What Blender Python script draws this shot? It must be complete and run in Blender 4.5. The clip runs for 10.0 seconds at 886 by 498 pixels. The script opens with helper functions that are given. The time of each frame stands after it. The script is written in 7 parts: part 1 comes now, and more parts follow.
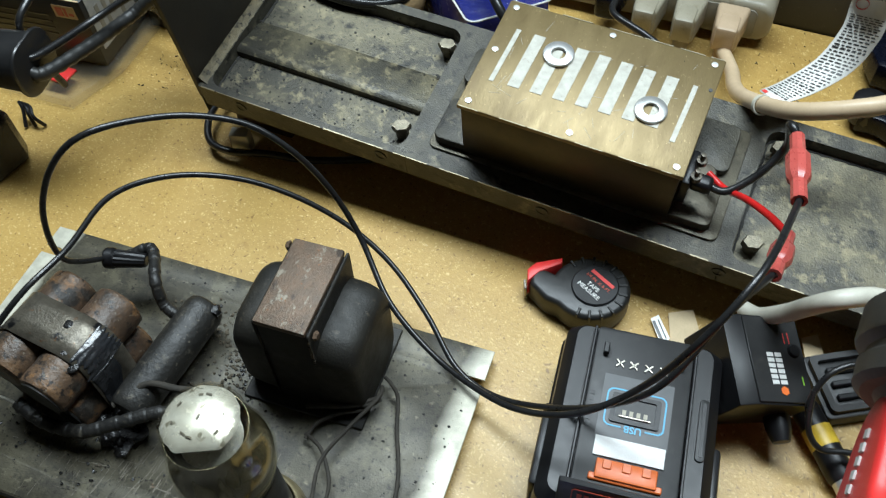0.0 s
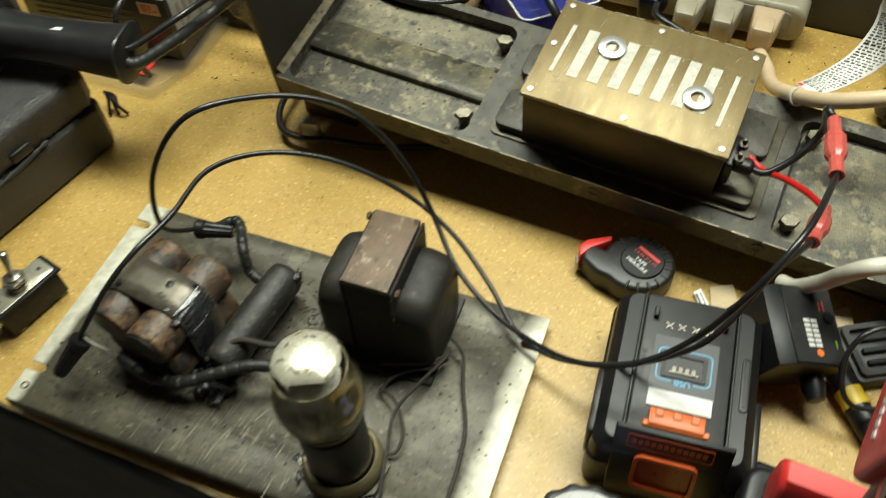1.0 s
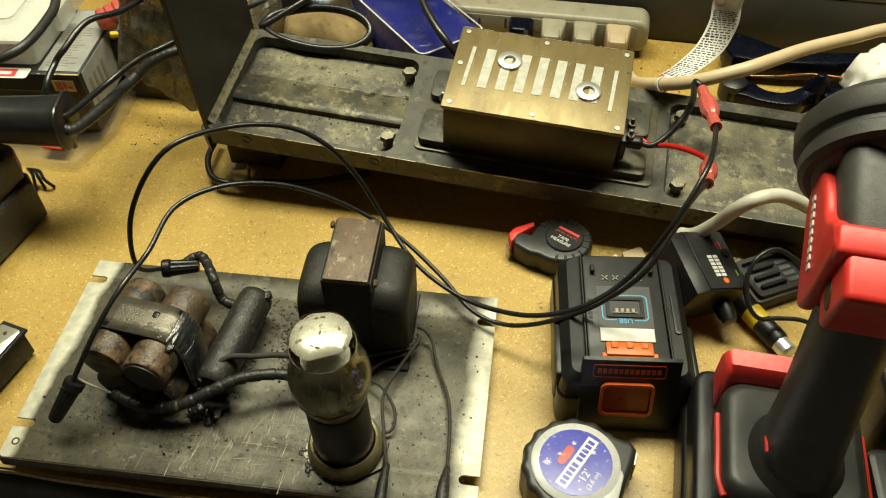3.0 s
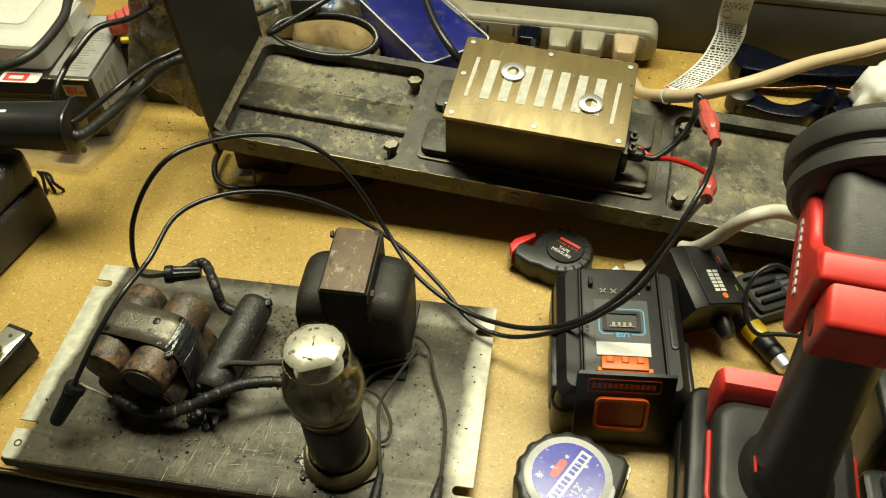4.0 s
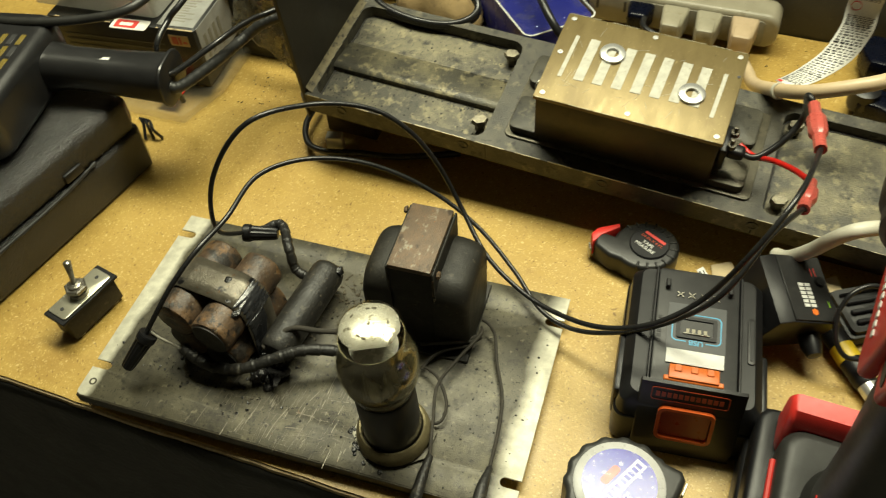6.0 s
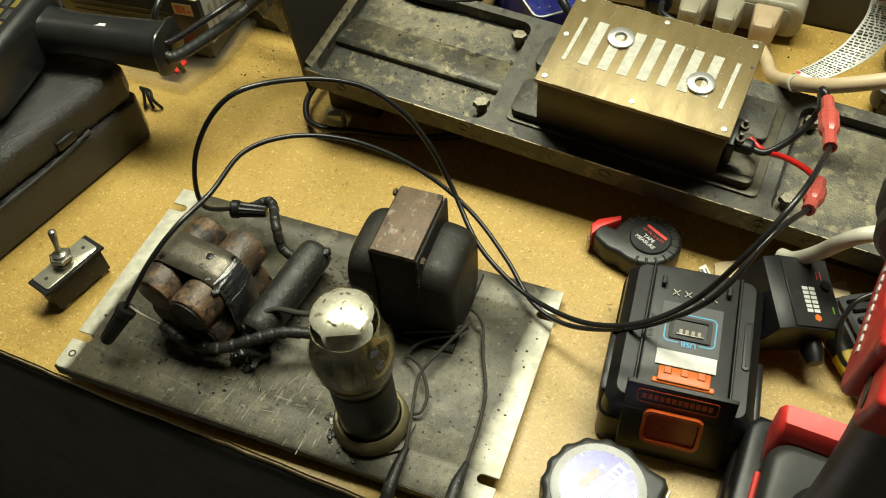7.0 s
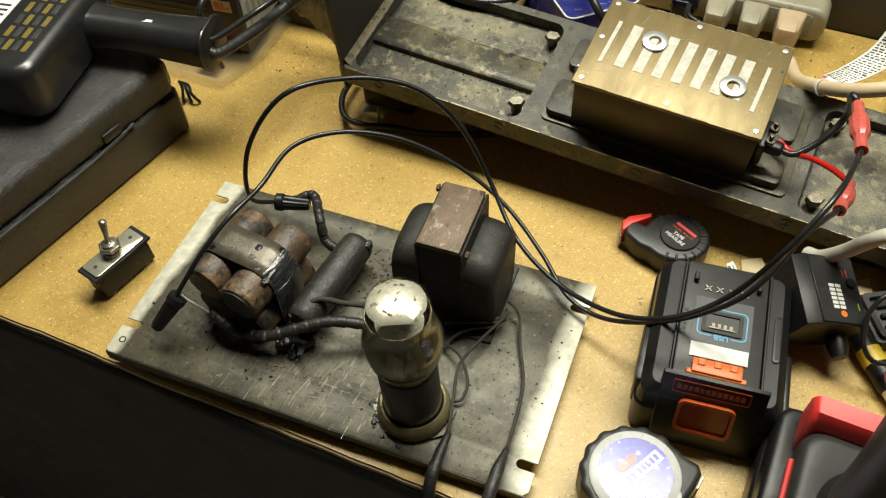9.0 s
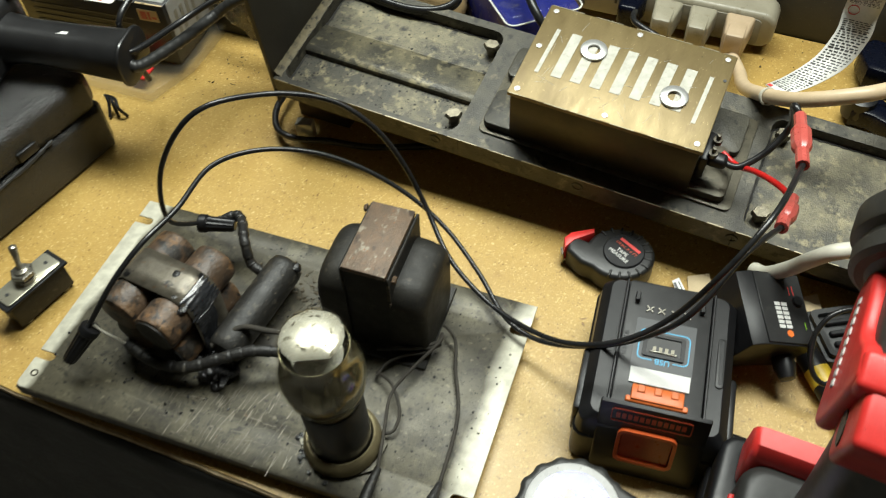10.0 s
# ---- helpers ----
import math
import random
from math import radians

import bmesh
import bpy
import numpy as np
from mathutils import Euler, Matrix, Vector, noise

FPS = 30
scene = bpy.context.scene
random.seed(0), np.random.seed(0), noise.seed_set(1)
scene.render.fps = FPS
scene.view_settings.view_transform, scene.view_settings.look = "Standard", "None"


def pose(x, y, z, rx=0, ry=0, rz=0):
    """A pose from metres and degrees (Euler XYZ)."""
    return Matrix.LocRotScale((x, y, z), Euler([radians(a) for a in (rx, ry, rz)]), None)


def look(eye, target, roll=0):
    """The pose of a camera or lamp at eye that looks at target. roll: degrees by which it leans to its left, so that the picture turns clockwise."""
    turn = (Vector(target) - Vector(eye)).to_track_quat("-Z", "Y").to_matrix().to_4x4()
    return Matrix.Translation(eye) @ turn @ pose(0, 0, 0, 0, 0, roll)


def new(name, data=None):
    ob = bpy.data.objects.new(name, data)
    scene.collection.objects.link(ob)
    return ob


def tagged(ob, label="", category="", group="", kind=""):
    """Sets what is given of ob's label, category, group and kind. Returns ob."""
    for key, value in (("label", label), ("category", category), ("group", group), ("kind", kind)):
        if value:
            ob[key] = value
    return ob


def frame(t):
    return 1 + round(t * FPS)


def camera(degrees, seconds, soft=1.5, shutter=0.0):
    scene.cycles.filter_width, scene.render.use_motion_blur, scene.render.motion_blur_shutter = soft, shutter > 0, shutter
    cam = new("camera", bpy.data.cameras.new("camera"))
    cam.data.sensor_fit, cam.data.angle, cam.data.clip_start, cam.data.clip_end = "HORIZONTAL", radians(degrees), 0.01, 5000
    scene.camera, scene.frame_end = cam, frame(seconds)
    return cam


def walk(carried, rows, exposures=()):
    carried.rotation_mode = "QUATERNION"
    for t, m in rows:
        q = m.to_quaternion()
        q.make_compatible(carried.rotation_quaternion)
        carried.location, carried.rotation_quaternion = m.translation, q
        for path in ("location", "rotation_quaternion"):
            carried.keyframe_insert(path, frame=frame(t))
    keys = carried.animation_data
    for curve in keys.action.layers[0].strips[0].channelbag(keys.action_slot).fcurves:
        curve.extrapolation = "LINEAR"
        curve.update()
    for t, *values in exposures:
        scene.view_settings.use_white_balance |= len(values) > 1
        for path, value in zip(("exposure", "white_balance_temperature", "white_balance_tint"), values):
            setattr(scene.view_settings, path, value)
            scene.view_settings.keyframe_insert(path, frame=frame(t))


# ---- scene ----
cam = camera(55.4, 10.0, 1.12, 0.5)
PATH = [
    (0, (0.12, 0.134, 0.381), (-0.437, 1.183, -1.228), -4.7),
    (0.5, (0.117, 0.126, 0.388), (-0.468, 1.188, -1.202), -4.7),
    (1, (0.114, 0.087, 0.402), (-0.482, 1.145, -1.188), -5.1),
    (1.5, (0.097, 0.028, 0.415), (-0.43, 1.146, -1.157), -5.2),
    (2, (0.092, 0.007, 0.417), (-0.271, 1.252, -1.106), -2.9),
    (2.5, (0.085, -0.005, 0.419), (-0.221, 1.3, -1.066), -1.8),
    (3, (0.085, 0.001, 0.417), (-0.225, 1.31, -1.063), -1.8),
    (4.5, (0.104, 0.012, 0.428), (-0.283, 1.296, -1.056), -2.9),
    (5, (0.109, 0.019, 0.43), (-0.319, 1.284, -1.058), -3.6),
    (5.5, (0.105, 0.012, 0.429), (-0.38, 1.235, -1.077), -4.2),
    (6, (0.109, 0.03, 0.424), (-0.465, 1.173, -1.112), -5.6),
    (6.2, (0.118, 0.037, 0.41), (-0.495, 1.152, -1.133), -6.5),
    (7.5, (0.124, 0.051, 0.413), (-0.499, 1.124, -1.155), -5.2),
    (8, (0.119, 0.039, 0.415), (-0.503, 1.087, -1.17), -4.9),
    (8.5, (0.117, 0.04, 0.422), (-0.506, 1.083, -1.166), -5.7),
    (9, (0.107, 0.03, 0.427), (-0.506, 1.106, -1.144), -4.7),
    (9.5, (0.116, 0.035, 0.42), (-0.474, 1.136, -1.142), -3.7),
    (10, (0.119, 0.062, 0.414), (-0.445, 1.163, -1.158), -3.6),
]
TONE = [(0, -0.22, 4850, 12), (0.5, -0.10, 5650, 9), (1, -0.07, 5650, 7), (1.5, -0.06, 5250, 6), (2, 0.02, 6300, 7), (2.5, -0.08, 6500, 3), (6, -0.10, 6500, 2), (8, -0.05, 5700, 10), (8.5, -0.02, 6200, 12), (9, -0.03, 5900, 12), (9.5, -0.04, 5550, 11), (10, -0.04, 5450, 11)]
walk(cam, [(t, look(eye, target, roll)) for t, eye, target, roll in PATH], TONE)

# ---- light ----
world = bpy.data.worlds.new("room_air")
world.use_nodes = True
world.node_tree.nodes["Background"].inputs[0].default_value = (1.0, 0.9, 0.72, 1)
world.node_tree.nodes["Background"].inputs[1].default_value = 0.06
scene.world = world
LAMP_AT, LAMP_TO = (-0.03, 0.63, 1.15), (-0.03, 0.45, 0.0)
lamp_data = bpy.data.lights.new("bench_lamp_light", "AREA")
lamp_data.shape, lamp_data.size, lamp_data.size_y = "RECTANGLE", 1.12, 0.27
lamp_data.energy = 22.0
lamp_data.color = (0.98, 0.92, 0.695)
lamp_data.spread = radians(150)
lamp = new("bench_lamp_light", lamp_data)
lamp.matrix_world = look(LAMP_AT, LAMP_TO)
scene.view_settings.exposure = 0.0

# ---- materials ----
MATS = {}


def surf(name, c1, c2, rough=0.5, metal=0.0, scale=40.0, bump=0.15, fine=400.0, spots=None, rough_var=0.12, coat=0.0, alpha=1.0, trans=0.0, stretch=(1, 1, 1), size=2.2, spec=0.5):
    """A worn surface: two colours in large patches, fine grain, optional third-colour stains, roughness and relief that vary."""
    if name in MATS:
        return MATS[name]
    scale, fine = scale * size, fine * size
    m = bpy.data.materials.new(name)
    m.use_nodes = True
    nt = m.node_tree
    n, l = nt.nodes, nt.links
    b = n["Principled BSDF"]
    tc = n.new("ShaderNodeTexCoord")
    mp = n.new("ShaderNodeMapping")
    mp.inputs["Scale"].default_value = stretch
    l.new(tc.outputs["Object"], mp.inputs["Vector"])

    def noise_tex(sc, detail=5.0, rg=0.6):
        t = n.new("ShaderNodeTexNoise")
        t.inputs["Scale"].default_value, t.inputs["Detail"].default_value, t.inputs["Roughness"].default_value = sc, detail, rg
        l.new(mp.outputs[0], t.inputs["Vector"])
        return t

    def ramp(src, lo, hi):
        r = n.new("ShaderNodeMapRange")
        r.inputs["From Min"].default_value, r.inputs["From Max"].default_value = lo, hi
        l.new(src, r.inputs["Value"])
        return r.outputs[0]

    def mixc(f, a, c):
        x = n.new("ShaderNodeMix")
        x.data_type = "RGBA"
        l.new(f, x.inputs["Factor"])
        for sock, v in ((x.inputs["A"], a), (x.inputs["B"], c)):
            if isinstance(v, tuple):
                sock.default_value = (*v, 1)
            else:
                l.new(v, sock)
        return x.outputs["Result"]

    big, small = noise_tex(scale), noise_tex(fine, 3.0)
    col = mixc(ramp(big.outputs["Fac"], 0.35, 0.65), c1, c2)
    dark = tuple(0.7 * v for v in c1)
    grain = n.new("ShaderNodeMath")
    grain.operation = "MULTIPLY"
    grain.inputs[1].default_value = 0.5
    l.new(ramp(small.outputs["Fac"], 0.5, 0.75), grain.inputs[0])
    col = mixc(grain.outputs[0], col, dark)
    for sc, lo, hi, c3 in spots or ():
        col = mixc(ramp(noise_tex(sc * size, 6.0, 0.65).outputs["Fac"], lo, hi), col, c3)
    l.new(col, b.inputs["Base Color"])
    rr = n.new("ShaderNodeMapRange")
    rr.inputs["To Min"].default_value, rr.inputs["To Max"].default_value = max(0.03, rough - rough_var), min(1, rough + rough_var)
    l.new(noise_tex(scale * 2.3).outputs["Fac"], rr.inputs["Value"])
    l.new(rr.outputs[0], b.inputs["Roughness"])
    b.inputs["Metallic"].default_value = metal
    b.inputs["Specular IOR Level"].default_value = spec
    b.inputs["Coat Weight"].default_value = coat
    b.inputs["Transmission Weight"].default_value = trans
    b.inputs["Alpha"].default_value = alpha
    if bump:
        bp = n.new("ShaderNodeBump")
        bp.inputs["Strength"].default_value, bp.inputs["Distance"].default_value = bump, 0.0006
        l.new(small.outputs["Fac"], bp.inputs["Height"])
        l.new(bp.outputs[0], b.inputs["Normal"])
    MATS[name] = m
    return m


def bench_material():
    """Varnished particle board: golden, with pale and dark flakes and grime."""
    m = surf("particle_board", (0.47, 0.315, 0.080), (0.41, 0.262, 0.060), 0.40, 0, 14, 0.22, 600,
             [(9, 0.58, 0.72, (0.33, 0.20, 0.045)), (45, 0.60, 0.72, (0.35, 0.215, 0.05)), (260, 0.64, 0.71, (0.20, 0.12, 0.03)), (120, 0.70, 0.74, (0.10, 0.065, 0.025))], 0.14, size=1.0)
    nt = m.node_tree
    n, l = nt.nodes, nt.links
    b = n["Principled BSDF"]
    old = b.inputs["Base Color"].links[0].from_socket
    tc = [x for x in n if x.type == "TEX_COORD"][0]
    warp = n.new("ShaderNodeTexNoise")
    warp.inputs["Scale"].default_value = 90
    l.new(tc.outputs["Object"], warp.inputs["Vector"])
    addv = n.new("ShaderNodeMix")
    addv.data_type = "VECTOR"
    addv.inputs["Factor"].default_value = 0.012
    l.new(tc.outputs["Object"], addv.inputs["A"])
    l.new(warp.outputs["Color"], addv.inputs["B"])
    for sc, lo, hi, c in ((520, 0.40, 0.14, (0.62, 0.455, 0.155)), (300, 0.26, 0.12, (0.66, 0.50, 0.20)), (800, 0.38, 0.12, (0.60, 0.43, 0.14)), (380, 0.32, 0.10, (0.22, 0.125, 0.028))):
        v = n.new("ShaderNodeTexVoronoi")
        v.inputs["Scale"].default_value = sc
        l.new(addv.outputs["Result"], v.inputs["Vector"])
        wn = n.new("ShaderNodeTexNoise")
        wn.inputs["Scale"].default_value = sc * 0.45
        l.new(tc.outputs["Object"], wn.inputs["Vector"])
        gate = n.new("ShaderNodeMapRange")
        gate.inputs["From Min"].default_value, gate.inputs["From Max"].default_value = 0.46, 0.58
        l.new(wn.outputs["Fac"], gate.inputs["Value"])
        r = n.new("ShaderNodeMapRange")
        r.inputs["From Min"].default_value, r.inputs["From Max"].default_value = lo, hi
        l.new(v.outputs["Distance"], r.inputs["Value"])
        mul = n.new("ShaderNodeMath")
        mul.operation = "MULTIPLY"
        l.new(r.outputs[0], mul.inputs[0])
        l.new(gate.outputs[0], mul.inputs[1])
        x = n.new("ShaderNodeMix")
        x.data_type = "RGBA"
        l.new(mul.outputs[0], x.inputs["Factor"])
        l.new(old, x.inputs["A"])
        x.inputs["B"].default_value = (*c, 1)
        old = x.outputs["Result"]
    l.new(old, b.inputs["Base Color"])
    return m


def glass_material(name, tint=(1, 1, 1), rough=0.02):
    """A thin clear wall: light passes tinted, the gloss grows towards the rim."""
    m = bpy.data.materials.new(name)
    m.use_nodes = True
    n, l = m.node_tree.nodes, m.node_tree.links
    n.remove(n["Principled BSDF"])
    clear, gloss, mix, rim = n.new("ShaderNodeBsdfTransparent"), n.new("ShaderNodeBsdfGlossy"), n.new("ShaderNodeMixShader"), n.new("ShaderNodeLayerWeight")
    clear.inputs["Color"].default_value = (*tint, 1)
    gloss.inputs["Roughness"].default_value = rough
    rim.inputs["Blend"].default_value = 0.35
    gain = n.new("ShaderNodeMapRange")
    gain.inputs["To Min"].default_value, gain.inputs["To Max"].default_value = 0.03, 0.14
    l.new(rim.outputs["Facing"], gain.inputs["Value"])
    l.new(gain.outputs[0], mix.inputs[0])
    l.new(clear.outputs[0], mix.inputs[1])
    l.new(gloss.outputs[0], mix.inputs[2])
    l.new(mix.outputs[0], n["Material Output"].inputs["Surface"])
    MATS[name] = m
    return m


M_BENCH = bench_material()
M_STEEL = surf("grimy_plated_steel", (0.088, 0.079, 0.050), (0.050, 0.045, 0.030), 0.46, 0.22, 16, 0.22, 500,
               [(9, 0.50, 0.62, (0.036, 0.032, 0.023)), (24, 0.50, 0.62, (0.105, 0.095, 0.060)), (45, 0.55, 0.66, (0.030, 0.027, 0.019)), (80, 0.60, 0.70, (0.17, 0.153, 0.10)), (150, 0.58, 0.64, (0.026, 0.021, 0.015)), (330, 0.60, 0.67, (0.022, 0.019, 0.014)), (90, 0.67, 0.72, (0.10, 0.058, 0.03)), (500, 0.61, 0.68, (0.018, 0.015, 0.011))], 0.16)


def bare_ends(m):
    """Grime stops short of both ends of the sheet, along an uneven line."""
    nt = m.node_tree
    n, l = nt.nodes, nt.links
    b = n["Principled BSDF"]
    old = b.inputs["Base Color"].links[0].from_socket
    tc = [x for x in n if x.type == "TEX_COORD"][0]
    sp = n.new("ShaderNodeSeparateXYZ")
    l.new(tc.outputs["Object"], sp.inputs[0])
    wob = n.new("ShaderNodeTexNoise")
    wob.inputs["Scale"].default_value, wob.inputs["Detail"].default_value = 26, 6
    l.new(tc.outputs["Object"], wob.inputs["Vector"])

    def op(kind, a, c):
        x = n.new("ShaderNodeMath")
        x.operation, x.use_clamp = kind, kind == "MAXIMUM"
        for s, v in ((x.inputs[0], a), (x.inputs[1], c)):
            if isinstance(v, (int, float)):
                s.default_value = v
            else:
                l.new(v, s)
        return x.outputs[0]

    def span(v, lo, hi):
        r = n.new("ShaderNodeMapRange")
        r.inputs["From Min"].default_value, r.inputs["From Max"].default_value = lo, hi
        l.new(v, r.inputs["Value"])
        return r.outputs[0]

    shift = op("MULTIPLY", op("SUBTRACT", wob.outputs["Fac"], 0.5), 0.016)
    xw = op("ADD", sp.outputs["X"], shift)
    left = span(op("SUBTRACT", xw, op("MULTIPLY", sp.outputs["Y"], 0.06)), 0.0085, 0.0045)
    right = span(op("ADD", xw, op("MULTIPLY", sp.outputs["Y"], -0.03)), 0.240, 0.250)
    stain = n.new("ShaderNodeTexNoise")
    stain.inputs["Scale"].default_value, stain.inputs["Detail"].default_value = 150, 7
    l.new(tc.outputs["Object"], stain.inputs["Vector"])
    f = op("MULTIPLY", op("MAXIMUM", left, right), op("ADD", op("MULTIPLY", span(stain.outputs["Fac"], 0.62, 0.40), 0.24), 0.76))
    x = n.new("ShaderNodeMix")
    x.data_type = "RGBA"
    l.new(f, x.inputs["Factor"])
    l.new(old, x.inputs["A"])
    # Bare metal tone, raised so that it also holds lamp glare.
    x.inputs["B"].default_value = (0.64, 0.62, 0.50, 1)
    l.new(x.outputs["Result"], b.inputs["Base Color"])


bare_ends(M_STEEL)
M_STEEL_CLEAN = surf("clean_plated_steel", (0.62, 0.60, 0.48), (0.50, 0.48, 0.37), 0.34, 0.75, 30, 0.05, 500,
                     [(300, 0.67, 0.71, (0.05, 0.045, 0.03))], 0.1)
M_LIP = surf("blackened_steel", (0.085, 0.074, 0.050), (0.05, 0.044, 0.032), 0.38, 0.5, 40, 0.25, 400, [(50, 0.58, 0.68, (0.16, 0.14, 0.09))])
M_CAST = surf("grimy_cast_metal", (0.070, 0.065, 0.047), (0.036, 0.034, 0.027), 0.46, 0.25, 26, 0.45, 420,
              [(34, 0.56, 0.68, (0.15, 0.135, 0.088)), (70, 0.55, 0.64, (0.018, 0.017, 0.014)), (300, 0.66, 0.71, (0.16, 0.145, 0.10))], 0.15)
M_CAST_DARK = surf("dark_cast_recess", (0.062, 0.058, 0.042), (0.036, 0.034, 0.027), 0.46, 0.2, 24, 0.55, 420,
                   [(12, 0.44, 0.60, (0.150, 0.134, 0.082)), (60, 0.53, 0.66, (0.235, 0.205, 0.118)), (34, 0.57, 0.68, (0.020, 0.019, 0.015)), (200, 0.60, 0.67, (0.016, 0.016, 0.013)), (150, 0.66, 0.72, (0.26, 0.235, 0.15))], 0.18)
M_UPRIGHT = surf("blackened_upright", (0.011, 0.0095, 0.007), (0.018, 0.0145, 0.009), 0.50, 0.1, 10, 0.25, 420,
                 [(30, 0.60, 0.74, (0.040, 0.028, 0.015)), (260, 0.68, 0.73, (0.06, 0.05, 0.03))], 0.12)
M_BOLT = surf("worn_bolt_head", (0.26, 0.235, 0.17), (0.15, 0.135, 0.095), 0.40, 0.6, 120, 0.5, 500, [(160, 0.56, 0.66, (0.05, 0.044, 0.03))])
M_DIRT = surf("dry_brown_dirt", (0.13, 0.108, 0.070), (0.060, 0.050, 0.034), 0.85, 0, 120, 0.9, 400)
M_BOARD_EDGE = surf("worn_metal_edge", (0.32, 0.29, 0.2), (0.2, 0.18, 0.12), 0.42, 0.7, 40, 0.15, 400)
M_BRASS = surf("tarnished_brass", (0.215, 0.164, 0.070), (0.165, 0.123, 0.050), 0.44, 0.45, 28, 0.16, 600,
               [(55, 0.58, 0.70, (0.15, 0.11, 0.045)), (420, 0.64, 0.70, (0.50, 0.40, 0.20)), (20, 0.60, 0.70, (0.27, 0.215, 0.10)), (14, 0.56, 0.70, (0.13, 0.095, 0.038)), (300, 0.66, 0.71, (0.05, 0.04, 0.02))], 0.14, stretch=(1, 0.30, 1))
# Side brass darker than the lid: its shade is put into the colour.
M_BRASS_SHADED = surf("shaded_brass_side", (0.070, 0.053, 0.026), (0.046, 0.036, 0.019), 0.42, 0.35, 30, 0.15, 500, [(60, 0.58, 0.70, (0.04, 0.032, 0.018))])
M_SILVER = surf("silver_tape", (0.43, 0.42, 0.36), (0.33, 0.32, 0.27), 0.46, 0.25, 120, 0.2, 800, [(160, 0.60, 0.68, (0.22, 0.20, 0.15))])
M_ZINC = surf("bright_zinc", (0.80, 0.80, 0.78), (0.62, 0.62, 0.60), 0.30, 0.75, 80, 0.05, 700, None, 0.08)
M_NICKEL = surf("dull_nickel", (0.45, 0.43, 0.37), (0.32, 0.30, 0.25), 0.3, 0.9, 90, 0.08, 600)
M_RUST = surf("rusty_cardboard_tube", (0.108, 0.068, 0.040), (0.052, 0.038, 0.026), 0.46, 0.0, 18, 0.8, 200,
              [(22, 0.48, 0.60, (0.150, 0.090, 0.044)), (40, 0.57, 0.66, (0.26, 0.135, 0.045)), (34, 0.52, 0.60, (0.026, 0.022, 0.018)), (110, 0.56, 0.63, (0.018, 0.015, 0.013)), (160, 0.62, 0.68, (0.20, 0.170, 0.12)), (70, 0.60, 0.66, (0.060, 0.052, 0.042))], 0.20)
M_BAND = surf("tarred_metal_band", (0.17, 0.152, 0.115), (0.095, 0.085, 0.065), 0.36, 0.45, 60, 0.35, 400,
              [(26, 0.57, 0.62, (0.014, 0.014, 0.015)), (14, 0.56, 0.66, (0.21, 0.19, 0.15)), (90, 0.62, 0.68, (0.13, 0.07, 0.03))], 0.15)
M_TAR = surf("black_tar", (0.009, 0.009, 0.0095), (0.020, 0.019, 0.018), 0.28, 0.0, 60, 1.4, 220, [(120, 0.63, 0.72, (0.075, 0.063, 0.045))], 0.18, spec=0.6)
M_PITCH = surf("shiny_pitch", (0.022, 0.023, 0.026), (0.040, 0.041, 0.044), 0.24, 0.0, 50, 0.5, 200, [(30, 0.55, 0.64, (0.10, 0.10, 0.105)), (60, 0.60, 0.68, (0.010, 0.010, 0.011))], 0.12, spec=0.8)
M_TAPED = surf("old_friction_tape", (0.016, 0.0155, 0.015), (0.028, 0.027, 0.025), 0.42, 0.0, 60, 0.7, 300, [(70, 0.60, 0.70, (0.075, 0.068, 0.052)), (160, 0.64, 0.70, (0.12, 0.105, 0.075))], 0.15)
M_SOOT = surf("dusty_soot", (0.013, 0.0125, 0.011), (0.023, 0.0215, 0.0185), 0.50, 0.0, 30, 0.6, 260,
              [(80, 0.58, 0.70, (0.085, 0.075, 0.056)), (24, 0.56, 0.70, (0.014, 0.013, 0.012)), (240, 0.63, 0.70, (0.15, 0.13, 0.095))], 0.15)
M_BLACK_CAN = surf("sooty_black_paint", (0.0130, 0.0122, 0.0098), (0.023, 0.0212, 0.0165), 0.56, 0.0, 34, 0.30, 420,
                   [(100, 0.59, 0.70, (0.062, 0.053, 0.037)), (30, 0.58, 0.70, (0.034, 0.031, 0.025)), (300, 0.66, 0.71, (0.11, 0.095, 0.065))], 0.15, spec=0.42)
M_LAMINATE = surf("rusty_laminations", (0.115, 0.085, 0.058), (0.16, 0.105, 0.064), 0.5, 0.25, 50, 0.6, 400,
                  [(60, 0.58, 0.66, (0.26, 0.23, 0.175)), (40, 0.56, 0.68, (0.05, 0.036, 0.026)), (150, 0.64, 0.70, (0.25, 0.11, 0.04))], 0.12, stretch=(1.6, 1, 1))
M_WIRE_BLACK = surf("black_wire_insulation", (0.012, 0.012, 0.013), (0.018, 0.018, 0.018), 0.3, 0, 100, 0.03, 500)
M_WIRE_OLD = surf("old_cloth_wire", (0.03, 0.027, 0.021), (0.05, 0.043, 0.032), 0.75, 0, 100, 0.6, 900)
M_GLOSS_BLACK = surf("glossy_black_shell", (0.013, 0.013, 0.0135), (0.019, 0.019, 0.0195), 0.30, 0, 40, 0.12, 700, [(260, 0.70, 0.75, (0.07, 0.065, 0.05))], 0.06, spec=0.8)
M_GRIME = surf("matte_black_grime", (0.012, 0.0115, 0.010), (0.022, 0.020, 0.016), 0.75, 0, 50, 0.9, 260, [(90, 0.62, 0.70, (0.10, 0.088, 0.055))])
M_WIRE_RED = surf("red_wire_insulation", (0.60, 0.02, 0.015), (0.52, 0.015, 0.012), 0.3, 0, 100, 0.03, 500)
M_CRIMP = surf("red_crimp_plastic", (0.60, 0.125, 0.10), (0.52, 0.095, 0.075), 0.3, 0, 90, 0.05, 500, trans=0.15)
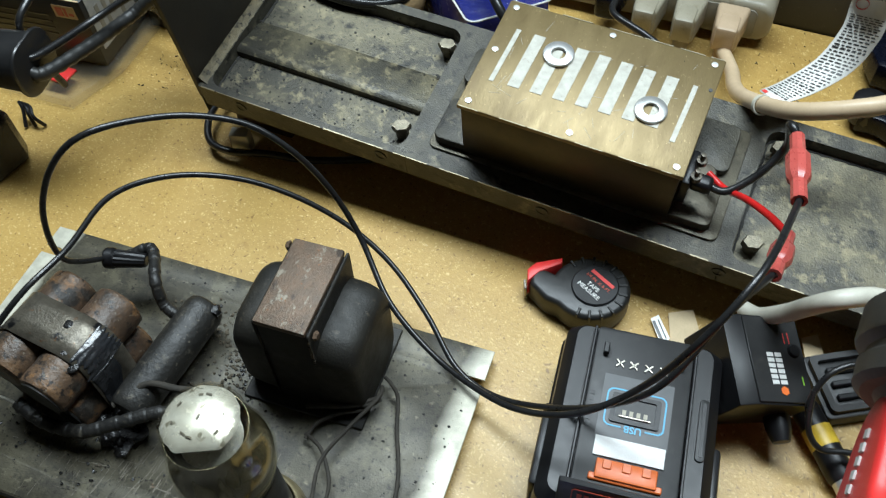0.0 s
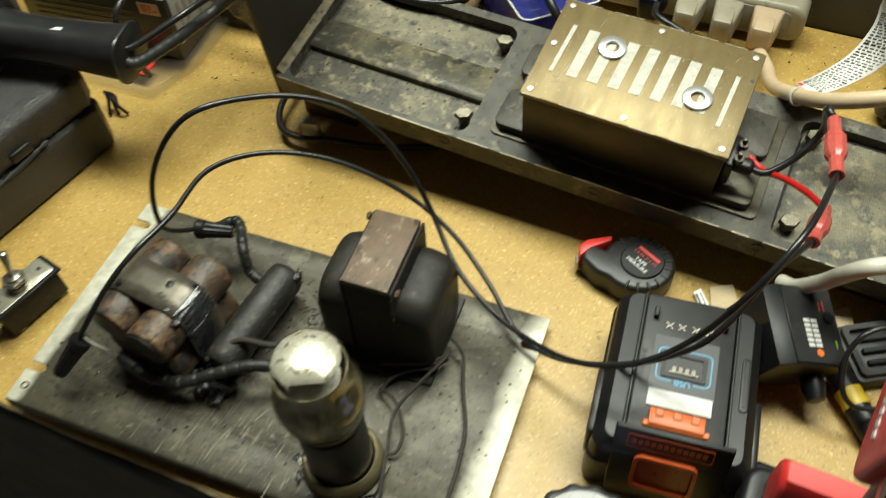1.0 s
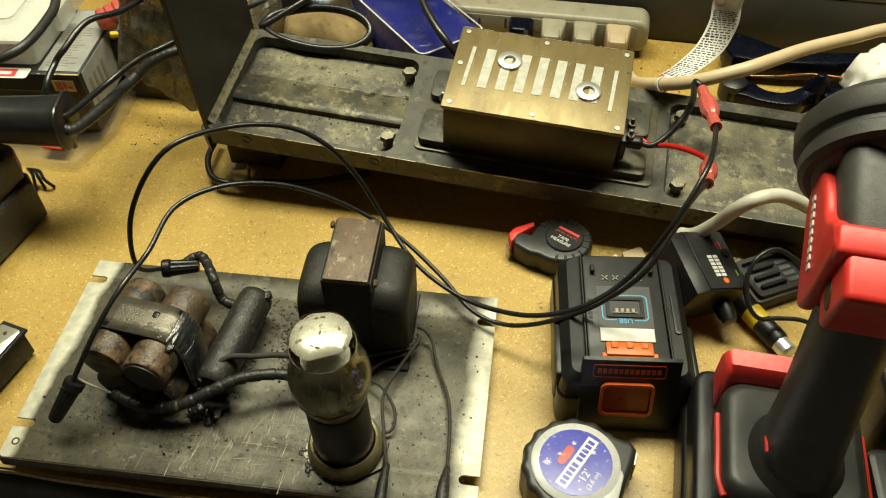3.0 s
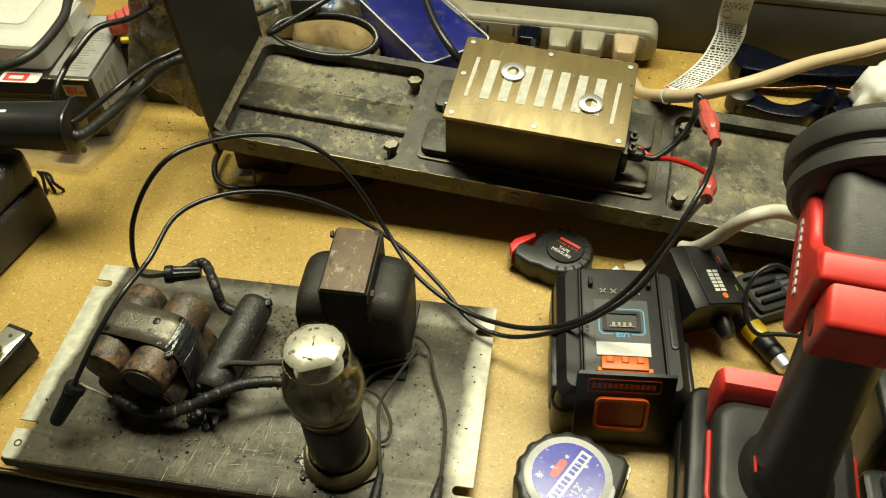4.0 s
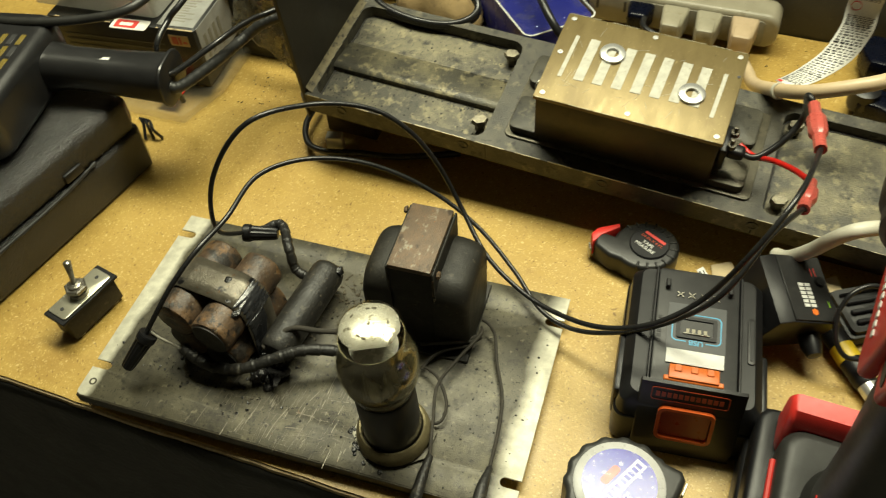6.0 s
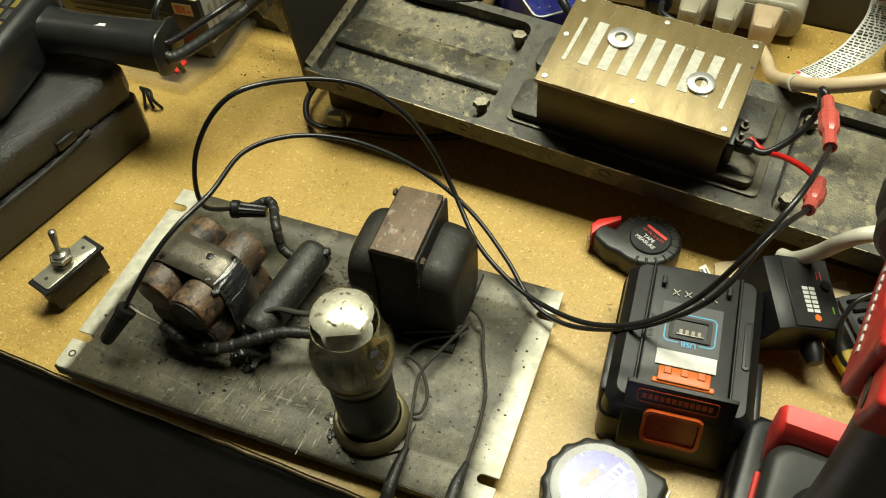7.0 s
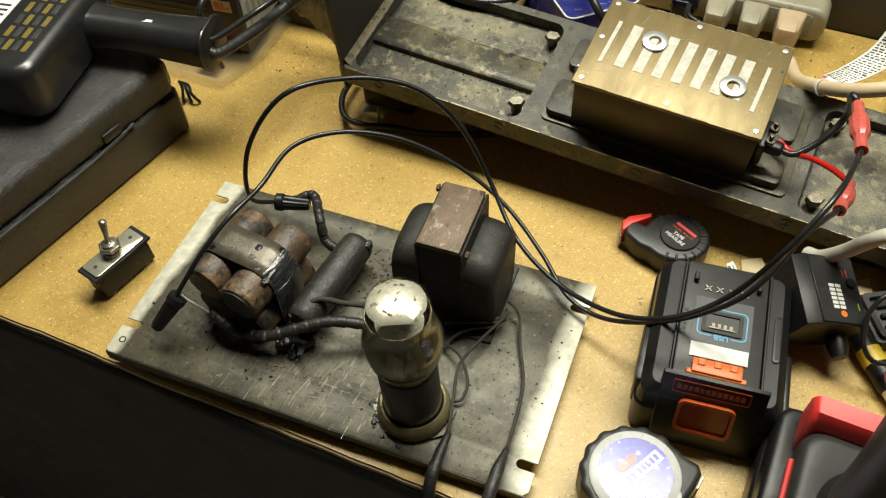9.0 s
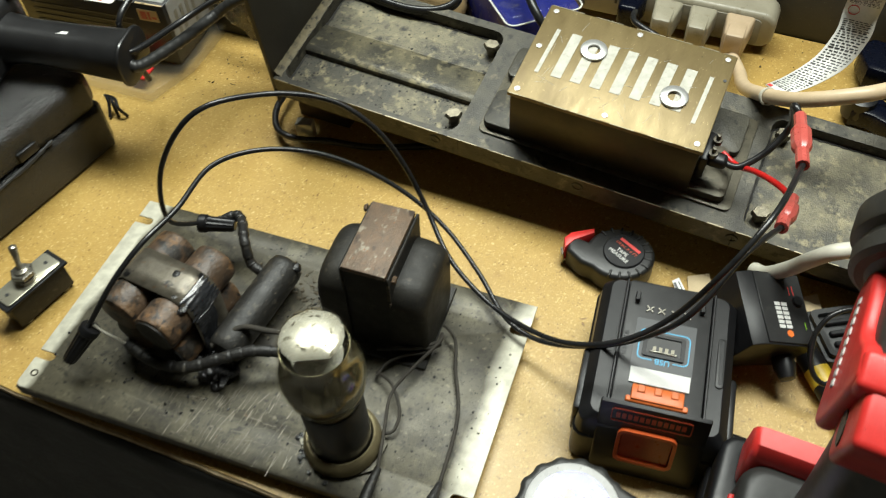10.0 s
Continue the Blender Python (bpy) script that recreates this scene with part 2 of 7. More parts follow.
M_PLASTIC = surf("black_plastic", (0.008, 0.008, 0.009), (0.011, 0.011, 0.012), 0.38, 0, 40, 0.08, 900, [(260, 0.72, 0.76, (0.07, 0.065, 0.05))], spec=0.4)
M_PLASTIC_DULL = surf("dull_black_plastic", (0.016, 0.016, 0.0165), (0.022, 0.022, 0.022), 0.46, 0, 40, 0.07, 900, [(260, 0.69, 0.74, (0.09, 0.083, 0.065)), (24, 0.58, 0.70, (0.034, 0.033, 0.030))], spec=0.45)
M_HEAD = surf("dusty_black_housing", (0.036, 0.035, 0.032), (0.050, 0.048, 0.043), 0.50, 0, 30, 0.18, 700, [(20, 0.58, 0.72, (0.075, 0.070, 0.057)), (200, 0.68, 0.74, (0.14, 0.125, 0.09))], 0.12)
M_TAPE = surf("black_tape_rubber", (0.013, 0.013, 0.0125), (0.019, 0.019, 0.018), 0.40, 0, 60, 0.1, 900, [(240, 0.70, 0.75, (0.10, 0.09, 0.07))])
M_RUBBER = surf("dark_grey_rubber", (0.022, 0.022, 0.021), (0.031, 0.031, 0.029), 0.42, 0, 60, 0.08, 900, [(240, 0.68, 0.75, (0.10, 0.09, 0.07)), (30, 0.60, 0.72, (0.045, 0.043, 0.038))], spec=0.5)
M_GREY_PANEL = surf("dark_grey_panel", (0.055, 0.058, 0.062), (0.065, 0.068, 0.072), 0.42, 0, 60, 0.05, 1500)
M_WHITE_LABEL = surf("white_label", (0.78, 0.78, 0.76), (0.70, 0.70, 0.67), 0.35, 0, 80, 0.03, 900)
M_ORANGE = surf("orange_plastic", (0.84, 0.205, 0.035), (0.76, 0.175, 0.028), 0.38, 0, 90, 0.05, 900)
M_RED_ORANGE = surf("red_orange_plastic", (0.70, 0.125, 0.025), (0.62, 0.105, 0.02), 0.34, 0, 90, 0.05, 900)
M_BUTTON = surf("deep_orange_plastic", (0.42, 0.055, 0.015), (0.36, 0.045, 0.013), 0.30, 0, 60, 0.03, 900)
M_ORANGE_PRINT = surf("orange_red_print", (0.50, 0.07, 0.025), (0.45, 0.06, 0.02), 0.4, 0, 90, 0.02, 900)
M_BLUE_PRINT = surf("light_blue_print", (0.10, 0.38, 0.62), (0.09, 0.34, 0.56), 0.4, 0, 90, 0.02, 900)
M_RED = surf("red_plastic", (0.70, 0.038, 0.030), (0.60, 0.030, 0.024), 0.40, 0, 60, 0.08, 1200, [(200, 0.68, 0.74, (0.40, 0.02, 0.016))])
M_LOGO = surf("glossy_red_print", (0.52, 0.06, 0.06), (0.48, 0.05, 0.05), 0.18, 0, 70, 0.02, 900, [(140, 0.60, 0.66, (0.62, 0.45, 0.48))], 0.04)
M_BLUE_LABEL = surf("glossy_blue_label", (0.045, 0.05, 0.42), (0.06, 0.065, 0.46), 0.16, 0, 70, 0.02, 900, [(140, 0.62, 0.67, (0.6, 0.6, 0.72)), (50, 0.64, 0.67, (0.55, 0.55, 0.70)), (400, 0.64, 0.70, (0.45, 0.45, 0.65))], 0.04)
M_GLOSS_WHITE = surf("glossy_white_print", (0.75, 0.75, 0.77), (0.68, 0.68, 0.72), 0.16, 0, 70, 0.02, 900, None, 0.04)
M_SILVER_PLASTIC = surf("silver_grey_plastic", (0.66, 0.66, 0.65), (0.58, 0.58, 0.57), 0.3, 0.15, 60, 0.04, 1200)
M_CREAM = surf("aged_cream_plastic", (0.36, 0.33, 0.245), (0.30, 0.275, 0.20), 0.4, 0, 30, 0.08, 900, [(50, 0.58, 0.72, (0.22, 0.19, 0.12)), (220, 0.66, 0.71, (0.10, 0.085, 0.055))])
M_STRIP_FACE = surf("grey_outlet_face", (0.26, 0.245, 0.19), (0.22, 0.205, 0.16), 0.45, 0, 40, 0.05, 900)
M_TAN = surf("tan_plug_plastic", (0.52, 0.40, 0.26), (0.46, 0.35, 0.22), 0.42, 0, 40, 0.04, 900)
M_CORD_CREAM = surf("cream_cord", (0.60, 0.47, 0.30), (0.54, 0.42, 0.26), 0.42, 0, 60, 0.03, 900)
M_CORD_WHITE = surf("off_white_cord", (0.62, 0.60, 0.50), (0.54, 0.52, 0.43), 0.45, 0, 60, 0.03, 900)
M_PAPER = surf("white_tag", (0.80, 0.79, 0.74), (0.74, 0.73, 0.68), 0.5, 0, 60, 0.03, 900)
M_INK = surf("black_ink", (0.03, 0.03, 0.03), (0.04, 0.04, 0.04), 0.5, 0, 90, 0.02, 900)
M_RED_INK = surf("red_ink", (0.65, 0.06, 0.05), (0.6, 0.05, 0.04), 0.5, 0, 90, 0.02, 900)
M_WALL_BOARD = surf("grey_back_board", (0.066, 0.063, 0.053), (0.052, 0.050, 0.043), 0.6, 0, 12, 0.25, 400, [(40, 0.60, 0.73, (0.05, 0.047, 0.040)), (180, 0.66, 0.70, (0.17, 0.16, 0.125))])
M_VOID_PANEL = surf("dark_void_panel", (0.016, 0.014, 0.011), (0.024, 0.020, 0.015), 0.6, 0, 8, 0.2, 300, [(40, 0.60, 0.72, (0.035, 0.030, 0.022))])
M_LEDGE = surf("dusty_ledge", (0.17, 0.16, 0.125), (0.12, 0.113, 0.09), 0.6, 0, 30, 0.4, 300, [(70, 0.58, 0.68, (0.08, 0.073, 0.057))])
M_CARD = surf("manila_card", (0.62, 0.49, 0.28), (0.56, 0.44, 0.25), 0.6, 0, 50, 0.05, 700)
# Paler patches stand in for light catching faint folds of the sheet.
M_TARP = surf("black_bench_front", (0.005, 0.005, 0.0045), (0.011, 0.0105, 0.0085), 0.5, 0, 8, 1.0, 120, [(26, 0.60, 0.70, (0.022, 0.020, 0.016)), (160, 0.66, 0.72, (0.06, 0.054, 0.04))])
M_RAW_EDGE = surf("frayed_wood_edge", (0.60, 0.49, 0.30), (0.42, 0.31, 0.17), 0.7, 0, 120, 0.6, 500)
M_CASE = surf("textured_black_case", (0.022, 0.022, 0.021), (0.030, 0.029, 0.027), 0.24, 0, 30, 2.2, 300, [(240, 0.60, 0.70, (0.05, 0.048, 0.043))], 0.08, spec=0.7)
M_LEATHER = surf("tan_suede", (0.30, 0.212, 0.092), (0.22, 0.152, 0.066), 0.9, 0, 40, 0.9, 500, [(60, 0.56, 0.68, (0.16, 0.108, 0.046))])
M_BLUE_PACK = surf("blue_package", (0.022, 0.027, 0.21), (0.040, 0.044, 0.27), 0.25, 0, 16, 0.1, 300, [(14, 0.52, 0.68, (0.060, 0.062, 0.20)), (30, 0.58, 0.70, (0.10, 0.098, 0.19))])
M_CLEAR = surf("cloudy_clear_plastic", (0.90, 0.89, 0.83), (0.80, 0.79, 0.72), 0.28, 0, 30, 0.1, 300, trans=0.30)
M_BAG = surf("cloudy_film", (0.62, 0.61, 0.54), (0.48, 0.47, 0.40), 0.16, 0, 30, 0.15, 200, [(40, 0.52, 0.64, (0.20, 0.19, 0.15)), (90, 0.60, 0.66, (0.85, 0.84, 0.78))], 0.06, alpha=0.50)
M_WRAP = surf("printed_film", (0.42, 0.44, 0.46), (0.30, 0.32, 0.36), 0.18, 0, 40, 0.15, 200, [(26, 0.52, 0.57, (0.05, 0.10, 0.26)), (50, 0.60, 0.65, (0.03, 0.03, 0.035))], 0.06)
M_MILKY = surf("milky_clear_plastic", (0.86, 0.85, 0.79), (0.80, 0.79, 0.72), 0.20, 0, 12, 0.02, 200, None, 0.06, alpha=0.50)
M_WELD = surf("pale_crusty_weld", (0.20, 0.168, 0.095), (0.11, 0.095, 0.06), 0.6, 0.1, 80, 1.2, 300, [(120, 0.55, 0.66, (0.035, 0.031, 0.022))])
M_TAB = surf("worn_bracket_metal", (0.135, 0.122, 0.085), (0.080, 0.073, 0.052), 0.42, 0.4, 60, 0.3, 400, [(90, 0.58, 0.68, (0.03, 0.027, 0.02))])
M_BOX_BLACK = surf("black_carton", (0.02, 0.02, 0.02), (0.03, 0.03, 0.028), 0.35, 0, 40, 0.1, 600)
M_BOX_GREY = surf("grey_carton_print", (0.38, 0.38, 0.36), (0.30, 0.30, 0.28), 0.35, 0, 40, 0.05, 600)
M_FOIL = surf("cloudy_foil_bag", (0.34, 0.315, 0.225), (0.24, 0.22, 0.155), 0.26, 0.25, 30, 0.6, 120, [(24, 0.56, 0.70, (0.15, 0.135, 0.09)), (60, 0.62, 0.70, (0.55, 0.52, 0.40))], trans=0.3, alpha=0.82)
M_NAVY = surf("navy_plastic", (0.002, 0.003, 0.008), (0.003, 0.004, 0.011), 0.28, 0, 60, 0.05, 700, spec=0.22)
M_YELLOW = surf("yellow_plastic", (0.60, 0.42, 0.02), (0.54, 0.37, 0.02), 0.4, 0, 60, 0.05, 700)
M_COIL = surf("dim_yellow_coil", (0.20, 0.145, 0.012), (0.12, 0.085, 0.01), 0.5, 0, 200, 0.3, 900, stretch=(1, 6, 1))
M_WOOD = surf("dusty_wood_block", (0.09, 0.062, 0.034), (0.06, 0.042, 0.025), 0.7, 0, 30, 0.4, 300, stretch=(1, 6, 6))
M_GETTER = surf("silver_getter_flash", (0.84, 0.83, 0.78), (0.66, 0.64, 0.57), 0.26, 0.45, 60, 0.05, 300, [(70, 0.58, 0.63, (0.30, 0.28, 0.22))], 0.08)
# Brown film; its upright pale and dark streaks are painted reflections.
M_SMOKE_GLINTS = surf("brown_smoke_with_glints", (0.20, 0.176, 0.102), (0.060, 0.052, 0.031), 0.24, 0.55, 34, 0.02, 300, [(30, 0.55, 0.66, (0.42, 0.385, 0.26)), (26, 0.58, 0.68, (0.05, 0.044, 0.027))], 0.08, alpha=0.94, stretch=(1, 1, 0.18))
M_NECK = surf("olive_glass_neck", (0.20, 0.178, 0.105), (0.15, 0.132, 0.076), 0.22, 0.15, 30, 0.03, 300, [(40, 0.58, 0.70, (0.28, 0.25, 0.16))], 0.06)
M_SOCKET = surf("dirty_brass_ring", (0.34, 0.29, 0.16), (0.24, 0.20, 0.11), 0.4, 0.6, 60, 0.2, 500, [(70, 0.58, 0.68, (0.08, 0.065, 0.04))])
M_ROOM = surf("room_paint", (0.35, 0.33, 0.28), (0.32, 0.30, 0.26), 0.8, 0, 3, 0.05, 60)
M_GLASS = glass_material("thin_tube_glass", (0.97, 0.965, 0.93), 0.04)
M_CLEAR_LID = glass_material("clear_box_lid", (0.90, 0.91, 0.93), 0.06)
M_LID_CLEAR = surf("thin_clear_plastic", (0.42, 0.39, 0.30), (0.34, 0.31, 0.23), 0.15, 0, 30, 0.1, 300, alpha=0.13)
M_ANODE = surf("grey_anode_metal", (0.30, 0.29, 0.26), (0.20, 0.19, 0.17), 0.45, 0.5, 90, 0.1, 500)


# ---- mesh helpers ----
def part(name, bm, material, parent=None, label="", smooth=40, m=None):
    bmesh.ops.recalc_face_normals(bm, faces=bm.faces[:])
    me = bpy.data.meshes.new(name)
    bm.to_mesh(me)
    bm.free()
    me.materials.append(material)
    me.shade_smooth()
    me.set_sharp_from_angle(angle=radians(smooth))
    ob = new(name, me)
    if parent is not None:
        ob.parent = parent
    if m is not None:
        ob.matrix_basis = m
    if label:
        ob["label"] = label
    return ob


def thing(name, m, label, category, group="", kind=""):
    ob = new(name)
    ob.empty_display_size = 0.01
    ob.matrix_world = m
    return tagged(ob, label, category, group, kind)


def bm_new():
    return bmesh.new()


def rbox(x0, x1, y0, y1, z0, z1, bevel=0.001, seg=2, bm=None):
    """A block with rounded edges."""
    tmp = bmesh.new()
    bmesh.ops.create_cube(tmp, size=1, matrix=Matrix.LocRotScale(((x0 + x1) / 2, (y0 + y1) / 2, (z0 + z1) / 2), None, (x1 - x0, y1 - y0, z1 - z0)))
    if bevel > 0:
        bmesh.ops.bevel(tmp, geom=tmp.edges[:], offset=bevel, segments=seg, profile=0.5, affect="EDGES")
    return merge(bm, tmp)


def merge(bm, tmp, m=None):
    if m is not None:
        bmesh.ops.transform(tmp, matrix=m, verts=tmp.verts)
    if bm is None:
        return tmp
    me = bpy.data.meshes.new("tmp")
    tmp.to_mesh(me)
    tmp.free()
    bm.from_mesh(me)
    bpy.data.meshes.remove(me)
    return bm


def lathe(profile, seg=32, bm=None, m=None):
    """A turned body from (radius, height) pairs."""
    tmp = bmesh.new()
    rings = []
    for rad, z in profile:
        if rad < 1e-6:
            rings.append([tmp.verts.new((0, 0, z))])
        else:
            rings.append([tmp.verts.new((rad * math.cos(2 * math.pi * i / seg), rad * math.sin(2 * math.pi * i / seg), z)) for i in range(seg)])
    for a, b in zip(rings, rings[1:]):
        for i in range(seg):
            j = (i + 1) % seg
            if len(a) == 1 and len(b) == 1:
                continue
            if len(a) == 1:
                tmp.faces.new((a[0], b[i], b[j]))
            elif len(b) == 1:
                tmp.faces.new((a[i], a[j], b[0]))
            else:
                tmp.faces.new((a[i], a[j], b[j], b[i]))
    if len(rings[0]) > 1 and len(rings[-1]) > 1:
        a, b = rings[-1], rings[0]
        for i in range(seg):
            tmp.faces.new((a[i], a[(i + 1) % seg], b[(i + 1) % seg], b[i]))
    else:
        for end in (rings[0], rings[-1]):
            if len(end) > 1:
                tmp.faces.new(end)
    return merge(bm, tmp, m)


def spline(points, per=8):
    pts = [Vector(p) for p in points]
    out = []
    for i in range(len(pts) - 1):
        p0, p1, p2, p3 = pts[max(i - 1, 0)], pts[i], pts[i + 1], pts[min(i + 2, len(pts) - 1)]
        for k in range(per):
            f = k / per
            out.append(0.5 * ((2 * p1) + (p2 - p0) * f + (2 * p0 - 5 * p1 + 4 * p2 - p3) * f * f + (3 * p1 - p0 - 3 * p2 + p3) * f ** 3))
    out.append(pts[-1])
    return out


def sweep(points, radius, sides=10, per=8, bm=None, jitter=0.0, flat=1.0):
    """A round wire along a smooth line; radius may be a function of 0..1."""
    pts = spline(points, per)
    tmp = bmesh.new()
    t = (pts[1] - pts[0]).normalized()
    up = t.orthogonal().normalized()
    rings = []
    for i, p in enumerate(pts):
        t2 = (pts[min(i + 1, len(pts) - 1)] - pts[max(i - 1, 0)])
        if t2.length > 1e-9:
            t2.normalize()
            up = (up - t2 * up.dot(t2)).normalized()
            t = t2
        side = t.cross(up)
        rad = radius(i / (len(pts) - 1)) if callable(radius) else radius
        rad *= 1 + jitter * random.uniform(-1, 1)
        rings.append([tmp.verts.new(p + rad * (math.cos(2 * math.pi * k / sides) * up + flat * math.sin(2 * math.pi * k / sides) * side)) for k in range(sides)])
    for a, b in zip(rings, rings[1:]):
        for k in range(sides):
            tmp.faces.new((a[k], a[(k + 1) % sides], b[(k + 1) % sides], b[k]))
    tmp.faces.new(rings[0])
    tmp.faces.new(rings[-1])
    return merge(bm, tmp)


def rrect(x0, x1, y0, y1, rad, n=6):
    out = []
    for cx, cy, a in ((x1 - rad, y1 - rad, 0), (x0 + rad, y1 - rad, 90), (x0 + rad, y0 + rad, 180), (x1 - rad, y0 + rad, 270)):
        for k in range(n + 1):
            b = radians(a + 90 * k / n)
            out.append((cx + rad * math.cos(b), cy + rad * math.sin(b)))
    return out


def prism(pts, z0, z1, bevel=0.0, bm=None, m=None, seg=2):
    """A flat outline raised to a height."""
    tmp = bmesh.new()
    f = tmp.faces.new([tmp.verts.new((x, y, z0)) for x, y in pts])
    ex = bmesh.ops.extrude_face_region(tmp, geom=[f])
    bmesh.ops.translate(tmp, vec=(0, 0, z1 - z0), verts=[v for v in ex["geom"] if isinstance(v, bmesh.types.BMVert)])
    bmesh.ops.recalc_face_normals(tmp, faces=tmp.faces[:])
    if bevel > 0:
        es = [e for e in tmp.edges if len(e.link_faces) == 2 and any(len(fc.verts) == len(pts) for fc in e.link_faces)]
        bmesh.ops.bevel(tmp, geom=es, offset=bevel, segments=seg, profile=0.5, affect="EDGES")
    return merge(bm, tmp, m)


def ring(outer, inner, z0, z1, bm=None, slope=0.0):
    """A frame between two outlines with as many points each."""
    tmp = bmesh.new()
    n = len(outer)
    cx = sum(p[0] for p in inner) / n
    cy = sum(p[1] for p in inner) / n
    low = [(x + slope * (1 if x < cx else -1), y + slope * (1 if y < cy else -1)) for x, y in inner]
    o0, o1 = [tmp.verts.new((x, y, z0)) for x, y in outer], [tmp.verts.new((x, y, z1)) for x, y in outer]
    i0, i1 = [tmp.verts.new((x, y, z0)) for x, y in low], [tmp.verts.new((x, y, z1)) for x, y in inner]
    for k in range(n):
        j = (k + 1) % n
        tmp.faces.new((o1[k], o1[j], i1[j], i1[k]))
        tmp.faces.new((o0[k], o0[j], o1[j], o1[k]))
        tmp.faces.new((i1[k], i1[j], i0[j], i0[k]))
        tmp.faces.new((o0[k], i0[k], i0[j], o0[j]))
    return merge(bm, tmp)


def loft(levels, n=5):
    """A case of rounded outlines stacked upwards: x0, x1, y0, y1, corner, height."""
    tmp = bmesh.new()
    rows = [[tmp.verts.new((x, y, z)) for x, y in rrect(x0, x1, y0, y1, c, n)] for x0, x1, y0, y1, c, z in levels]
    for a, b in zip(rows, rows[1:]):
        for k in range(len(a)):
            j = (k + 1) % len(a)
            tmp.faces.new((a[k], a[j], b[j], b[k]))
    tmp.faces.new(rows[0])
    tmp.faces.new(rows[-1])
    return tmp


def along(a, b):
    """The pose whose z runs from a to b, at a; and the distance."""
    a, b = Vector(a), Vector(b)
    return Matrix.Translation(a) @ (b - a).to_track_quat("Z", "Y").to_matrix().to_4x4(), (b - a).length


def lettering(name, body, size, m, material, parent, depth=0.0001, bold=0.0):
    c = bpy.data.curves.new(name, "FONT")
    c.body, c.size, c.extrude, c.offset = body, size, depth, bold
    c.align_x, c.align_y = "CENTER", "CENTER"
    c.resolution_u = 3
    tmp = bpy.data.objects.new("tmp", c)
    me = bpy.data.meshes.new_from_object(tmp)
    me.name = name
    bpy.data.objects.remove(tmp)
    me.materials.clear()
    me.materials.append(material)
    ob = new(name, me)
    ob.parent = parent
    ob.matrix_basis = m
    return ob


def bars(rects, z0, z1, m=None):
    bm = bmesh.new()
    for x0, x1, y0, y1 in rects:
        rbox(x0, x1, y0, y1, z0, z1, 0, 1, bm)
    if m is not None:
        bmesh.ops.transform(bm, matrix=m, verts=bm.verts)
    return bm


def wire(name, points, radius, material, label, category, group="", sides=10, per=8, jitter=0.0):
    o = Vector(points[0])
    ob = part(name, sweep([Vector(p) - o for p in points], radius, sides, per, None, jitter), material, None, "", 80)
    ob.matrix_world = Matrix.Translation(o)
    return tagged(ob, label, category, group)


# ---- setting ----
def edge_y(x):
    return 0.1758 + 0.0405 * (x - 0.017)


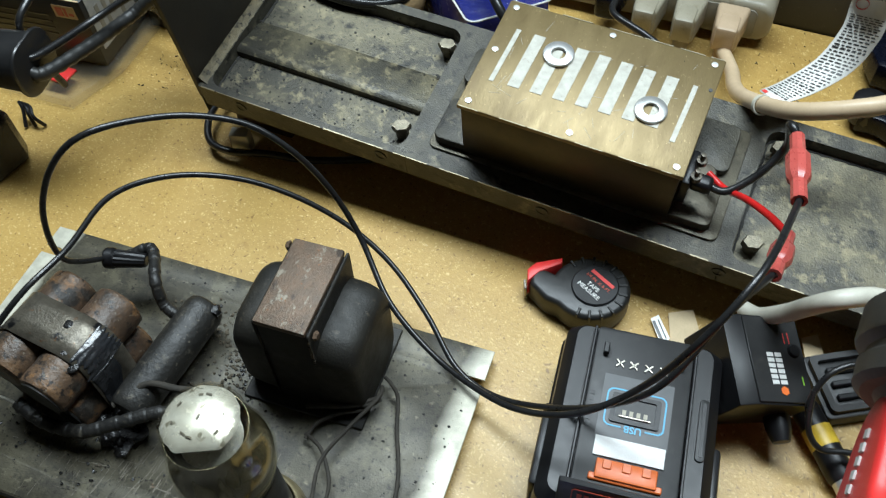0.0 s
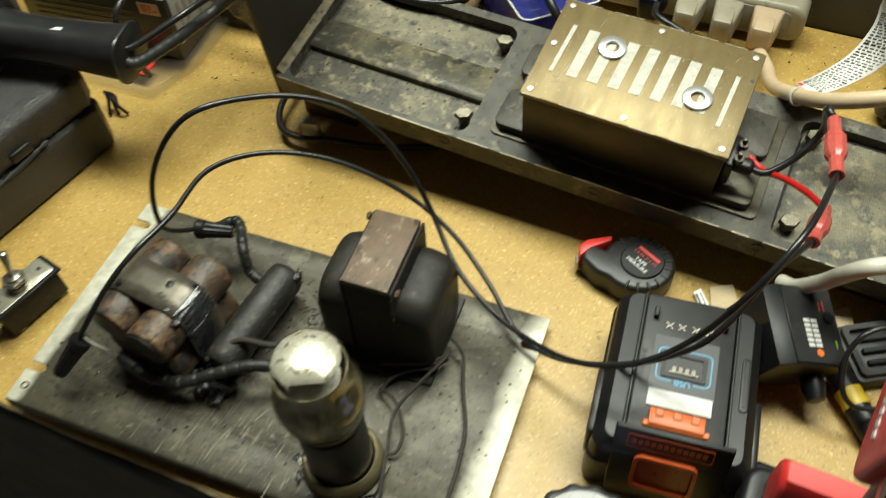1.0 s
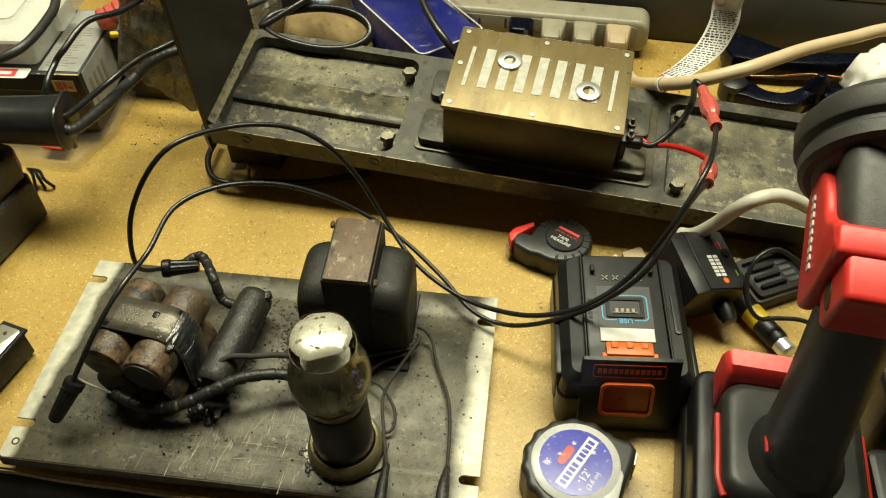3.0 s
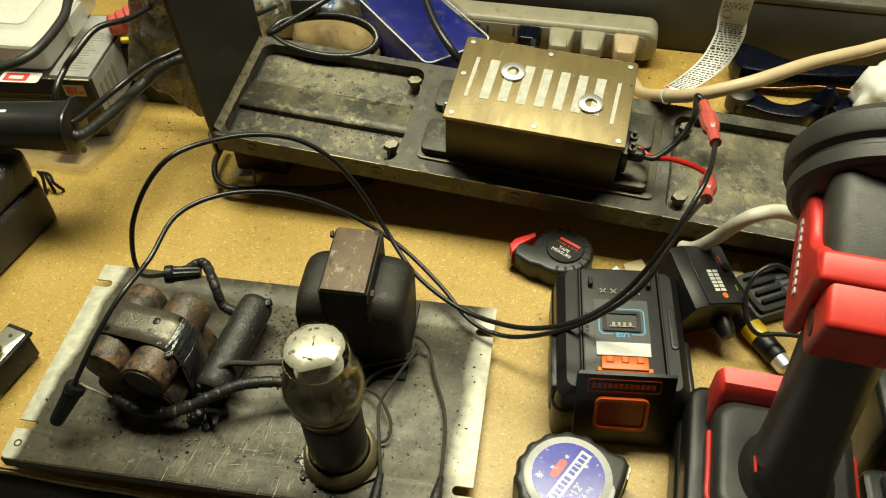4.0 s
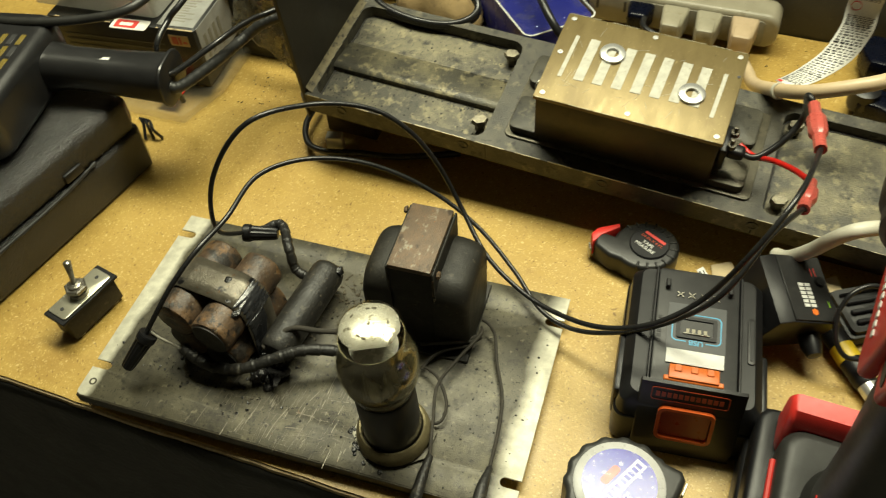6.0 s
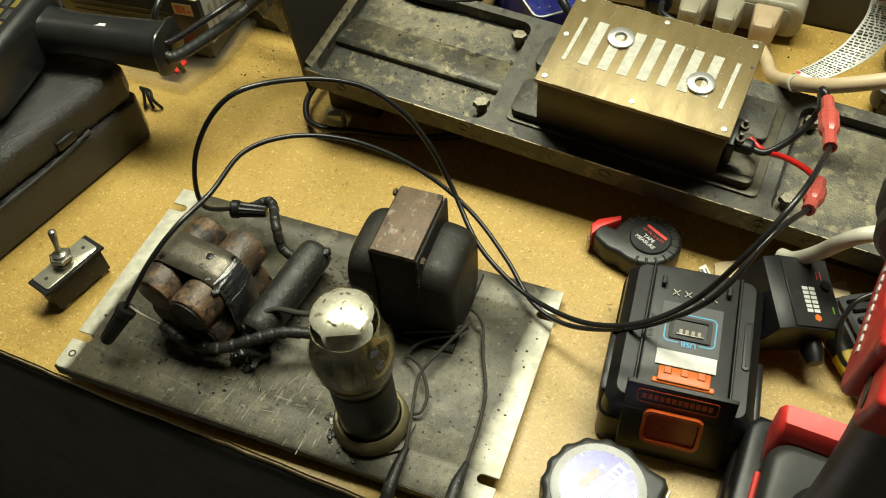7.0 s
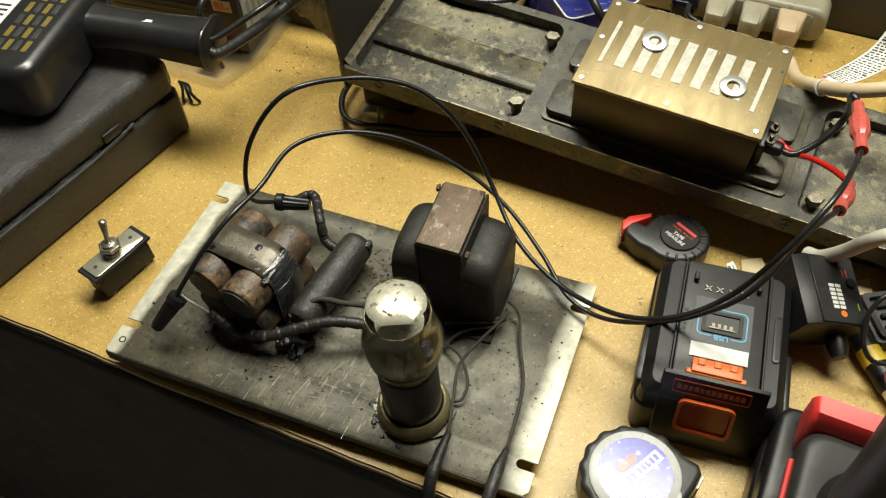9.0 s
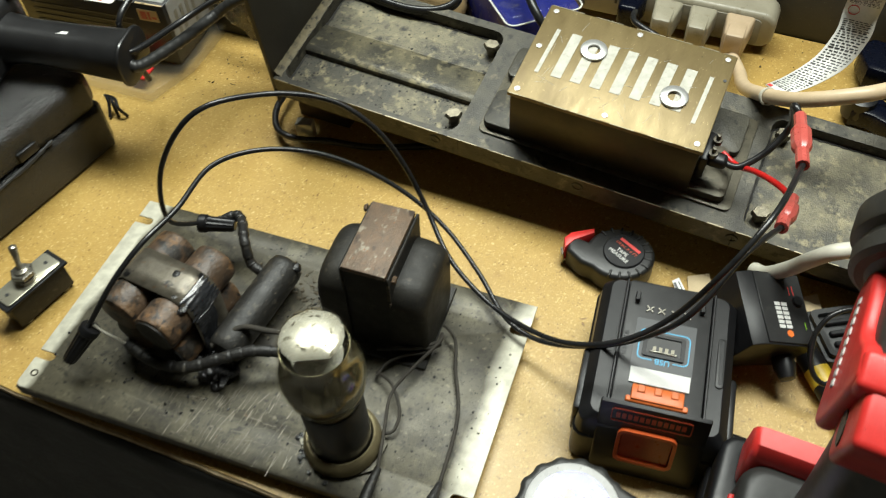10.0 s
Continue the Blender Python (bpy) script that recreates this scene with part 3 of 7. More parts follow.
def make_bench():
    xs = [-0.95 + 0.01 * i for i in range(191)]
    front = [(x, edge_y(x) + 0.0006 * noise.noise((x * 60, 0, 0)) + 0.0007 * noise.noise((x * 14, 3, 0))) for x in xs]
    bm = prism(front + [(0.95, 0.64), (-0.95, 0.64)], -0.022, 0.0)
    tagged(part("bench_top", bm, M_BENCH), "golden particle board bench top with pale flakes and grime", "bench", kind="structure")
    # frayed strip along the front edge
    bm = bmesh.new()
    rows = []
    for i, (x, y) in enumerate(front):
        d = 0.0006 + 0.0008 * abs(noise.noise((x * 45, 7, 0)))
        rows.append([bm.verts.new((x, y - 0.0002, -0.0012)), bm.verts.new((x, y - d - 0.0004, -0.0018)), bm.verts.new((x, y - d - 0.0008, -0.0045)), bm.verts.new((x, y - 0.0002, -0.0050))])
    for a, b in zip(rows, rows[1:]):
        for k in range(3):
            bm.faces.new((a[k], a[k + 1], b[k + 1], b[k]))
    tagged(part("bench_edge_trim", bm, M_RAW_EDGE), "frayed pale torn edge along the bench front", "edging", kind="structure")
    # black front cloth
    bm = bmesh.new()
    rows = []
    for i in range(0, 191, 1):
        x = -0.95 + 0.01 * i
        y = edge_y(x) - 0.0022
        rows.append([bm.verts.new((x, y - 0.012 * (k / 8) + (0.006 * noise.noise((x * 9, k * 0.5, 2)) + 0.003 * noise.noise((x * 30, k, 5))) * min(1, k / 2), -0.0048 - 0.55 * (k / 12) ** 1.5)) for k in range(13)])
    for a, b in zip(rows, rows[1:]):
        for k in range(12):
            bm.faces.new((a[k], a[k + 1], b[k + 1], b[k]))
    ob = part("bench_front", bm, M_TARP, None, "", 80)
    sol = ob.modifiers.new("thick", "SOLIDIFY")
    sol.thickness, sol.offset = 0.0015, 1
    tagged(ob, "black sheet hanging from the bench front", "bench front", kind="structure")
    # back board with its dusty ledge
    tagged(part("back_board", rbox(-0.95, 0.95, 0.641, 0.656, -0.02, 0.0515, 0.001), M_WALL_BOARD), "grey painted board along the bench back", "board", kind="structure")
    tagged(part("ledge", rbox(-0.95, 0.95, 0.6405, 0.6560, 0.0520, 0.0590, 0.0015), M_LEDGE), "dusty scuffed grey ledge on the board", "ledge", kind="structure")
    # Added panel; its dark brown stands for the black void beyond the ledge.
    tagged(part("void_panel", rbox(-0.95, 0.95, 0.6600, 0.6720, -0.02, 0.60, 0.001), M_VOID_PANEL), "added dark panel for the black void behind the ledge", "panel", kind="structure")
    for nm, a in (("wall_north", (-1.8, 1.8, 0.95, 1.0, -0.8, 1.6)), ("wall_south", (-1.8, 1.8, -1.7, -1.65, -0.8, 1.6)),
                  ("wall_west", (-1.85, -1.8, -1.7, 1.0, -0.8, 1.6)), ("wall_east", (1.8, 1.85, -1.7, 1.0, -0.8, 1.6))):
        tagged(part(nm, rbox(*a, 0), M_ROOM), "plain dull room wall", "wall", kind="structure")
    tagged(part("floor", rbox(-1.9, 1.9, -1.8, 1.1, -0.85, -0.8, 0), M_ROOM), "plain dark room floor", "floor", kind="structure")
    tagged(part("ceiling", rbox(-1.9, 1.9, -1.8, 1.1, 1.6, 1.65, 0), M_ROOM), "plain room ceiling", "ceiling", kind="structure")


make_bench()

# ---- the chassis and what is fixed to it ----
PLATE = pose(-0.202, 0.166, 0.0150, 0, 1.35, 5.05)
PW, PD = 0.257, 0.140


def pl(x, y, z):
    """A place on the chassis, z above the bench."""
    return PLATE @ Vector((x, y, z - 0.012))


def make_chassis():
    ch = thing("chassis", PLATE, "flat grimy plated steel chassis with slotted ends, on the bench", "chassis")
    s = 0.0026

    # outline with open slots at both ends
    def arc(cx, cy, a0, a1):
        return [(cx + s * math.cos(radians(a0 + (a1 - a0) * k / 6)), cy + s * math.sin(radians(a0 + (a1 - a0) * k / 6))) for k in range(7)]

    out = [(0, 0.003), (0.0006, 0.001), (0.0026, 0), (PW - 0.003, 0), (PW, 0.003)]
    for y in (0.0165, 0.1205):
        out += [(PW, y - s)] + arc(PW - 0.0085, y, 270, 90) + [(PW, y + s)]
    out += [(PW, PD), (0, PD)]
    for y in (0.1245, 0.021):
        out += [(0, y + s)] + arc(0.0085, y, 90, -90) + [(0, y - s)]
    sheet = part("top_sheet", prism(out, -0.0013, 0, 0.0003), M_STEEL, ch)
    bm = bmesh.new()
    for _ in range(420):
        r = random.choice((0.00015, 0.0002, 0.0003, 0.0004, 0.0007))
        x, y = random.choice((random.uniform(0.02, PW - 0.004), random.uniform(0.15, PW - 0.004))), random.uniform(0.004, PD - 0.004)
        tmp = bmesh.new()
        bmesh.ops.create_icosphere(tmp, subdivisions=1, radius=r)
        merge(bm, tmp, Matrix.Translation((x, y, 0.0001)) @ Matrix.Diagonal((random.uniform(0.7, 1.5), random.uniform(0.7, 1.3), 0.45, 1)))
    part("speckled_dirt", bm, M_GRIME, sheet, "dark specks of dirt")["kind"] = "stuff"
    part("front_lip", rbox(0.0005, PW - 0.001, -0.0008, 0.0012, -0.0085, -0.0004, 0.0006), M_LIP, ch, "blackened folded front lip")
    part("rear_lip", rbox(0.0005, PW - 0.001, PD - 0.0012, PD + 0.0004, -0.0085, -0.0006, 0.0005), M_LIP, ch)
    bm = bmesh.new()
    for i in range(260):
        x, y = random.gauss(0.125, 0.030), random.uniform(0.003, 0.060) * random.uniform(0.5, 1)
        a = random.choice((random.gauss(0.06, 0.10), random.gauss(1.45, 0.12), random.gauss(1.45, 0.12)))
        ln = random.uniform(0.002, 0.013)
        wd = random.choice((0.00003, 0.00004, 0.00006, 0.00010, 0.00022))
        merge(bm, rbox(-ln / 2, ln / 2, -wd, wd, 0.0001, 0.00018, 0), Matrix.Translation((x, y, 0)) @ Matrix.Rotation(a, 4, "Z"))
    part("scratched_grime", bm, M_BAND, ch, "fine scratches in the grime")["kind"] = "stuff"
    part("hole_rim", lathe([(0.0014, 0.0001), (0.0022, 0.0001), (0.0022, 0.0003), (0.0014, 0.0003)], 16, None, Matrix.Translation((0.006, 0.0095, 0))), M_LIP, ch)
    return ch


make_chassis()


def make_capacitors():
    # four cardboard tubes, two on two, strapped down by one band
    base = PLATE @ pose(0.0685, 0.0650, -0.0012, 0, 0, -8)
    th = thing("capacitor_bundle", base, "four rusty cardboard capacitor tubes under a tarred metal band", "capacitor")
    r = 0.0124
    for i, (x, z, l0, l1) in enumerate(((-0.0127, 0.0125, -0.024, 0.024), (0.0127, 0.0125, -0.025, 0.026), (-0.0127, 0.0362, -0.0265, 0.027), (0.0127, 0.0362, -0.028, 0.028))):
        bm = lathe([(0, 0), (r * 0.80, 0), (r * 0.86, 0.0012), (r * 0.97, 0.0015), (r, 0.003)] + [(r * (1 + 0.012 * math.sin(3.1 * q)), 0.003 + (l1 - l0 - 0.006) * q / 14) for q in range(1, 14)] + [(r, l1 - l0 - 0.003), (r * 0.95, l1 - l0 - 0.001), (r * 0.8, l1 - l0), (0, l1 - l0 - 0.0004)], 28, None,
                   Matrix.Translation((x, l1, z)) @ Matrix.Rotation(radians(90), 4, "X"))
        for v in bm.verts:
            k = noise.noise(v.co * 120 + Vector((i * 9, 0, 0))) + 0.7 * noise.noise(v.co * 300 + Vector((0, i * 7, 0)))
            v.co += Vector((k, 0, 0.7 * k)) * 0.0007
        part("tube", bm, M_RUST, th)
        if i in (1, 3):
            bm = lathe([(0, 0.0004), (r * 0.5, 0.0006), (r * 0.84, 0.0004), (r * 0.86, -0.0010), (0, -0.0012)], 24, None, Matrix.Translation((x, l0, z)) @ Matrix.Rotation(radians(90), 4, "X"))
            part("tube_end", bm, M_SOOT, th, "sooty pitch in the tube end")
    # the band runs over the top pair and down the outer sides
    path = [(-0.0262, 0.002), (-0.0262, 0.036)]
    for k in range(7):
        a = radians(180 - 15 * k)
        path.append((-0.0127 + 0.0133 * math.cos(a), 0.0362 + 0.0133 * math.sin(a)))
    for k in range(7):
        a = radians(90 - 15 * k)
        path.append((0.0127 + 0.0133 * math.cos(a), 0.0362 + 0.0133 * math.sin(a)))
    path += [(0.0262, 0.036), (0.0262, 0.002), (0.030, 0.0008), (0.036, 0.0008)]
    bm = bmesh.new()
    rows = []
    for i, (x, z) in enumerate(path):
        w = 0.0105
        k = 0.0007 * noise.noise((i * 0.9, 4, 1))
        rows.append([bm.verts.new((x, -w - 0.001 + k, z)), bm.verts.new((x, -w * 0.3, z)), bm.verts.new((x, w * 0.4, z)), bm.verts.new((x, w + k, z))])
    for a, b in zip(rows, rows[1:]):
        for k in range(3):
            bm.faces.new((a[k], a[k + 1], b[k + 1], b[k]))
    ob = part("band", bm, M_BAND, th, "tarred metal strap")
    sol = ob.modifiers.new("thick", "SOLIDIFY")
    sol.thickness, sol.offset = 0.0006, 1
    # a smear of pitch over the strap, thick at its middle
    bm = bmesh.new()
    cols = []
    pts = [Vector((x, 0, z)) for x, z in path[11:18]]
    for i in range(46):
        f = i / 45 * (len(pts) - 1.001)
        p = pts[int(f)].lerp(pts[int(f) + 1], f - int(f))
        out = (p - Vector((0.0127, 0, 0.0362))).normalized() if p.z > 0.036 else Vector((1, 0, 0))
        if p.x < 0.0127:
            out = Vector((0, 0, 1))
        a = -0.0100 + 0.0045 * noise.noise((i * 0.16, 3, 1)) - 0.0012 * math.sin(i * 0.9)
        b = 0.0095 + 0.0040 * noise.noise((i * 0.13, 8, 4)) - 0.010 * max(0, (i - 30) / 15) + 0.0010 * math.sin(i * 1.3)
        row = []
        for k in range(15):
            y = a + (b - a) * k / 14
            h = 0.0007 + (0.0009 + 0.0005 * noise.noise((i * 0.3, k * 0.4, 6))) * math.sin(math.pi * k / 14) * min(1, i / 5)
            row.append(bm.verts.new(p + out * h + Vector((0, y, 0))))
        cols.append(row)
    for a, b in zip(cols, cols[1:]):
        for k in range(14):
            bm.faces.new((a[k], a[k + 1], b[k + 1], b[k]))
    ob = part("pitch_smear", bm, M_PITCH, th, "shiny blue-black pitch smeared over the strap", 80)
    sol = ob.modifiers.new("thick", "SOLIDIFY")
    sol.thickness, sol.offset = 0.0006, -1
    bm = bmesh.new()
    for x, y, z, s in ((0.008, 0.003, 0.0497, 0.0028), (0.0150, -0.0095, 0.0492, 0.0022), (0.0215, -0.0120, 0.0455, 0.0030)):
        tmp = bmesh.new()
        bmesh.ops.create_icosphere(tmp, subdivisions=2, radius=s)
        for v in tmp.verts:
            v.co *= 1 + 0.3 * noise.noise(v.co * 400 + Vector((x * 900, 0, 0)))
            v.co.z *= 0.35
        merge(bm, tmp, Matrix.Translation((x, y, z)))
    part("tar_blobs", bm, M_TAR, th, "shiny black tar")
    # lumpy tar between the tubes and the sheet
    bm = bmesh.new()
    for _ in range(110):
        x, y = random.gauss(0.0330, 0.0045), random.uniform(-0.026, 0.030)
        s = random.uniform(0.0010, 0.0036)
        tmp = bmesh.new()
        bmesh.ops.create_icosphere(tmp, subdivisions=2, radius=s)
        o = Vector((random.uniform(0, 90), 0, 0))
        for v in tmp.verts:
            v.co *= 1 + 0.45 * noise.noise(v.co * 350 + o)
            v.co.z *= 0.75
        merge(bm, tmp, Matrix.Translation((x, y, s * 0.45 + random.uniform(0, 0.004))))
    part("tar_mass", bm, M_TAR, th, "lumpy black tar round the foot of the tubes")
    # crumbs of tar on the sheet beside the tubes
    bm = bmesh.new()
    for _ in range(700):
        x, y = random.choice(((random.gauss(0.036, 0.007), random.gauss(0.010, 0.020)), (random.gauss(0.072, 0.010), random.gauss(0.034, 0.012)), (random.gauss(0.030, 0.004), random.gauss(0.0, 0.022)), (random.gauss(0.0, 0.025), random.gauss(-0.036, 0.005))))
        tmp = bmesh.new()
        bmesh.ops.create_icosphere(tmp, subdivisions=1, radius=random.choice((0.0002, 0.0003, 0.0004, 0.0005, 0.0009)))
        for v in tmp.verts:
            v.co *= random.uniform(0.6, 1.2)
            v.co.z *= 0.6
        merge(bm, tmp, Matrix.Translation((x, y, 0.0017)))
    dirt = bmesh.new()
    for _ in range(900):
        x, y = random.choice(((random.gauss(0.036, 0.006), random.gauss(0.014, 0.022)), (random.gauss(0.070, 0.009), random.gauss(0.040, 0.012)), (random.gauss(0.045, 0.018), random.gauss(0.048, 0.007))))
        tmp = bmesh.new()
        bmesh.ops.create_icosphere(tmp, subdivisions=1, radius=random.choice((0.0002, 0.0003, 0.0004, 0.0006, 0.0010)))
        for v in tmp.verts:
            v.co *= random.uniform(0.6, 1.25)
            v.co.z *= 0.6
        merge(dirt, tmp, Matrix.Translation((x, y, 0.0016)))
    tagged(part("dry_dirt", dirt, M_DIRT, None, "", 40, base), "dry brown dirt caked on the chassis", "debris", kind="stuff")
    tagged(part("tar_crumbs", bm, M_TAR, None, "", 40, base), "crumbs of black tar on the chassis", "debris", kind="stuff")


make_capacitors()


def make_black_tube():
    a, b = pl(0.1055, 0.048, 0.0255), pl(0.1155, 0.111, 0.030)
    m, ln = along(a, b)
    th = thing("tubular_capacitor", m, "sooty black tubular capacitor lying on the chassis", "capacitor")
    bm = lathe([(0, 0), (0.0085, 0.0003), (0.0098, 0.002), (0.0103, 0.006), (0.0105, ln * 0.5), (0.0104, ln - 0.005), (0.0095, ln - 0.0015), (0.0075, ln), (0, ln)], 32)
    for v in bm.verts:
        k = noise.noise(v.co * 90)
        v.co.x += 0.0004 * k
        v.co.y += 0.0004 * k
    part("body", bm, M_SOOT, th)
    bm = lathe([(0, 0), (0.003, 0), (0.0032, 0.003), (0.0018, 0.005), (0, 0.005)], 14, None, Matrix.Translation(m.inverted() @ Vector((-0.0890, 0.2812, 0.0340))))
    for v in bm.verts:
        v.co += Vector((1, 1, 1)) * 0.0006 * noise.noise(v.co * 500)
    part("end_lug", bm, M_TAR, th)
    # two bent legs under it
    for t in (0.12, 0.9):
        p = m.inverted() @ (m @ Vector((0, 0, ln * t)))
        q = m.inverted() @ ((m @ Vector((0, 0, ln * t))) * 1.0 - Vector((0, 0, (m @ Vector((0, 0, ln * t))).z - 0.0125)))
        part("leg", sweep([p, (p + q) / 2, q], 0.002, 8, 4), M_TAR, th)
    # disc lug with a flat tail
    lug = thing("solder_lug", pose(*pl(0.109, 0.043, 0.0165), -28, 12, 20), "blackened round solder lug with a flat tail", "lug")
    part("disc", lathe([(0, -0.0006), (0.0066, -0.0006), (0.0068, 0), (0.0066, 0.0006), (0.002, 0.0007), (0, 0.0007)], 24), M_TAR, lug)
    part("tail", prism([(-0.0025, -0.004), (0.0025, -0.004), (0.0012, -0.016), (-0.0008, -0.0165)], -0.0008, 0.0004, 0.0002), M_TAR, lug)


make_black_tube()


def bell(bm, sgn, x0, x1, y0, y1, z0, z1):
    """One rounded end cover."""
    n = 7
    rows = []
    for i in range(n + 1):
        f = i / n
        k = 1 - (1 - math.cos(f * math.pi / 2) ** 0.75) * 0.21
        ex = x0 + (x1 - x0) * math.sin(f * math.pi / 2) ** 0.8
        cy, cz = (y0 + y1) / 2, z0
        hw, ht = (y1 - y0) / 2 * k, (z1 - z0) * (1 - (1 - k) * 0.8)
        loop = rrect(-hw, hw, 0, ht, min(0.013, hw * 0.7), 6)
        rows.append([bm.verts.new((ex, cy + p, cz + q)) for p, q in loop])
    for a, b in zip(rows, rows[1:]):
        for k in range(len(a)):
            j = (k + 1) % len(a)
            bm.faces.new((a[k], a[j], b[j], b[k]))
    bm.faces.new(rows[-1])
    bm.faces.new(rows[0])


def make_transformer():
    m = PLATE @ pose(0.1775, 0.1078, 0, 0, 0, 1)
    th = thing("transformer", m, "black power transformer with rusty laminated core standing on the chassis", "transformer")
    part("core", rbox(-0.0122, 0.0122, -0.0228, 0.0205, 0.0, 0.0687, 0.0010), M_BLACK_CAN, th, "sooty iron core")
    part("core_top", rbox(-0.0120, 0.0120, -0.0240, 0.0212, 0.0688, 0.0722, 0.0007), M_LAMINATE, th, "rusty bare top of the core")
    for sgn, nm in ((-1, "end_cover"), (1, "end_cover")):
        bm = bmesh.new()
        bell(bm, sgn, sgn * 0.0118, (0.0314 if sgn > 0 else -0.0302), -0.0240, 0.0230, 0.0005, 0.0575)
        part(nm, bm, M_BLACK_CAN, th, "sooty black rounded cover", 50)
    # dark frame sheets between covers and core
    for sgn in (-1, 1):
        part("frame_sheet", rbox(sgn * 0.0128 - 0.0008, sgn * 0.0128 + 0.0008, -0.0235, 0.0225, 0, 0.0694, 0.0006, 1), M_BLACK_CAN, th)
    for x, y, z, r in ((0.0145, -0.0205, 0.0672, 90), (-0.0145, 0.0195, 0.0672, -90)):
        part("bolt_head", lathe([(0, 0), (0.0022, 0), (0.0024, 0.0008), (0.0017, 0.0018), (0, 0.002)], 6, None, Matrix.Translation((x, y, z)) @ Matrix.Rotation(radians(r), 4, "Y")), M_LAMINATE, th)
    bm = bmesh.new()
    z = 0.014
    while z < 0.066:
        e = z + random.uniform(0.001, 0.005)
        rbox(0.0122 + random.uniform(-0.0003, 0.0003), 0.0134, -0.0238, -0.0233, z, e, 0, 1, bm)
        z = e + random.uniform(0.0005, 0.003)
    part("worn_seam", bm, M_DIRT, th, "seam worn pale with dust")["kind"] = "stuff"
    part("foot", rbox(-0.030, 0.032, -0.029, 0.0285, 0.0003, 0.0016, 0.0005, 1), M_BLACK_CAN, th)


make_transformer()


def make_tube():
    m = pose(-0.0208, 0.2085, 0.0108, -0.8, -0.9, 0) @ Matrix.Diagonal((1, 1, 0.937, 1))
    th = thing("vacuum_tube", m, "glass vacuum tube with black base in a ring socket", "vacuum tube")
    # socket: octagonal dirty plate and raised ring
    oct8 = [(0.0235 * math.cos(radians(22.5 + 45 * k)), 0.0205 * math.sin(radians(22.5 + 45 * k))) for k in range(8)]
    sock = part("socket_plate", prism(oct8, 0.0003, 0.0013, 0.0003), M_STEEL, th)
    part("socket_ring", lathe([(0.0162, 0.001), (0.0198, 0.001), (0.0205, 0.003), (0.0198, 0.0075), (0.0188, 0.0105), (0.0178, 0.0115), (0.0168, 0.0112), (0.0162, 0.0100), (0.0160, 0.006)], 40), M_SOCKET, th, "dirty metal socket ring")
    part("base", lathe([(0, 0.004), (0.0154, 0.004), (0.0158, 0.008), (0.0157, 0.0492), (0.0151, 0.0510), (0, 0.0510)], 40), M_PLASTIC, th, "black phenolic base")
    prof = [(0.0146, 0.0495), (0.0157, 0.0520), (0.0178, 0.0592), (0.0199, 0.0681), (0.0207, 0.0740), (0.0205, 0.0785), (0.0195, 0.0829), (0.0181, 0.0869), (0.0171, 0.0904), (0.0168, 0.0939), (0.0167, 0.0987), (0.0163, 0.1030), (0.0153, 0.1063), (0.0128, 0.1085), (0.0080, 0.1098), (0.0040, 0.1102), (0.0000, 0.1103)]
    inner = [(max(r - 0.0007, 0), z - (0.0007 if r < 0.013 else 0.0003)) for r, z in reversed(prof)]
    part("bulb", lathe(prof + inner, 48), M_GLASS, th, "smoky clear glass bulb", 60)
    coat = [(r - 0.0010, z) for r, z in prof[2:11]]
    part("smoke_coat", lathe(coat + [(r - 0.0003, z) for r, z in reversed(coat)], 48), M_SMOKE_GLINTS, th, "brown metallic film inside the glass, reflection streaks in its colour", 60)
    neck = [(r - 0.0009, z) for r, z in prof[0:3]] + [(0.0184, 0.0632)]
    part("glass_neck", lathe(neck + [(r - 0.0006, z) for r, z in reversed(neck)], 48), M_NECK, th, "olive cloudy neck of the bulb", 60)
    # silver flash inside the flat dome, cut straight towards the front
    bm = bmesh.new()
    seg, rings = 96, []
    for q, z in ((0.05, 0.1089), (0.35, 0.10885), (0.62, 0.1084), (0.82, 0.1077), (0.94, 0.1068), (1.0, 0.1060)):
        row = []
        for k in range(seg):
            a = 2 * math.pi * k / seg
            d = 0.0141 + 0.0006 * noise.noise((math.cos(a) * 2.5, math.sin(a) * 2.5, 2)) + 0.0004 * noise.noise((math.cos(a) * 9, math.sin(a) * 9, 5))
            front = math.cos(a - radians(-62))
            if front > 0.2:
                d = min(d, 0.0117 / front)
            row.append(bm.verts.new((q * d * math.cos(a), q * d * math.sin(a), z)))
        rings.append(row)
    for a, b in zip(rings, rings[1:]):
        for k in range(seg):
            bm.faces.new((a[k], a[(k + 1) % seg], b[(k + 1) % seg], b[k]))
    bm.faces.new(rings[0])
    part("getter_flash", bm, M_GETTER, th, "silver getter flash", 60)
    for a, rr, ln in ((28, 0.0088, 0.0018), (100, 0.0093, 0.0022), (118, 0.0090, 0.0016), (170, 0.0096, 0.0020), (215, 0.0094, 0.0014), (258, 0.0076, 0.0022), (278, 0.0078, 0.0022), (345, 0.0092, 0.0020), (0, 0.0, 0.0022)):
        ca, sa = math.cos(radians(a)), math.sin(radians(a))
        part("spacer_mark", merge(None, rbox(-ln / 2, ln / 2, -0.00035, 0.00035, 0, 0.0002, 0), Matrix.Translation((rr * ca, rr * sa, 0.1093 - 0.0009 * (rr / 0.0105) ** 2)) @ Matrix.Rotation(radians(a + 90), 4, "Z")), M_LIP, th, "dark slot in the silver flash")
    bm = rbox(-0.0085, 0.0085, -0.0045, 0.0045, 0.054, 0.086, 0.003, 3)
    part("anode", bm, M_ANODE, th, "grey anode plates")
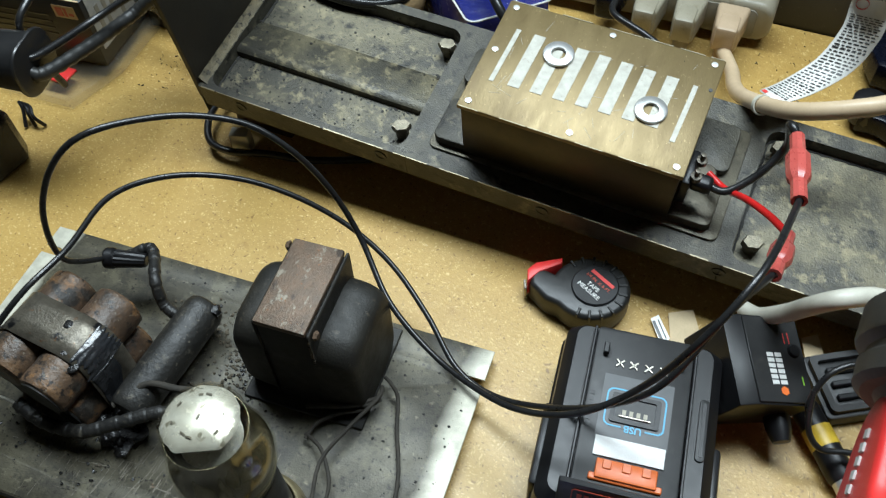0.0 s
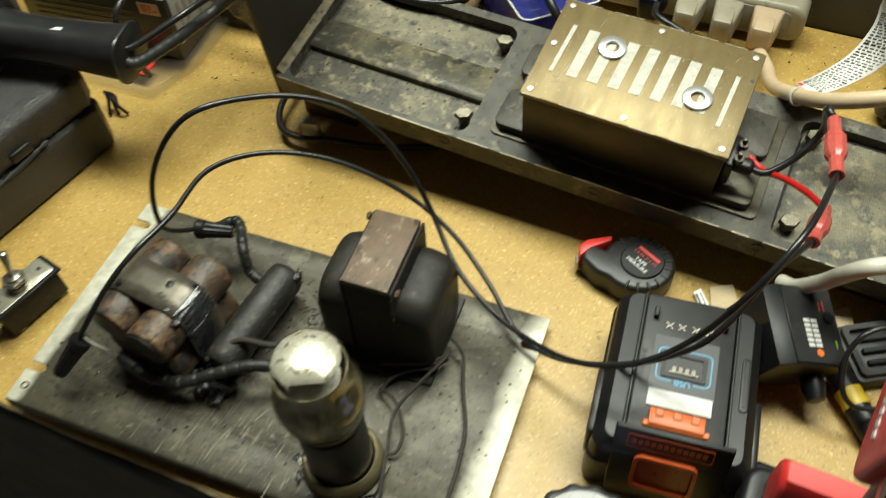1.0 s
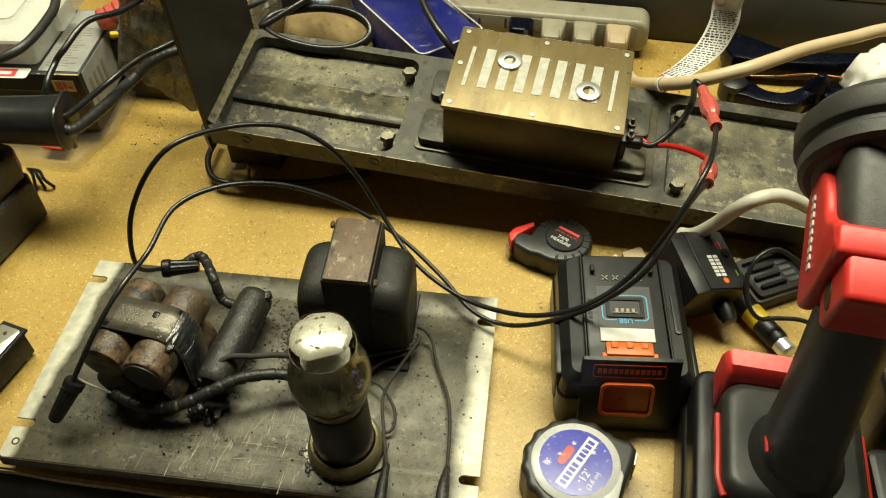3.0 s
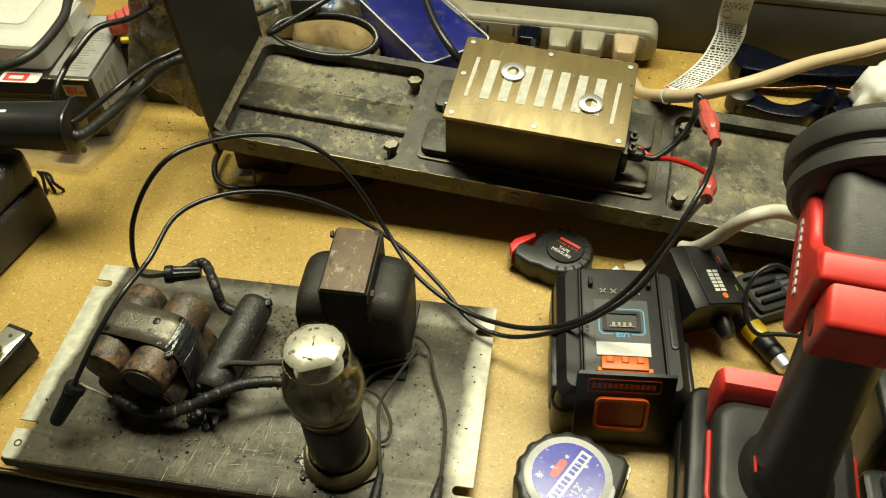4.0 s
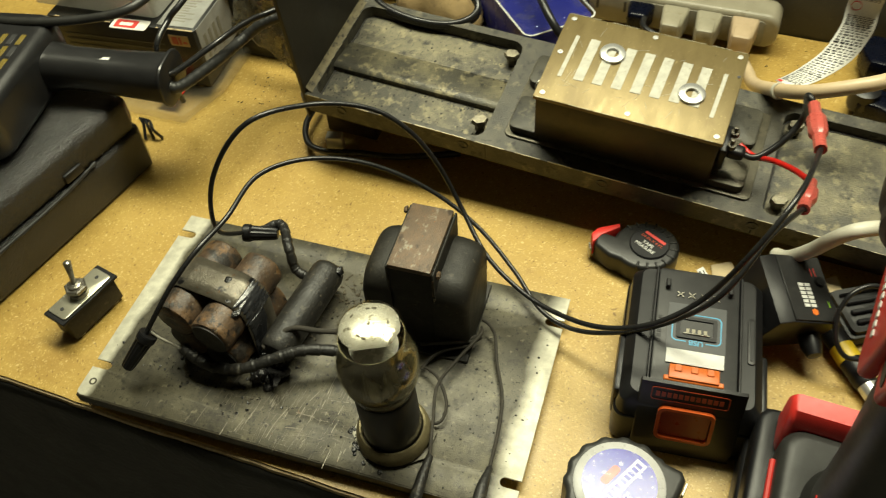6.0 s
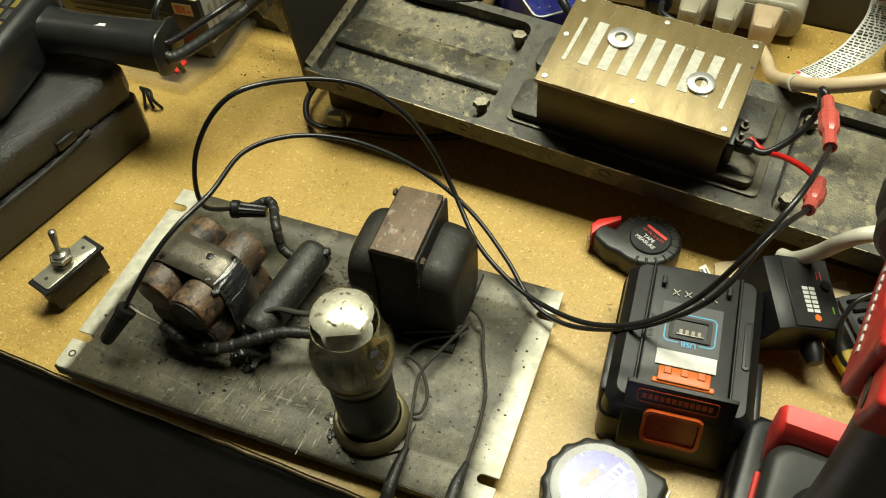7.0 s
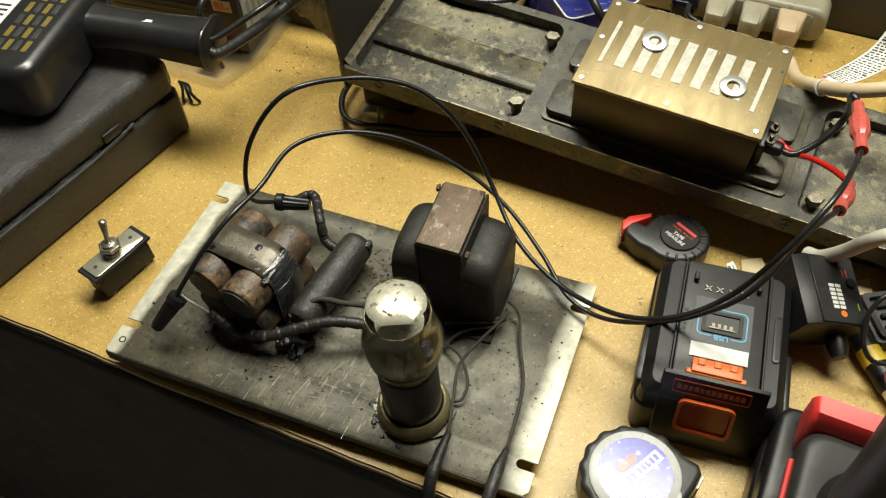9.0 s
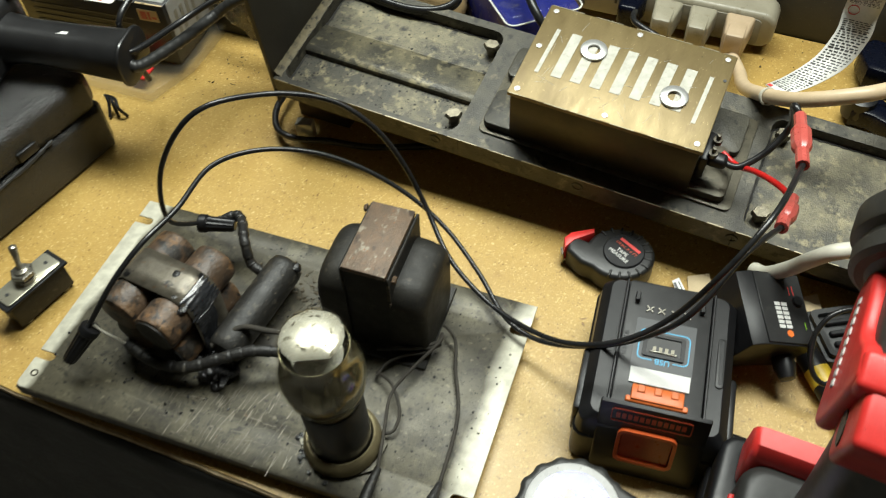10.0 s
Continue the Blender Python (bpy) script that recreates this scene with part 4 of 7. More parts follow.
    for z in (0.0525, 0.0900):
        part("mica_disc", lathe([(0, z), (0.0118, z), (0.0118, z + 0.0004), (0, z + 0.0004)], 24), M_CLEAR, th)
    for x, y in ((-0.006, 0), (0.006, 0), (0, 0.004)):
        part("support_rod", sweep([(x * 0.7, y, 0.033), (x, y, 0.05), (x, y, 0.09)], 0.0005, 6, 4), M_NICKEL, th)
    bm = bmesh.new()
    for k in range(60):
        a, r = random.uniform(0, 6.28), random.uniform(0.019, 0.0245)
        tmp = bmesh.new()
        bmesh.ops.create_icosphere(tmp, subdivisions=1, radius=random.uniform(0.0006, 0.0018))
        if math.cos(a - 3.6) > 0.1:
            merge(bm, tmp, Matrix.Translation((r * math.cos(a), r * math.sin(a), 0.0010)) @ Matrix.Diagonal((1, 1, 0.6, 1)))
        else:
            tmp.free()
    part("tar_ring", bm, M_TAR, th, "black tar round the socket")


make_tube()

# ---- the long casting with its upright, tilted on blocks ----
UX = Vector((1, 0, -0.055)).normalized()
UY = (Vector((0, 1, 0.15)) - UX * Vector((0, 1, 0.15)).dot(UX)).normalized()
UZ = UX.cross(UY)
RACK = Matrix.Translation((0.047, 0.444, 0.0525)) @ Matrix((UX, UY, UZ)).transposed().to_4x4()


def rk(x, y, z):
    return RACK @ Vector((x, y, z))


def make_rack():
    th = thing("rack_casting", RACK, "long grimy cast metal panel with sunken trays and upright end", "rack panel")
    L, R, F, B, H = -0.2155, 0.245, -0.047, 0.0495, -0.0165
    bm = bmesh.new()
    ring(rrect(L, -0.0850, F, B, 0.001, 6), rrect(-0.2110, -0.0890, -0.0432, 0.0435, 0.008, 6), H, 0, bm, 0.0016)
    ring(rrect(0.0850, R, F, B, 0.001, 6), rrect(0.0870, 0.237, -0.0415, 0.0405, 0.007, 6), H, 0, bm, 0.0016)
    rbox(-0.0850, 0.0850, F, B, H, 0, 0, 1, bm)
    frame_part = part("frame", bm, M_CAST, th)
    part("tray_floor", rbox(-0.2115, -0.0885, -0.0436, 0.0440, -0.0125, -0.0085, 0), M_CAST_DARK, th, "stained sunken tray floor")
    part("tray_floor", rbox(0.0865, 0.238, -0.0420, 0.0410, -0.0105, -0.0068, 0), M_CAST_DARK, th, "dark sunken tray floor")
    wedge = [(0.0140, -0.0086), (0.0110, -0.0070), (-0.0080, -0.0036), (-0.0118, -0.0034), (-0.0138, -0.0048), (-0.0142, -0.0088)]
    part("tray_ridge", prism(wedge, -0.2108, -0.0889, 0.0004, None, Matrix(((0, 0, 1, 0), (1, 0, 0, 0), (0, 1, 0, 0), (0, 0, 0, 1)))), M_CAST_DARK, th, "worn raised ridge across the tray")
    # front face holes
    for x in (-0.189, -0.1005, -0.0075, 0.085, 0.178):
        part("hole", lathe([(0.0, -0.0012), (0.0026, -0.0012), (0.0026, 0.0002), (0.0036, 0.0003), (0.0037, -0.0014)], 18, None, Matrix.Translation((x, F - 0.0002, -0.0072)) @ Matrix.Rotation(radians(90), 4, "X")), M_INK, frame_part, "dark threaded hole")
    # bolts: bent square heads on shanks
    for x, y, a in ((-0.0945, 0.0305, 10), (-0.0950, -0.0300, 30), (0.0948, 0.0300, 25), (0.0955, -0.0296, 15)):
        bm = lathe([(0.0, -0.009), (0.0034, -0.009), (0.0034, -0.0022), (0.0050, -0.0020), (0.0053, 0.0006), (0.0046, 0.0020), (0.0, 0.0022)], 6, None, Matrix.Translation((x, y, 0)) @ Matrix.Rotation(radians(a), 4, "Z") @ Matrix.Diagonal((1.05, 0.82, 1, 1)))
        part("bolt", bm, M_BOLT, th, "dull nickel bolt head")
    # upright end plate
    up = rbox(L - 0.0030, L + 0.0002, F + 0.0005, B - 0.0005, -0.012, 0.155, 0.0006, 1)
    part("upright", up, M_UPRIGHT, th, "dark upright end plate")
    bm = bmesh.new()
    rows = []
    for i in range(49):
        y = F + 0.003 + (B - F - 0.007) * i / 48
        w = 0.0042 + 0.0016 * noise.noise((y * 260, 1, 0))
        e = 0.0005 * noise.noise((y * 500, 9, 0))
        rows.append([bm.verts.new((L + 0.0001, y, 0.0042 + e)), bm.verts.new((L + w * 0.45, y, 0.0016 + e)), bm.verts.new((L + w, y, 0.0001)), bm.verts.new((L + 0.0001, y, -0.001))])
    for p, q in zip(rows, rows[1:]):
        for k in range(4):
            j = (k + 1) % 4
            bm.faces.new((p[k], p[j], q[j], q[k]))
    bm.faces.new(rows[0])
    bm.faces.new(rows[-1])
    part("weld", bm, M_WELD, th, "rough weld along the upright")
    # crusted dirt round the tray floors, worn bright outer edges
    for x0, x1, y0, y1, z in ((-0.2100, -0.0898, -0.0422, 0.0426, -0.0085), (0.0880, 0.2362, -0.0405, 0.0396, -0.0068)):
        o = rrect(x0, x1, y0, y1, 0.006, 6)
        cx, cy = (x0 + x1) / 2, (y0 + y1) / 2
        dense = []
        for p, q in zip(o, o[1:] + o[:1]):
            steps = max(1, int(math.hypot(q[0] - p[0], q[1] - p[1]) / 0.0016))
            dense += [(p[0] + (q[0] - p[0]) * k / steps, p[1] + (q[1] - p[1]) * k / steps) for k in range(steps)]
        inn = []
        for x, y in dense:
            d = 0.0010 + 0.0012 * abs(noise.noise((x * 150, y * 150, 3))) + 0.0004 * noise.noise((x * 600, y * 600, 5))
            fx = min(1, max(-1, (cx - x) / 0.012)) if min(abs(x - x0), abs(x - x1)) < 0.007 else 0
            fy = min(1, max(-1, (cy - y) / 0.012)) if min(abs(y - y0), abs(y - y1)) < 0.007 else 0
            ln = math.hypot(fx, fy) or 1
            inn.append((x + d * fx / ln, y + d * fy / ln))
        part("crusted_dirt", ring(dense, inn, z - 0.0002, z + 0.0004), M_GRIME, th, "crusted black dirt along the tray edge")
    bm = bmesh.new()
    x = L + 0.002
    while x < R - 0.004:
        ln = random.uniform(0.004, 0.030)
        e = min(x + ln, R - 0.001)
        wd = random.uniform(0.0002, 0.0006)
        rbox(x, e, F - 0.00012, F + wd, -wd, 0.00012, 0, 1, bm)
        x = e + random.uniform(0.0005, 0.008)
    part("worn_edge", bm, M_BOARD_EDGE, frame_part, "edge worn bright")["kind"] = "stuff"
    bm = bmesh.new()
    for _ in range(520):
        u = random.random() ** 2.2
        x, y = random.choice(((-0.2095 + 0.016 * u, random.uniform(-0.041, 0.041)), (random.uniform(-0.208, -0.091), -0.0415 + 0.012 * u), (random.uniform(-0.208, -0.091), -0.0150 - 0.006 * u), (-0.0905 - 0.012 * u, random.uniform(-0.040, 0.040)), (random.uniform(-0.208, -0.12), random.uniform(-0.040, 0.040))))
        tmp = bmesh.new()
        bmesh.ops.create_icosphere(tmp, subdivisions=1, radius=random.choice((0.0002, 0.0003, 0.0004, 0.0007)))
        merge(bm, tmp, Matrix.Translation((x, y, -0.0084 if not -0.0142 < y < 0.014 else -0.0060)) @ Matrix.Diagonal((random.uniform(0.8, 1.6), random.uniform(0.8, 1.6), 0.5, 1)))
    part("tray_dirt", bm, M_GRIME, th, "black crumbs of dirt in the tray")["kind"] = "stuff"
    part("corner_bracket", prism([(L - 0.004, F + 0.002), (L - 0.012, F + 0.010), (L - 0.012, B - 0.01), (L - 0.004, B)], -0.030, -0.014, 0.001), M_CAST, th)
    # mounting plate with two tabs
    mount = part("mount_plate", prism(rrect(-0.0765, 0.0790, -0.0365, 0.0330, 0.004, 4), 0.0002, 0.0016, 0.0004), M_TAB, th, "thin worn mounting plate")
    part("mount_tab", prism(rrect(-0.0745, -0.0500, -0.0335, -0.0060, 0.004, 4), 0.0018, 0.0075, 0.0008), M_CAST, mount, "raised dark tab")
    part("mount_tab", prism(rrect(-0.0745, -0.0500, 0.0060, 0.0310, 0.004, 4), 0.0018, 0.0075, 0.0008), M_CAST, mount, "raised dark tab")
    part("mount_tab", prism(rrect(0.0500, 0.0735, -0.0335, -0.0100, 0.004, 4), 0.0018, 0.0075, 0.0008), M_TAB, mount, "raised dark tab")
    part("mount_tab", prism(rrect(0.0500, 0.0735, 0.0010, 0.0310, 0.004, 4), 0.0018, 0.0060, 0.0008), M_CAST, mount, "raised dark tab")


make_rack()


def make_supports():
    # blocks under the casting
    for x, y, w, d, hgt, a in ((-0.072, 0.452, 0.055, 0.024, 0.026, 3), (0.20, 0.44, 0.05, 0.05, 0.012, 0), (-0.155, 0.45, 0.04, 0.05, 0.030, 0)):
        th = thing("wood_block", pose(x, y, 0, 0, 0, a), "dusty wooden block under the casting", "block", "blocks under the casting")
        part("block", rbox(-w / 2, w / 2, -d / 2, d / 2, 0, hgt, 0.001), M_WOOD, th)


make_supports()


def make_brass_box():
    m = RACK @ pose(-0.002, 0.0005, 0.0018)
    th = thing("brass_box", m, "tarnished brass box with nine silver stripes on its screwed lid", "metal box")
    part("body", rbox(-0.0548, 0.0548, -0.0345, 0.0345, 0.0, 0.0392, 0.0008), M_BRASS_SHADED, th, "brass sides with shade put into their colour")
    lid = part("lid", rbox(-0.0562, 0.0562, -0.0358, 0.0358, 0.0394, 0.0424, 0.0006), M_BRASS, th, "tarnished brass lid")
    z = 0.0425
    for i in range(9):
        w = 0.0012 if i in (0, 8) else 0.0030
        x = -0.0455 + 0.01145 * i
        sk = 0.0006
        y0, y1 = -0.0165 + 0.0003 * i, 0.0185 - 0.0002 * i
        if i == 8:
            y0, y1 = -0.019, 0.016
        part("silver_stripe", prism([(x - w - sk, y0), (x + w - sk, y0), (x + w + sk, y1), (x - w + sk, y1)], z, z + 0.00018), M_SILVER, lid, "worn silver stripe")
    for x, y in ((-0.0515, 0.0315), (0.0, 0.0315), (0.0515, 0.0315), (-0.0515, 0.0025), (-0.0515, -0.0315), (0.0, -0.0315), (0.0515, -0.0315)):
        part("lid_screw", lathe([(0, z), (0.0017, z), (0.0016, z + 0.0004), (0, z + 0.0005)], 16, None, Matrix.Translation((x, y, 0))), M_ZINC, lid, "bright flush screw")
    part("lid_hole", lathe([(0, z), (0.0010, z), (0.0010, z + 0.0002), (0, z + 0.0002)], 12, None, Matrix.Translation((0.0538, 0.016, 0))), M_INK, lid)
    bm = bmesh.new()
    for i in range(36):
        ln = random.uniform(0.002, 0.012)
        a = random.choice((random.gauss(1.5, 0.25), random.gauss(1.5, 0.25), random.gauss(0.2, 0.5)))
        merge(bm, rbox(-ln / 2, ln / 2, -0.00006, 0.00006, z - 0.00008, z + 0.00002, 0), Matrix.Translation((random.uniform(-0.049, 0.049), random.uniform(-0.029, 0.029), 0)) @ Matrix.Rotation(a, 4, "Z"))
    part("scratched_face", bm, M_SILVER, lid, "fine bright scratches on the lid")["kind"] = "stuff"
    bm = bmesh.new()
    for sy in (-1, 1):
        x = -0.055
        while x < 0.053:
            e = min(x + random.uniform(0.003, 0.02), 0.055)
            rbox(x, e, sy * 0.0357 - 0.0002, sy * 0.0357 + 0.0002, z - 0.0006, z + 0.00002, 0, 1, bm)
            x = e + random.uniform(0.001, 0.012)
    part("worn_rim", bm, M_BOARD_EDGE, lid, "rim worn bright")["kind"] = "stuff"
    # ring lug on the near end
    part("ring_lug", lathe([(0.0022, -0.0004), (0.0042, -0.0004), (0.0042, 0.0004), (0.0022, 0.0004)], 20, None, Matrix.Translation((-0.0585, -0.014, 0.024)) @ Matrix.Rotation(radians(50), 4, "Y")), M_NICKEL, th, "bare ring lug")
    part("ring_screw", lathe([(0, -0.002), (0.0018, -0.002), (0.0018, 0.0028), (0, 0.003)], 10, None, Matrix.Translation((-0.0575, -0.012, 0.027)) @ Matrix.Rotation(radians(-90), 4, "Y")), M_NICKEL, th)
    # terminals and cable clamp at the other end
    part("terminal_block", rbox(0.0552, 0.0600, -0.0300, -0.0100, 0.012, 0.030, 0.0012), M_PLASTIC, th, "black terminal block")
    for y in (-0.026, -0.0165):
        part("terminal_screw", lathe([(0, 0), (0.0026, 0), (0.0026, 0.0030), (0.0012, 0.0032), (0.0012, 0.0070), (0, 0.0072)], 12, None, Matrix.Translation((0.0612, y, 0.030))), M_LIP, th, "blackened screw")
    part("cable_clamp", rbox(0.0590, 0.0700, -0.0265, -0.0185, 0.0190, 0.0265, 0.0025, 3), M_PLASTIC, th, "black rubber cable grommet")
    part("slotted_screw", lathe([(0, 0), (0.0052, 0), (0.0054, 0.0010), (0.0044, 0.0022), (0, 0.0025)], 20, None, Matrix.Translation((0.0655, -0.0045, 0.0052))), M_LIP, th, "dark slotted screw")
    for x, y in ((-0.0208, 0.0100), (0.0312, -0.0060)):
        w = thing("washer", m @ pose(x, y, z + 0.0003), "bright zinc flat washer lying on the brass lid", "washer", "washers on the lid")
        part("ring", lathe([(0.0036, 0), (0.0076, 0), (0.0079, 0.0004), (0.0078, 0.0012), (0.0074, 0.0015), (0.0038, 0.0015), (0.0035, 0.0011)], 36), M_ZINC, w)


make_brass_box()


def crimp(a, b, label):
    m, ln = along(a, b)
    th = thing("crimp_connector", m, label, "connector", "red crimp connectors")
    part("sleeve", lathe([(0.0019, 0), (0.0031, 0.0002), (0.0032, ln * 0.25), (0.0046, ln * 0.32), (0.0050, ln * 0.36), (0.0050, ln * 0.62), (0.0044, ln * 0.68), (0.0032, ln * 0.73), (0.0033, ln), (0.0019, ln)], 10), M_CRIMP, th, "", 25)
    part("core", lathe([(0, 0.001), (0.0016, 0.001), (0.0016, ln - 0.001), (0, ln - 0.001)], 10), M_NICKEL, th)


C1A, C1B = (0.1425, 0.4150, 0.1175), (0.1490, 0.3750, 0.1230)
C2A, C2B = (0.1515, 0.3830, 0.0930), (0.1490, 0.3530, 0.1020)
crimp(C1A, C1B, "red insulated crimp connector joining black wires in the air")
crimp(C2A, C2B, "red crimp connector joining a red and a black wire")

LEAD_A = [(-0.1508, 0.2864, 0.0430), (-0.1530, 0.2662, 0.0665), (-0.1439, 0.2684, 0.1088), (-0.1220, 0.2818, 0.1426), (-0.1007, 0.3100, 0.1382), (-0.0766, 0.3275, 0.1279), (-0.0572, 0.3325, 0.1137),
          (-0.0427, 0.3355, 0.0895), (-0.0291, 0.3323, 0.0640), (-0.0061, 0.3130, 0.0496), (0.0202, 0.2997, 0.0428), (0.0456, 0.2887, 0.0474), (0.0707, 0.2801, 0.0595), (0.0943, 0.2803, 0.0743),
          (0.1142, 0.2903, 0.0914), (0.1295, 0.2985, 0.1247), (0.1418, 0.3236, 0.1416), (0.1490, 0.3755, 0.1230)]
LEAD_B = [(-0.1638, 0.1998, 0.0471), (-0.1511, 0.2177, 0.0716), (-0.1439, 0.2381, 0.0826), (-0.1408, 0.2648, 0.0828), (-0.1371, 0.2932, 0.0885), (-0.1200, 0.3141, 0.0881), (-0.0970, 0.3311, 0.0794),
          (-0.0726, 0.3417, 0.0657), (-0.0464, 0.3464, 0.0485), (-0.0202, 0.3413, 0.0346), (0.0063, 0.3259, 0.0248), (0.0295, 0.3081, 0.0181), (0.0528, 0.3000, 0.0206), (0.0800, 0.2960, 0.0381),
          (0.1052, 0.2930, 0.0664), (0.1227, 0.2959, 0.0933), (0.1364, 0.3219, 0.1121), (0.1488, 0.3535, 0.1018)]
wire("lead_wire", LEAD_A, 0.00142, M_WIRE_BLACK, "long springy black lead arching from wire nut to crimp", "wire", "long black leads", 10, 8)
wire("lead_wire", LEAD_B, 0.00142, M_WIRE_BLACK, "long springy black lead arching from wire nut to crimp", "wire", "long black leads", 10, 8)
wire("box_wire", [rk(0.066, -0.022, 0.0245), rk(0.075, -0.022, 0.025), rk(0.086, -0.012, 0.033), rk(0.092, -0.002, 0.045), Vector(C1A) + Vector((-0.004, 0.006, 0.0)), C1A], 0.0019, M_WIRE_BLACK, "short black wire from the brass box to a crimp", "wire")
wire("box_wire", [(0.1120, 0.4310, 0.0650), (0.1214, 0.4250, 0.0640), Vector((0.1214, 0.4250, 0.0640)).lerp(Vector(C2A), 0.35) + Vector((0, 0, 0.003)), Vector((0.1214, 0.4250, 0.0640)).lerp(Vector(C2A), 0.7) + Vector((0, 0, 0.003)), C2A], 0.0017, M_WIRE_RED, "short red wire from the brass box to a crimp", "wire")


def wire_nut(a, b, label):
    m, ln = along(a, b)
    th = thing("wire_nut", m, label, "wire nut", "black wire nuts")
    bm = bmesh.new()
    seg = 28
    prof = [(0.0052, 0.0, 0), (0.0055, 0.0008, 0), (0.0055, 0.0042, 0), (0.0050, 0.0048, 0), (0.0048, 0.0055, 1), (0.0038, ln * 0.92, 1), (0.0033, ln * 0.98, 0), (0.0026, ln, 0)]
    rows = []
    for r, z, rib in prof:
        rows.append([bm.verts.new((r * (1 - 0.09 * rib * (k % 2)) * math.cos(2 * math.pi * k / seg), r * (1 - 0.09 * rib * (k % 2)) * math.sin(2 * math.pi * k / seg), z)) for k in range(seg)])
    for p, q in zip(rows, rows[1:]):
        for k in range(seg):
            j = (k + 1) % seg
            bm.faces.new((p[k], p[j], q[j], q[k]))
    bm.faces.new(rows[0])
    bm.faces.new(rows[-1])
    part("cap", bm, M_PLASTIC, th, "", 20)


N1A, N1B = (-0.1530, 0.2850, 0.0430), (-0.1330, 0.2920, 0.0420)
N2A, N2B = (-0.1630, 0.2010, 0.0460), (-0.1735, 0.1850, 0.0290)
wire_nut(N1A, N1B, "ribbed black wire nut on the capacitor lead")
wire_nut(N2A, N2B, "ribbed black wire nut beside the capacitor tubes")


def chassis_wires():
    w = wire
    # thick taped lead along the tube ends
    w("taped_wire", [pl(0.056, 0.035, 0.030), pl(0.068, 0.032, 0.026), pl(0.080, 0.032, 0.024), pl(0.094, 0.034, 0.027), pl(0.110, 0.042, 0.032), pl(0.124, 0.050, 0.034), pl(0.142, 0.056, 0.032), pl(0.160, 0.058, 0.028)],
      lambda f: 0.0029 + 0.0006 * ((f * 15 + 0.3 * math.sin(f * 9)) % 1.0), M_TAPED, "thick black taped wire across the chassis", "wire", "", 14, 30, 0.03)
    w("taped_wire", [pl(0.100, 0.048, 0.030), pl(0.112, 0.060, 0.036), pl(0.128, 0.062, 0.038), pl(0.146, 0.066, 0.036), pl(0.165, 0.066, 0.026)], 0.0017, M_WIRE_OLD, "thin old black wire over the capacitor", "wire", "", 8, 8, 0.08)
    w("taped_wire", [Vector(N1A) + Vector((0.006, 0.004, -0.003)), Vector(N1B) + Vector((-0.004, 0.006, 0.001)), Vector(N1B) + Vector((0.003, 0.003, 0.002)), pl(0.092, 0.108, 0.045), pl(0.097, 0.102, 0.034), pl(0.106, 0.100, 0.031)],
      lambda f: 0.0027 + 0.0005 * ((f * 11) % 1.0), M_TAPED, "bent black taped wire between tube and wire nut", "wire", "", 12, 24, 0.03)
    w("bare_wire", [Vector(N2A) + Vector((0.001, 0.001, 0.001)), Vector(N2A) + Vector((0.006, 0.001, -0.003)), pl(0.052, 0.034, 0.033), pl(0.058, 0.034, 0.030)], 0.0007, M_CORD_WHITE, "bare twisted pale wire end at the wire nut", "wire", "", 8, 8, 0.1)
    # cloth wires from the transformer foot
    w("cloth_wire", [(-0.0000, 0.2900, 0.0180), (0.0050, 0.2870, 0.0200), (0.0100, 0.2830, 0.0160), (0.0160, 0.2690, 0.0135), (0.0260, 0.2500, 0.0135), (0.0310, 0.2320, 0.0135), (0.0350, 0.2060, 0.0150)], 0.00095, M_WIRE_OLD, "old brown cloth-covered wire from the transformer", "wire", "cloth wires", 8, 8, 0.06)
    w("cloth_wire", [(0.0010, 0.2850, 0.0180), (0.0030, 0.2770, 0.0220), (-0.0030, 0.2580, 0.0220), (-0.0080, 0.2400, 0.0190), (-0.0030, 0.2210, 0.0160), (0.0040, 0.2000, 0.0170)], 0.00095, M_WIRE_OLD, "old brown cloth-covered wire from the transformer", "wire", "cloth wires", 8, 8, 0.06)
    w("cloth_wire", [(0.0020, 0.2810, 0.0180), (-0.0000, 0.2730, 0.0200), (-0.0110, 0.2700, 0.0220), (-0.0220, 0.2720, 0.0220), (-0.0320, 0.2730, 0.0200)], 0.0011, M_WIRE_OLD, "old brown cloth-covered wire from the transformer", "wire", "cloth wires", 8, 8, 0.06)
    w("cloth_wire", [(0.0020, 0.2790, 0.0180), (0.0000, 0.2760, 0.0200), (-0.0070, 0.2680, 0.0230), (-0.0180, 0.2640, 0.0220), (-0.0270, 0.2610, 0.0200)], 0.0011, M_WIRE_OLD, "old brown cloth-covered wire from the transformer", "wire", "cloth wires", 8, 8, 0.06)
    w("cloth_wire", [(0.0030, 0.2790, 0.0170), (-0.0030, 0.2700, 0.0180), (-0.0110, 0.2650, 0.0180), (-0.0190, 0.2570, 0.0170), (-0.0210, 0.2480, 0.0160)], 0.001, M_WIRE_OLD, "old brown cloth-covered wire from the transformer", "wire", "cloth wires", 8, 8, 0.06)
    w("cloth_wire", [(-0.0220, 0.2500, 0.0160), (-0.0160, 0.2480, 0.0180), (-0.0090, 0.2440, 0.0190), (-0.0000, 0.2330, 0.0170), (0.0010, 0.2230, 0.0145), (-0.0050, 0.2190, 0.0140)], 0.0009, M_WIRE_OLD, "small loop of old cloth wire beside the tube", "wire", "cloth wires", 8, 8, 0.06)
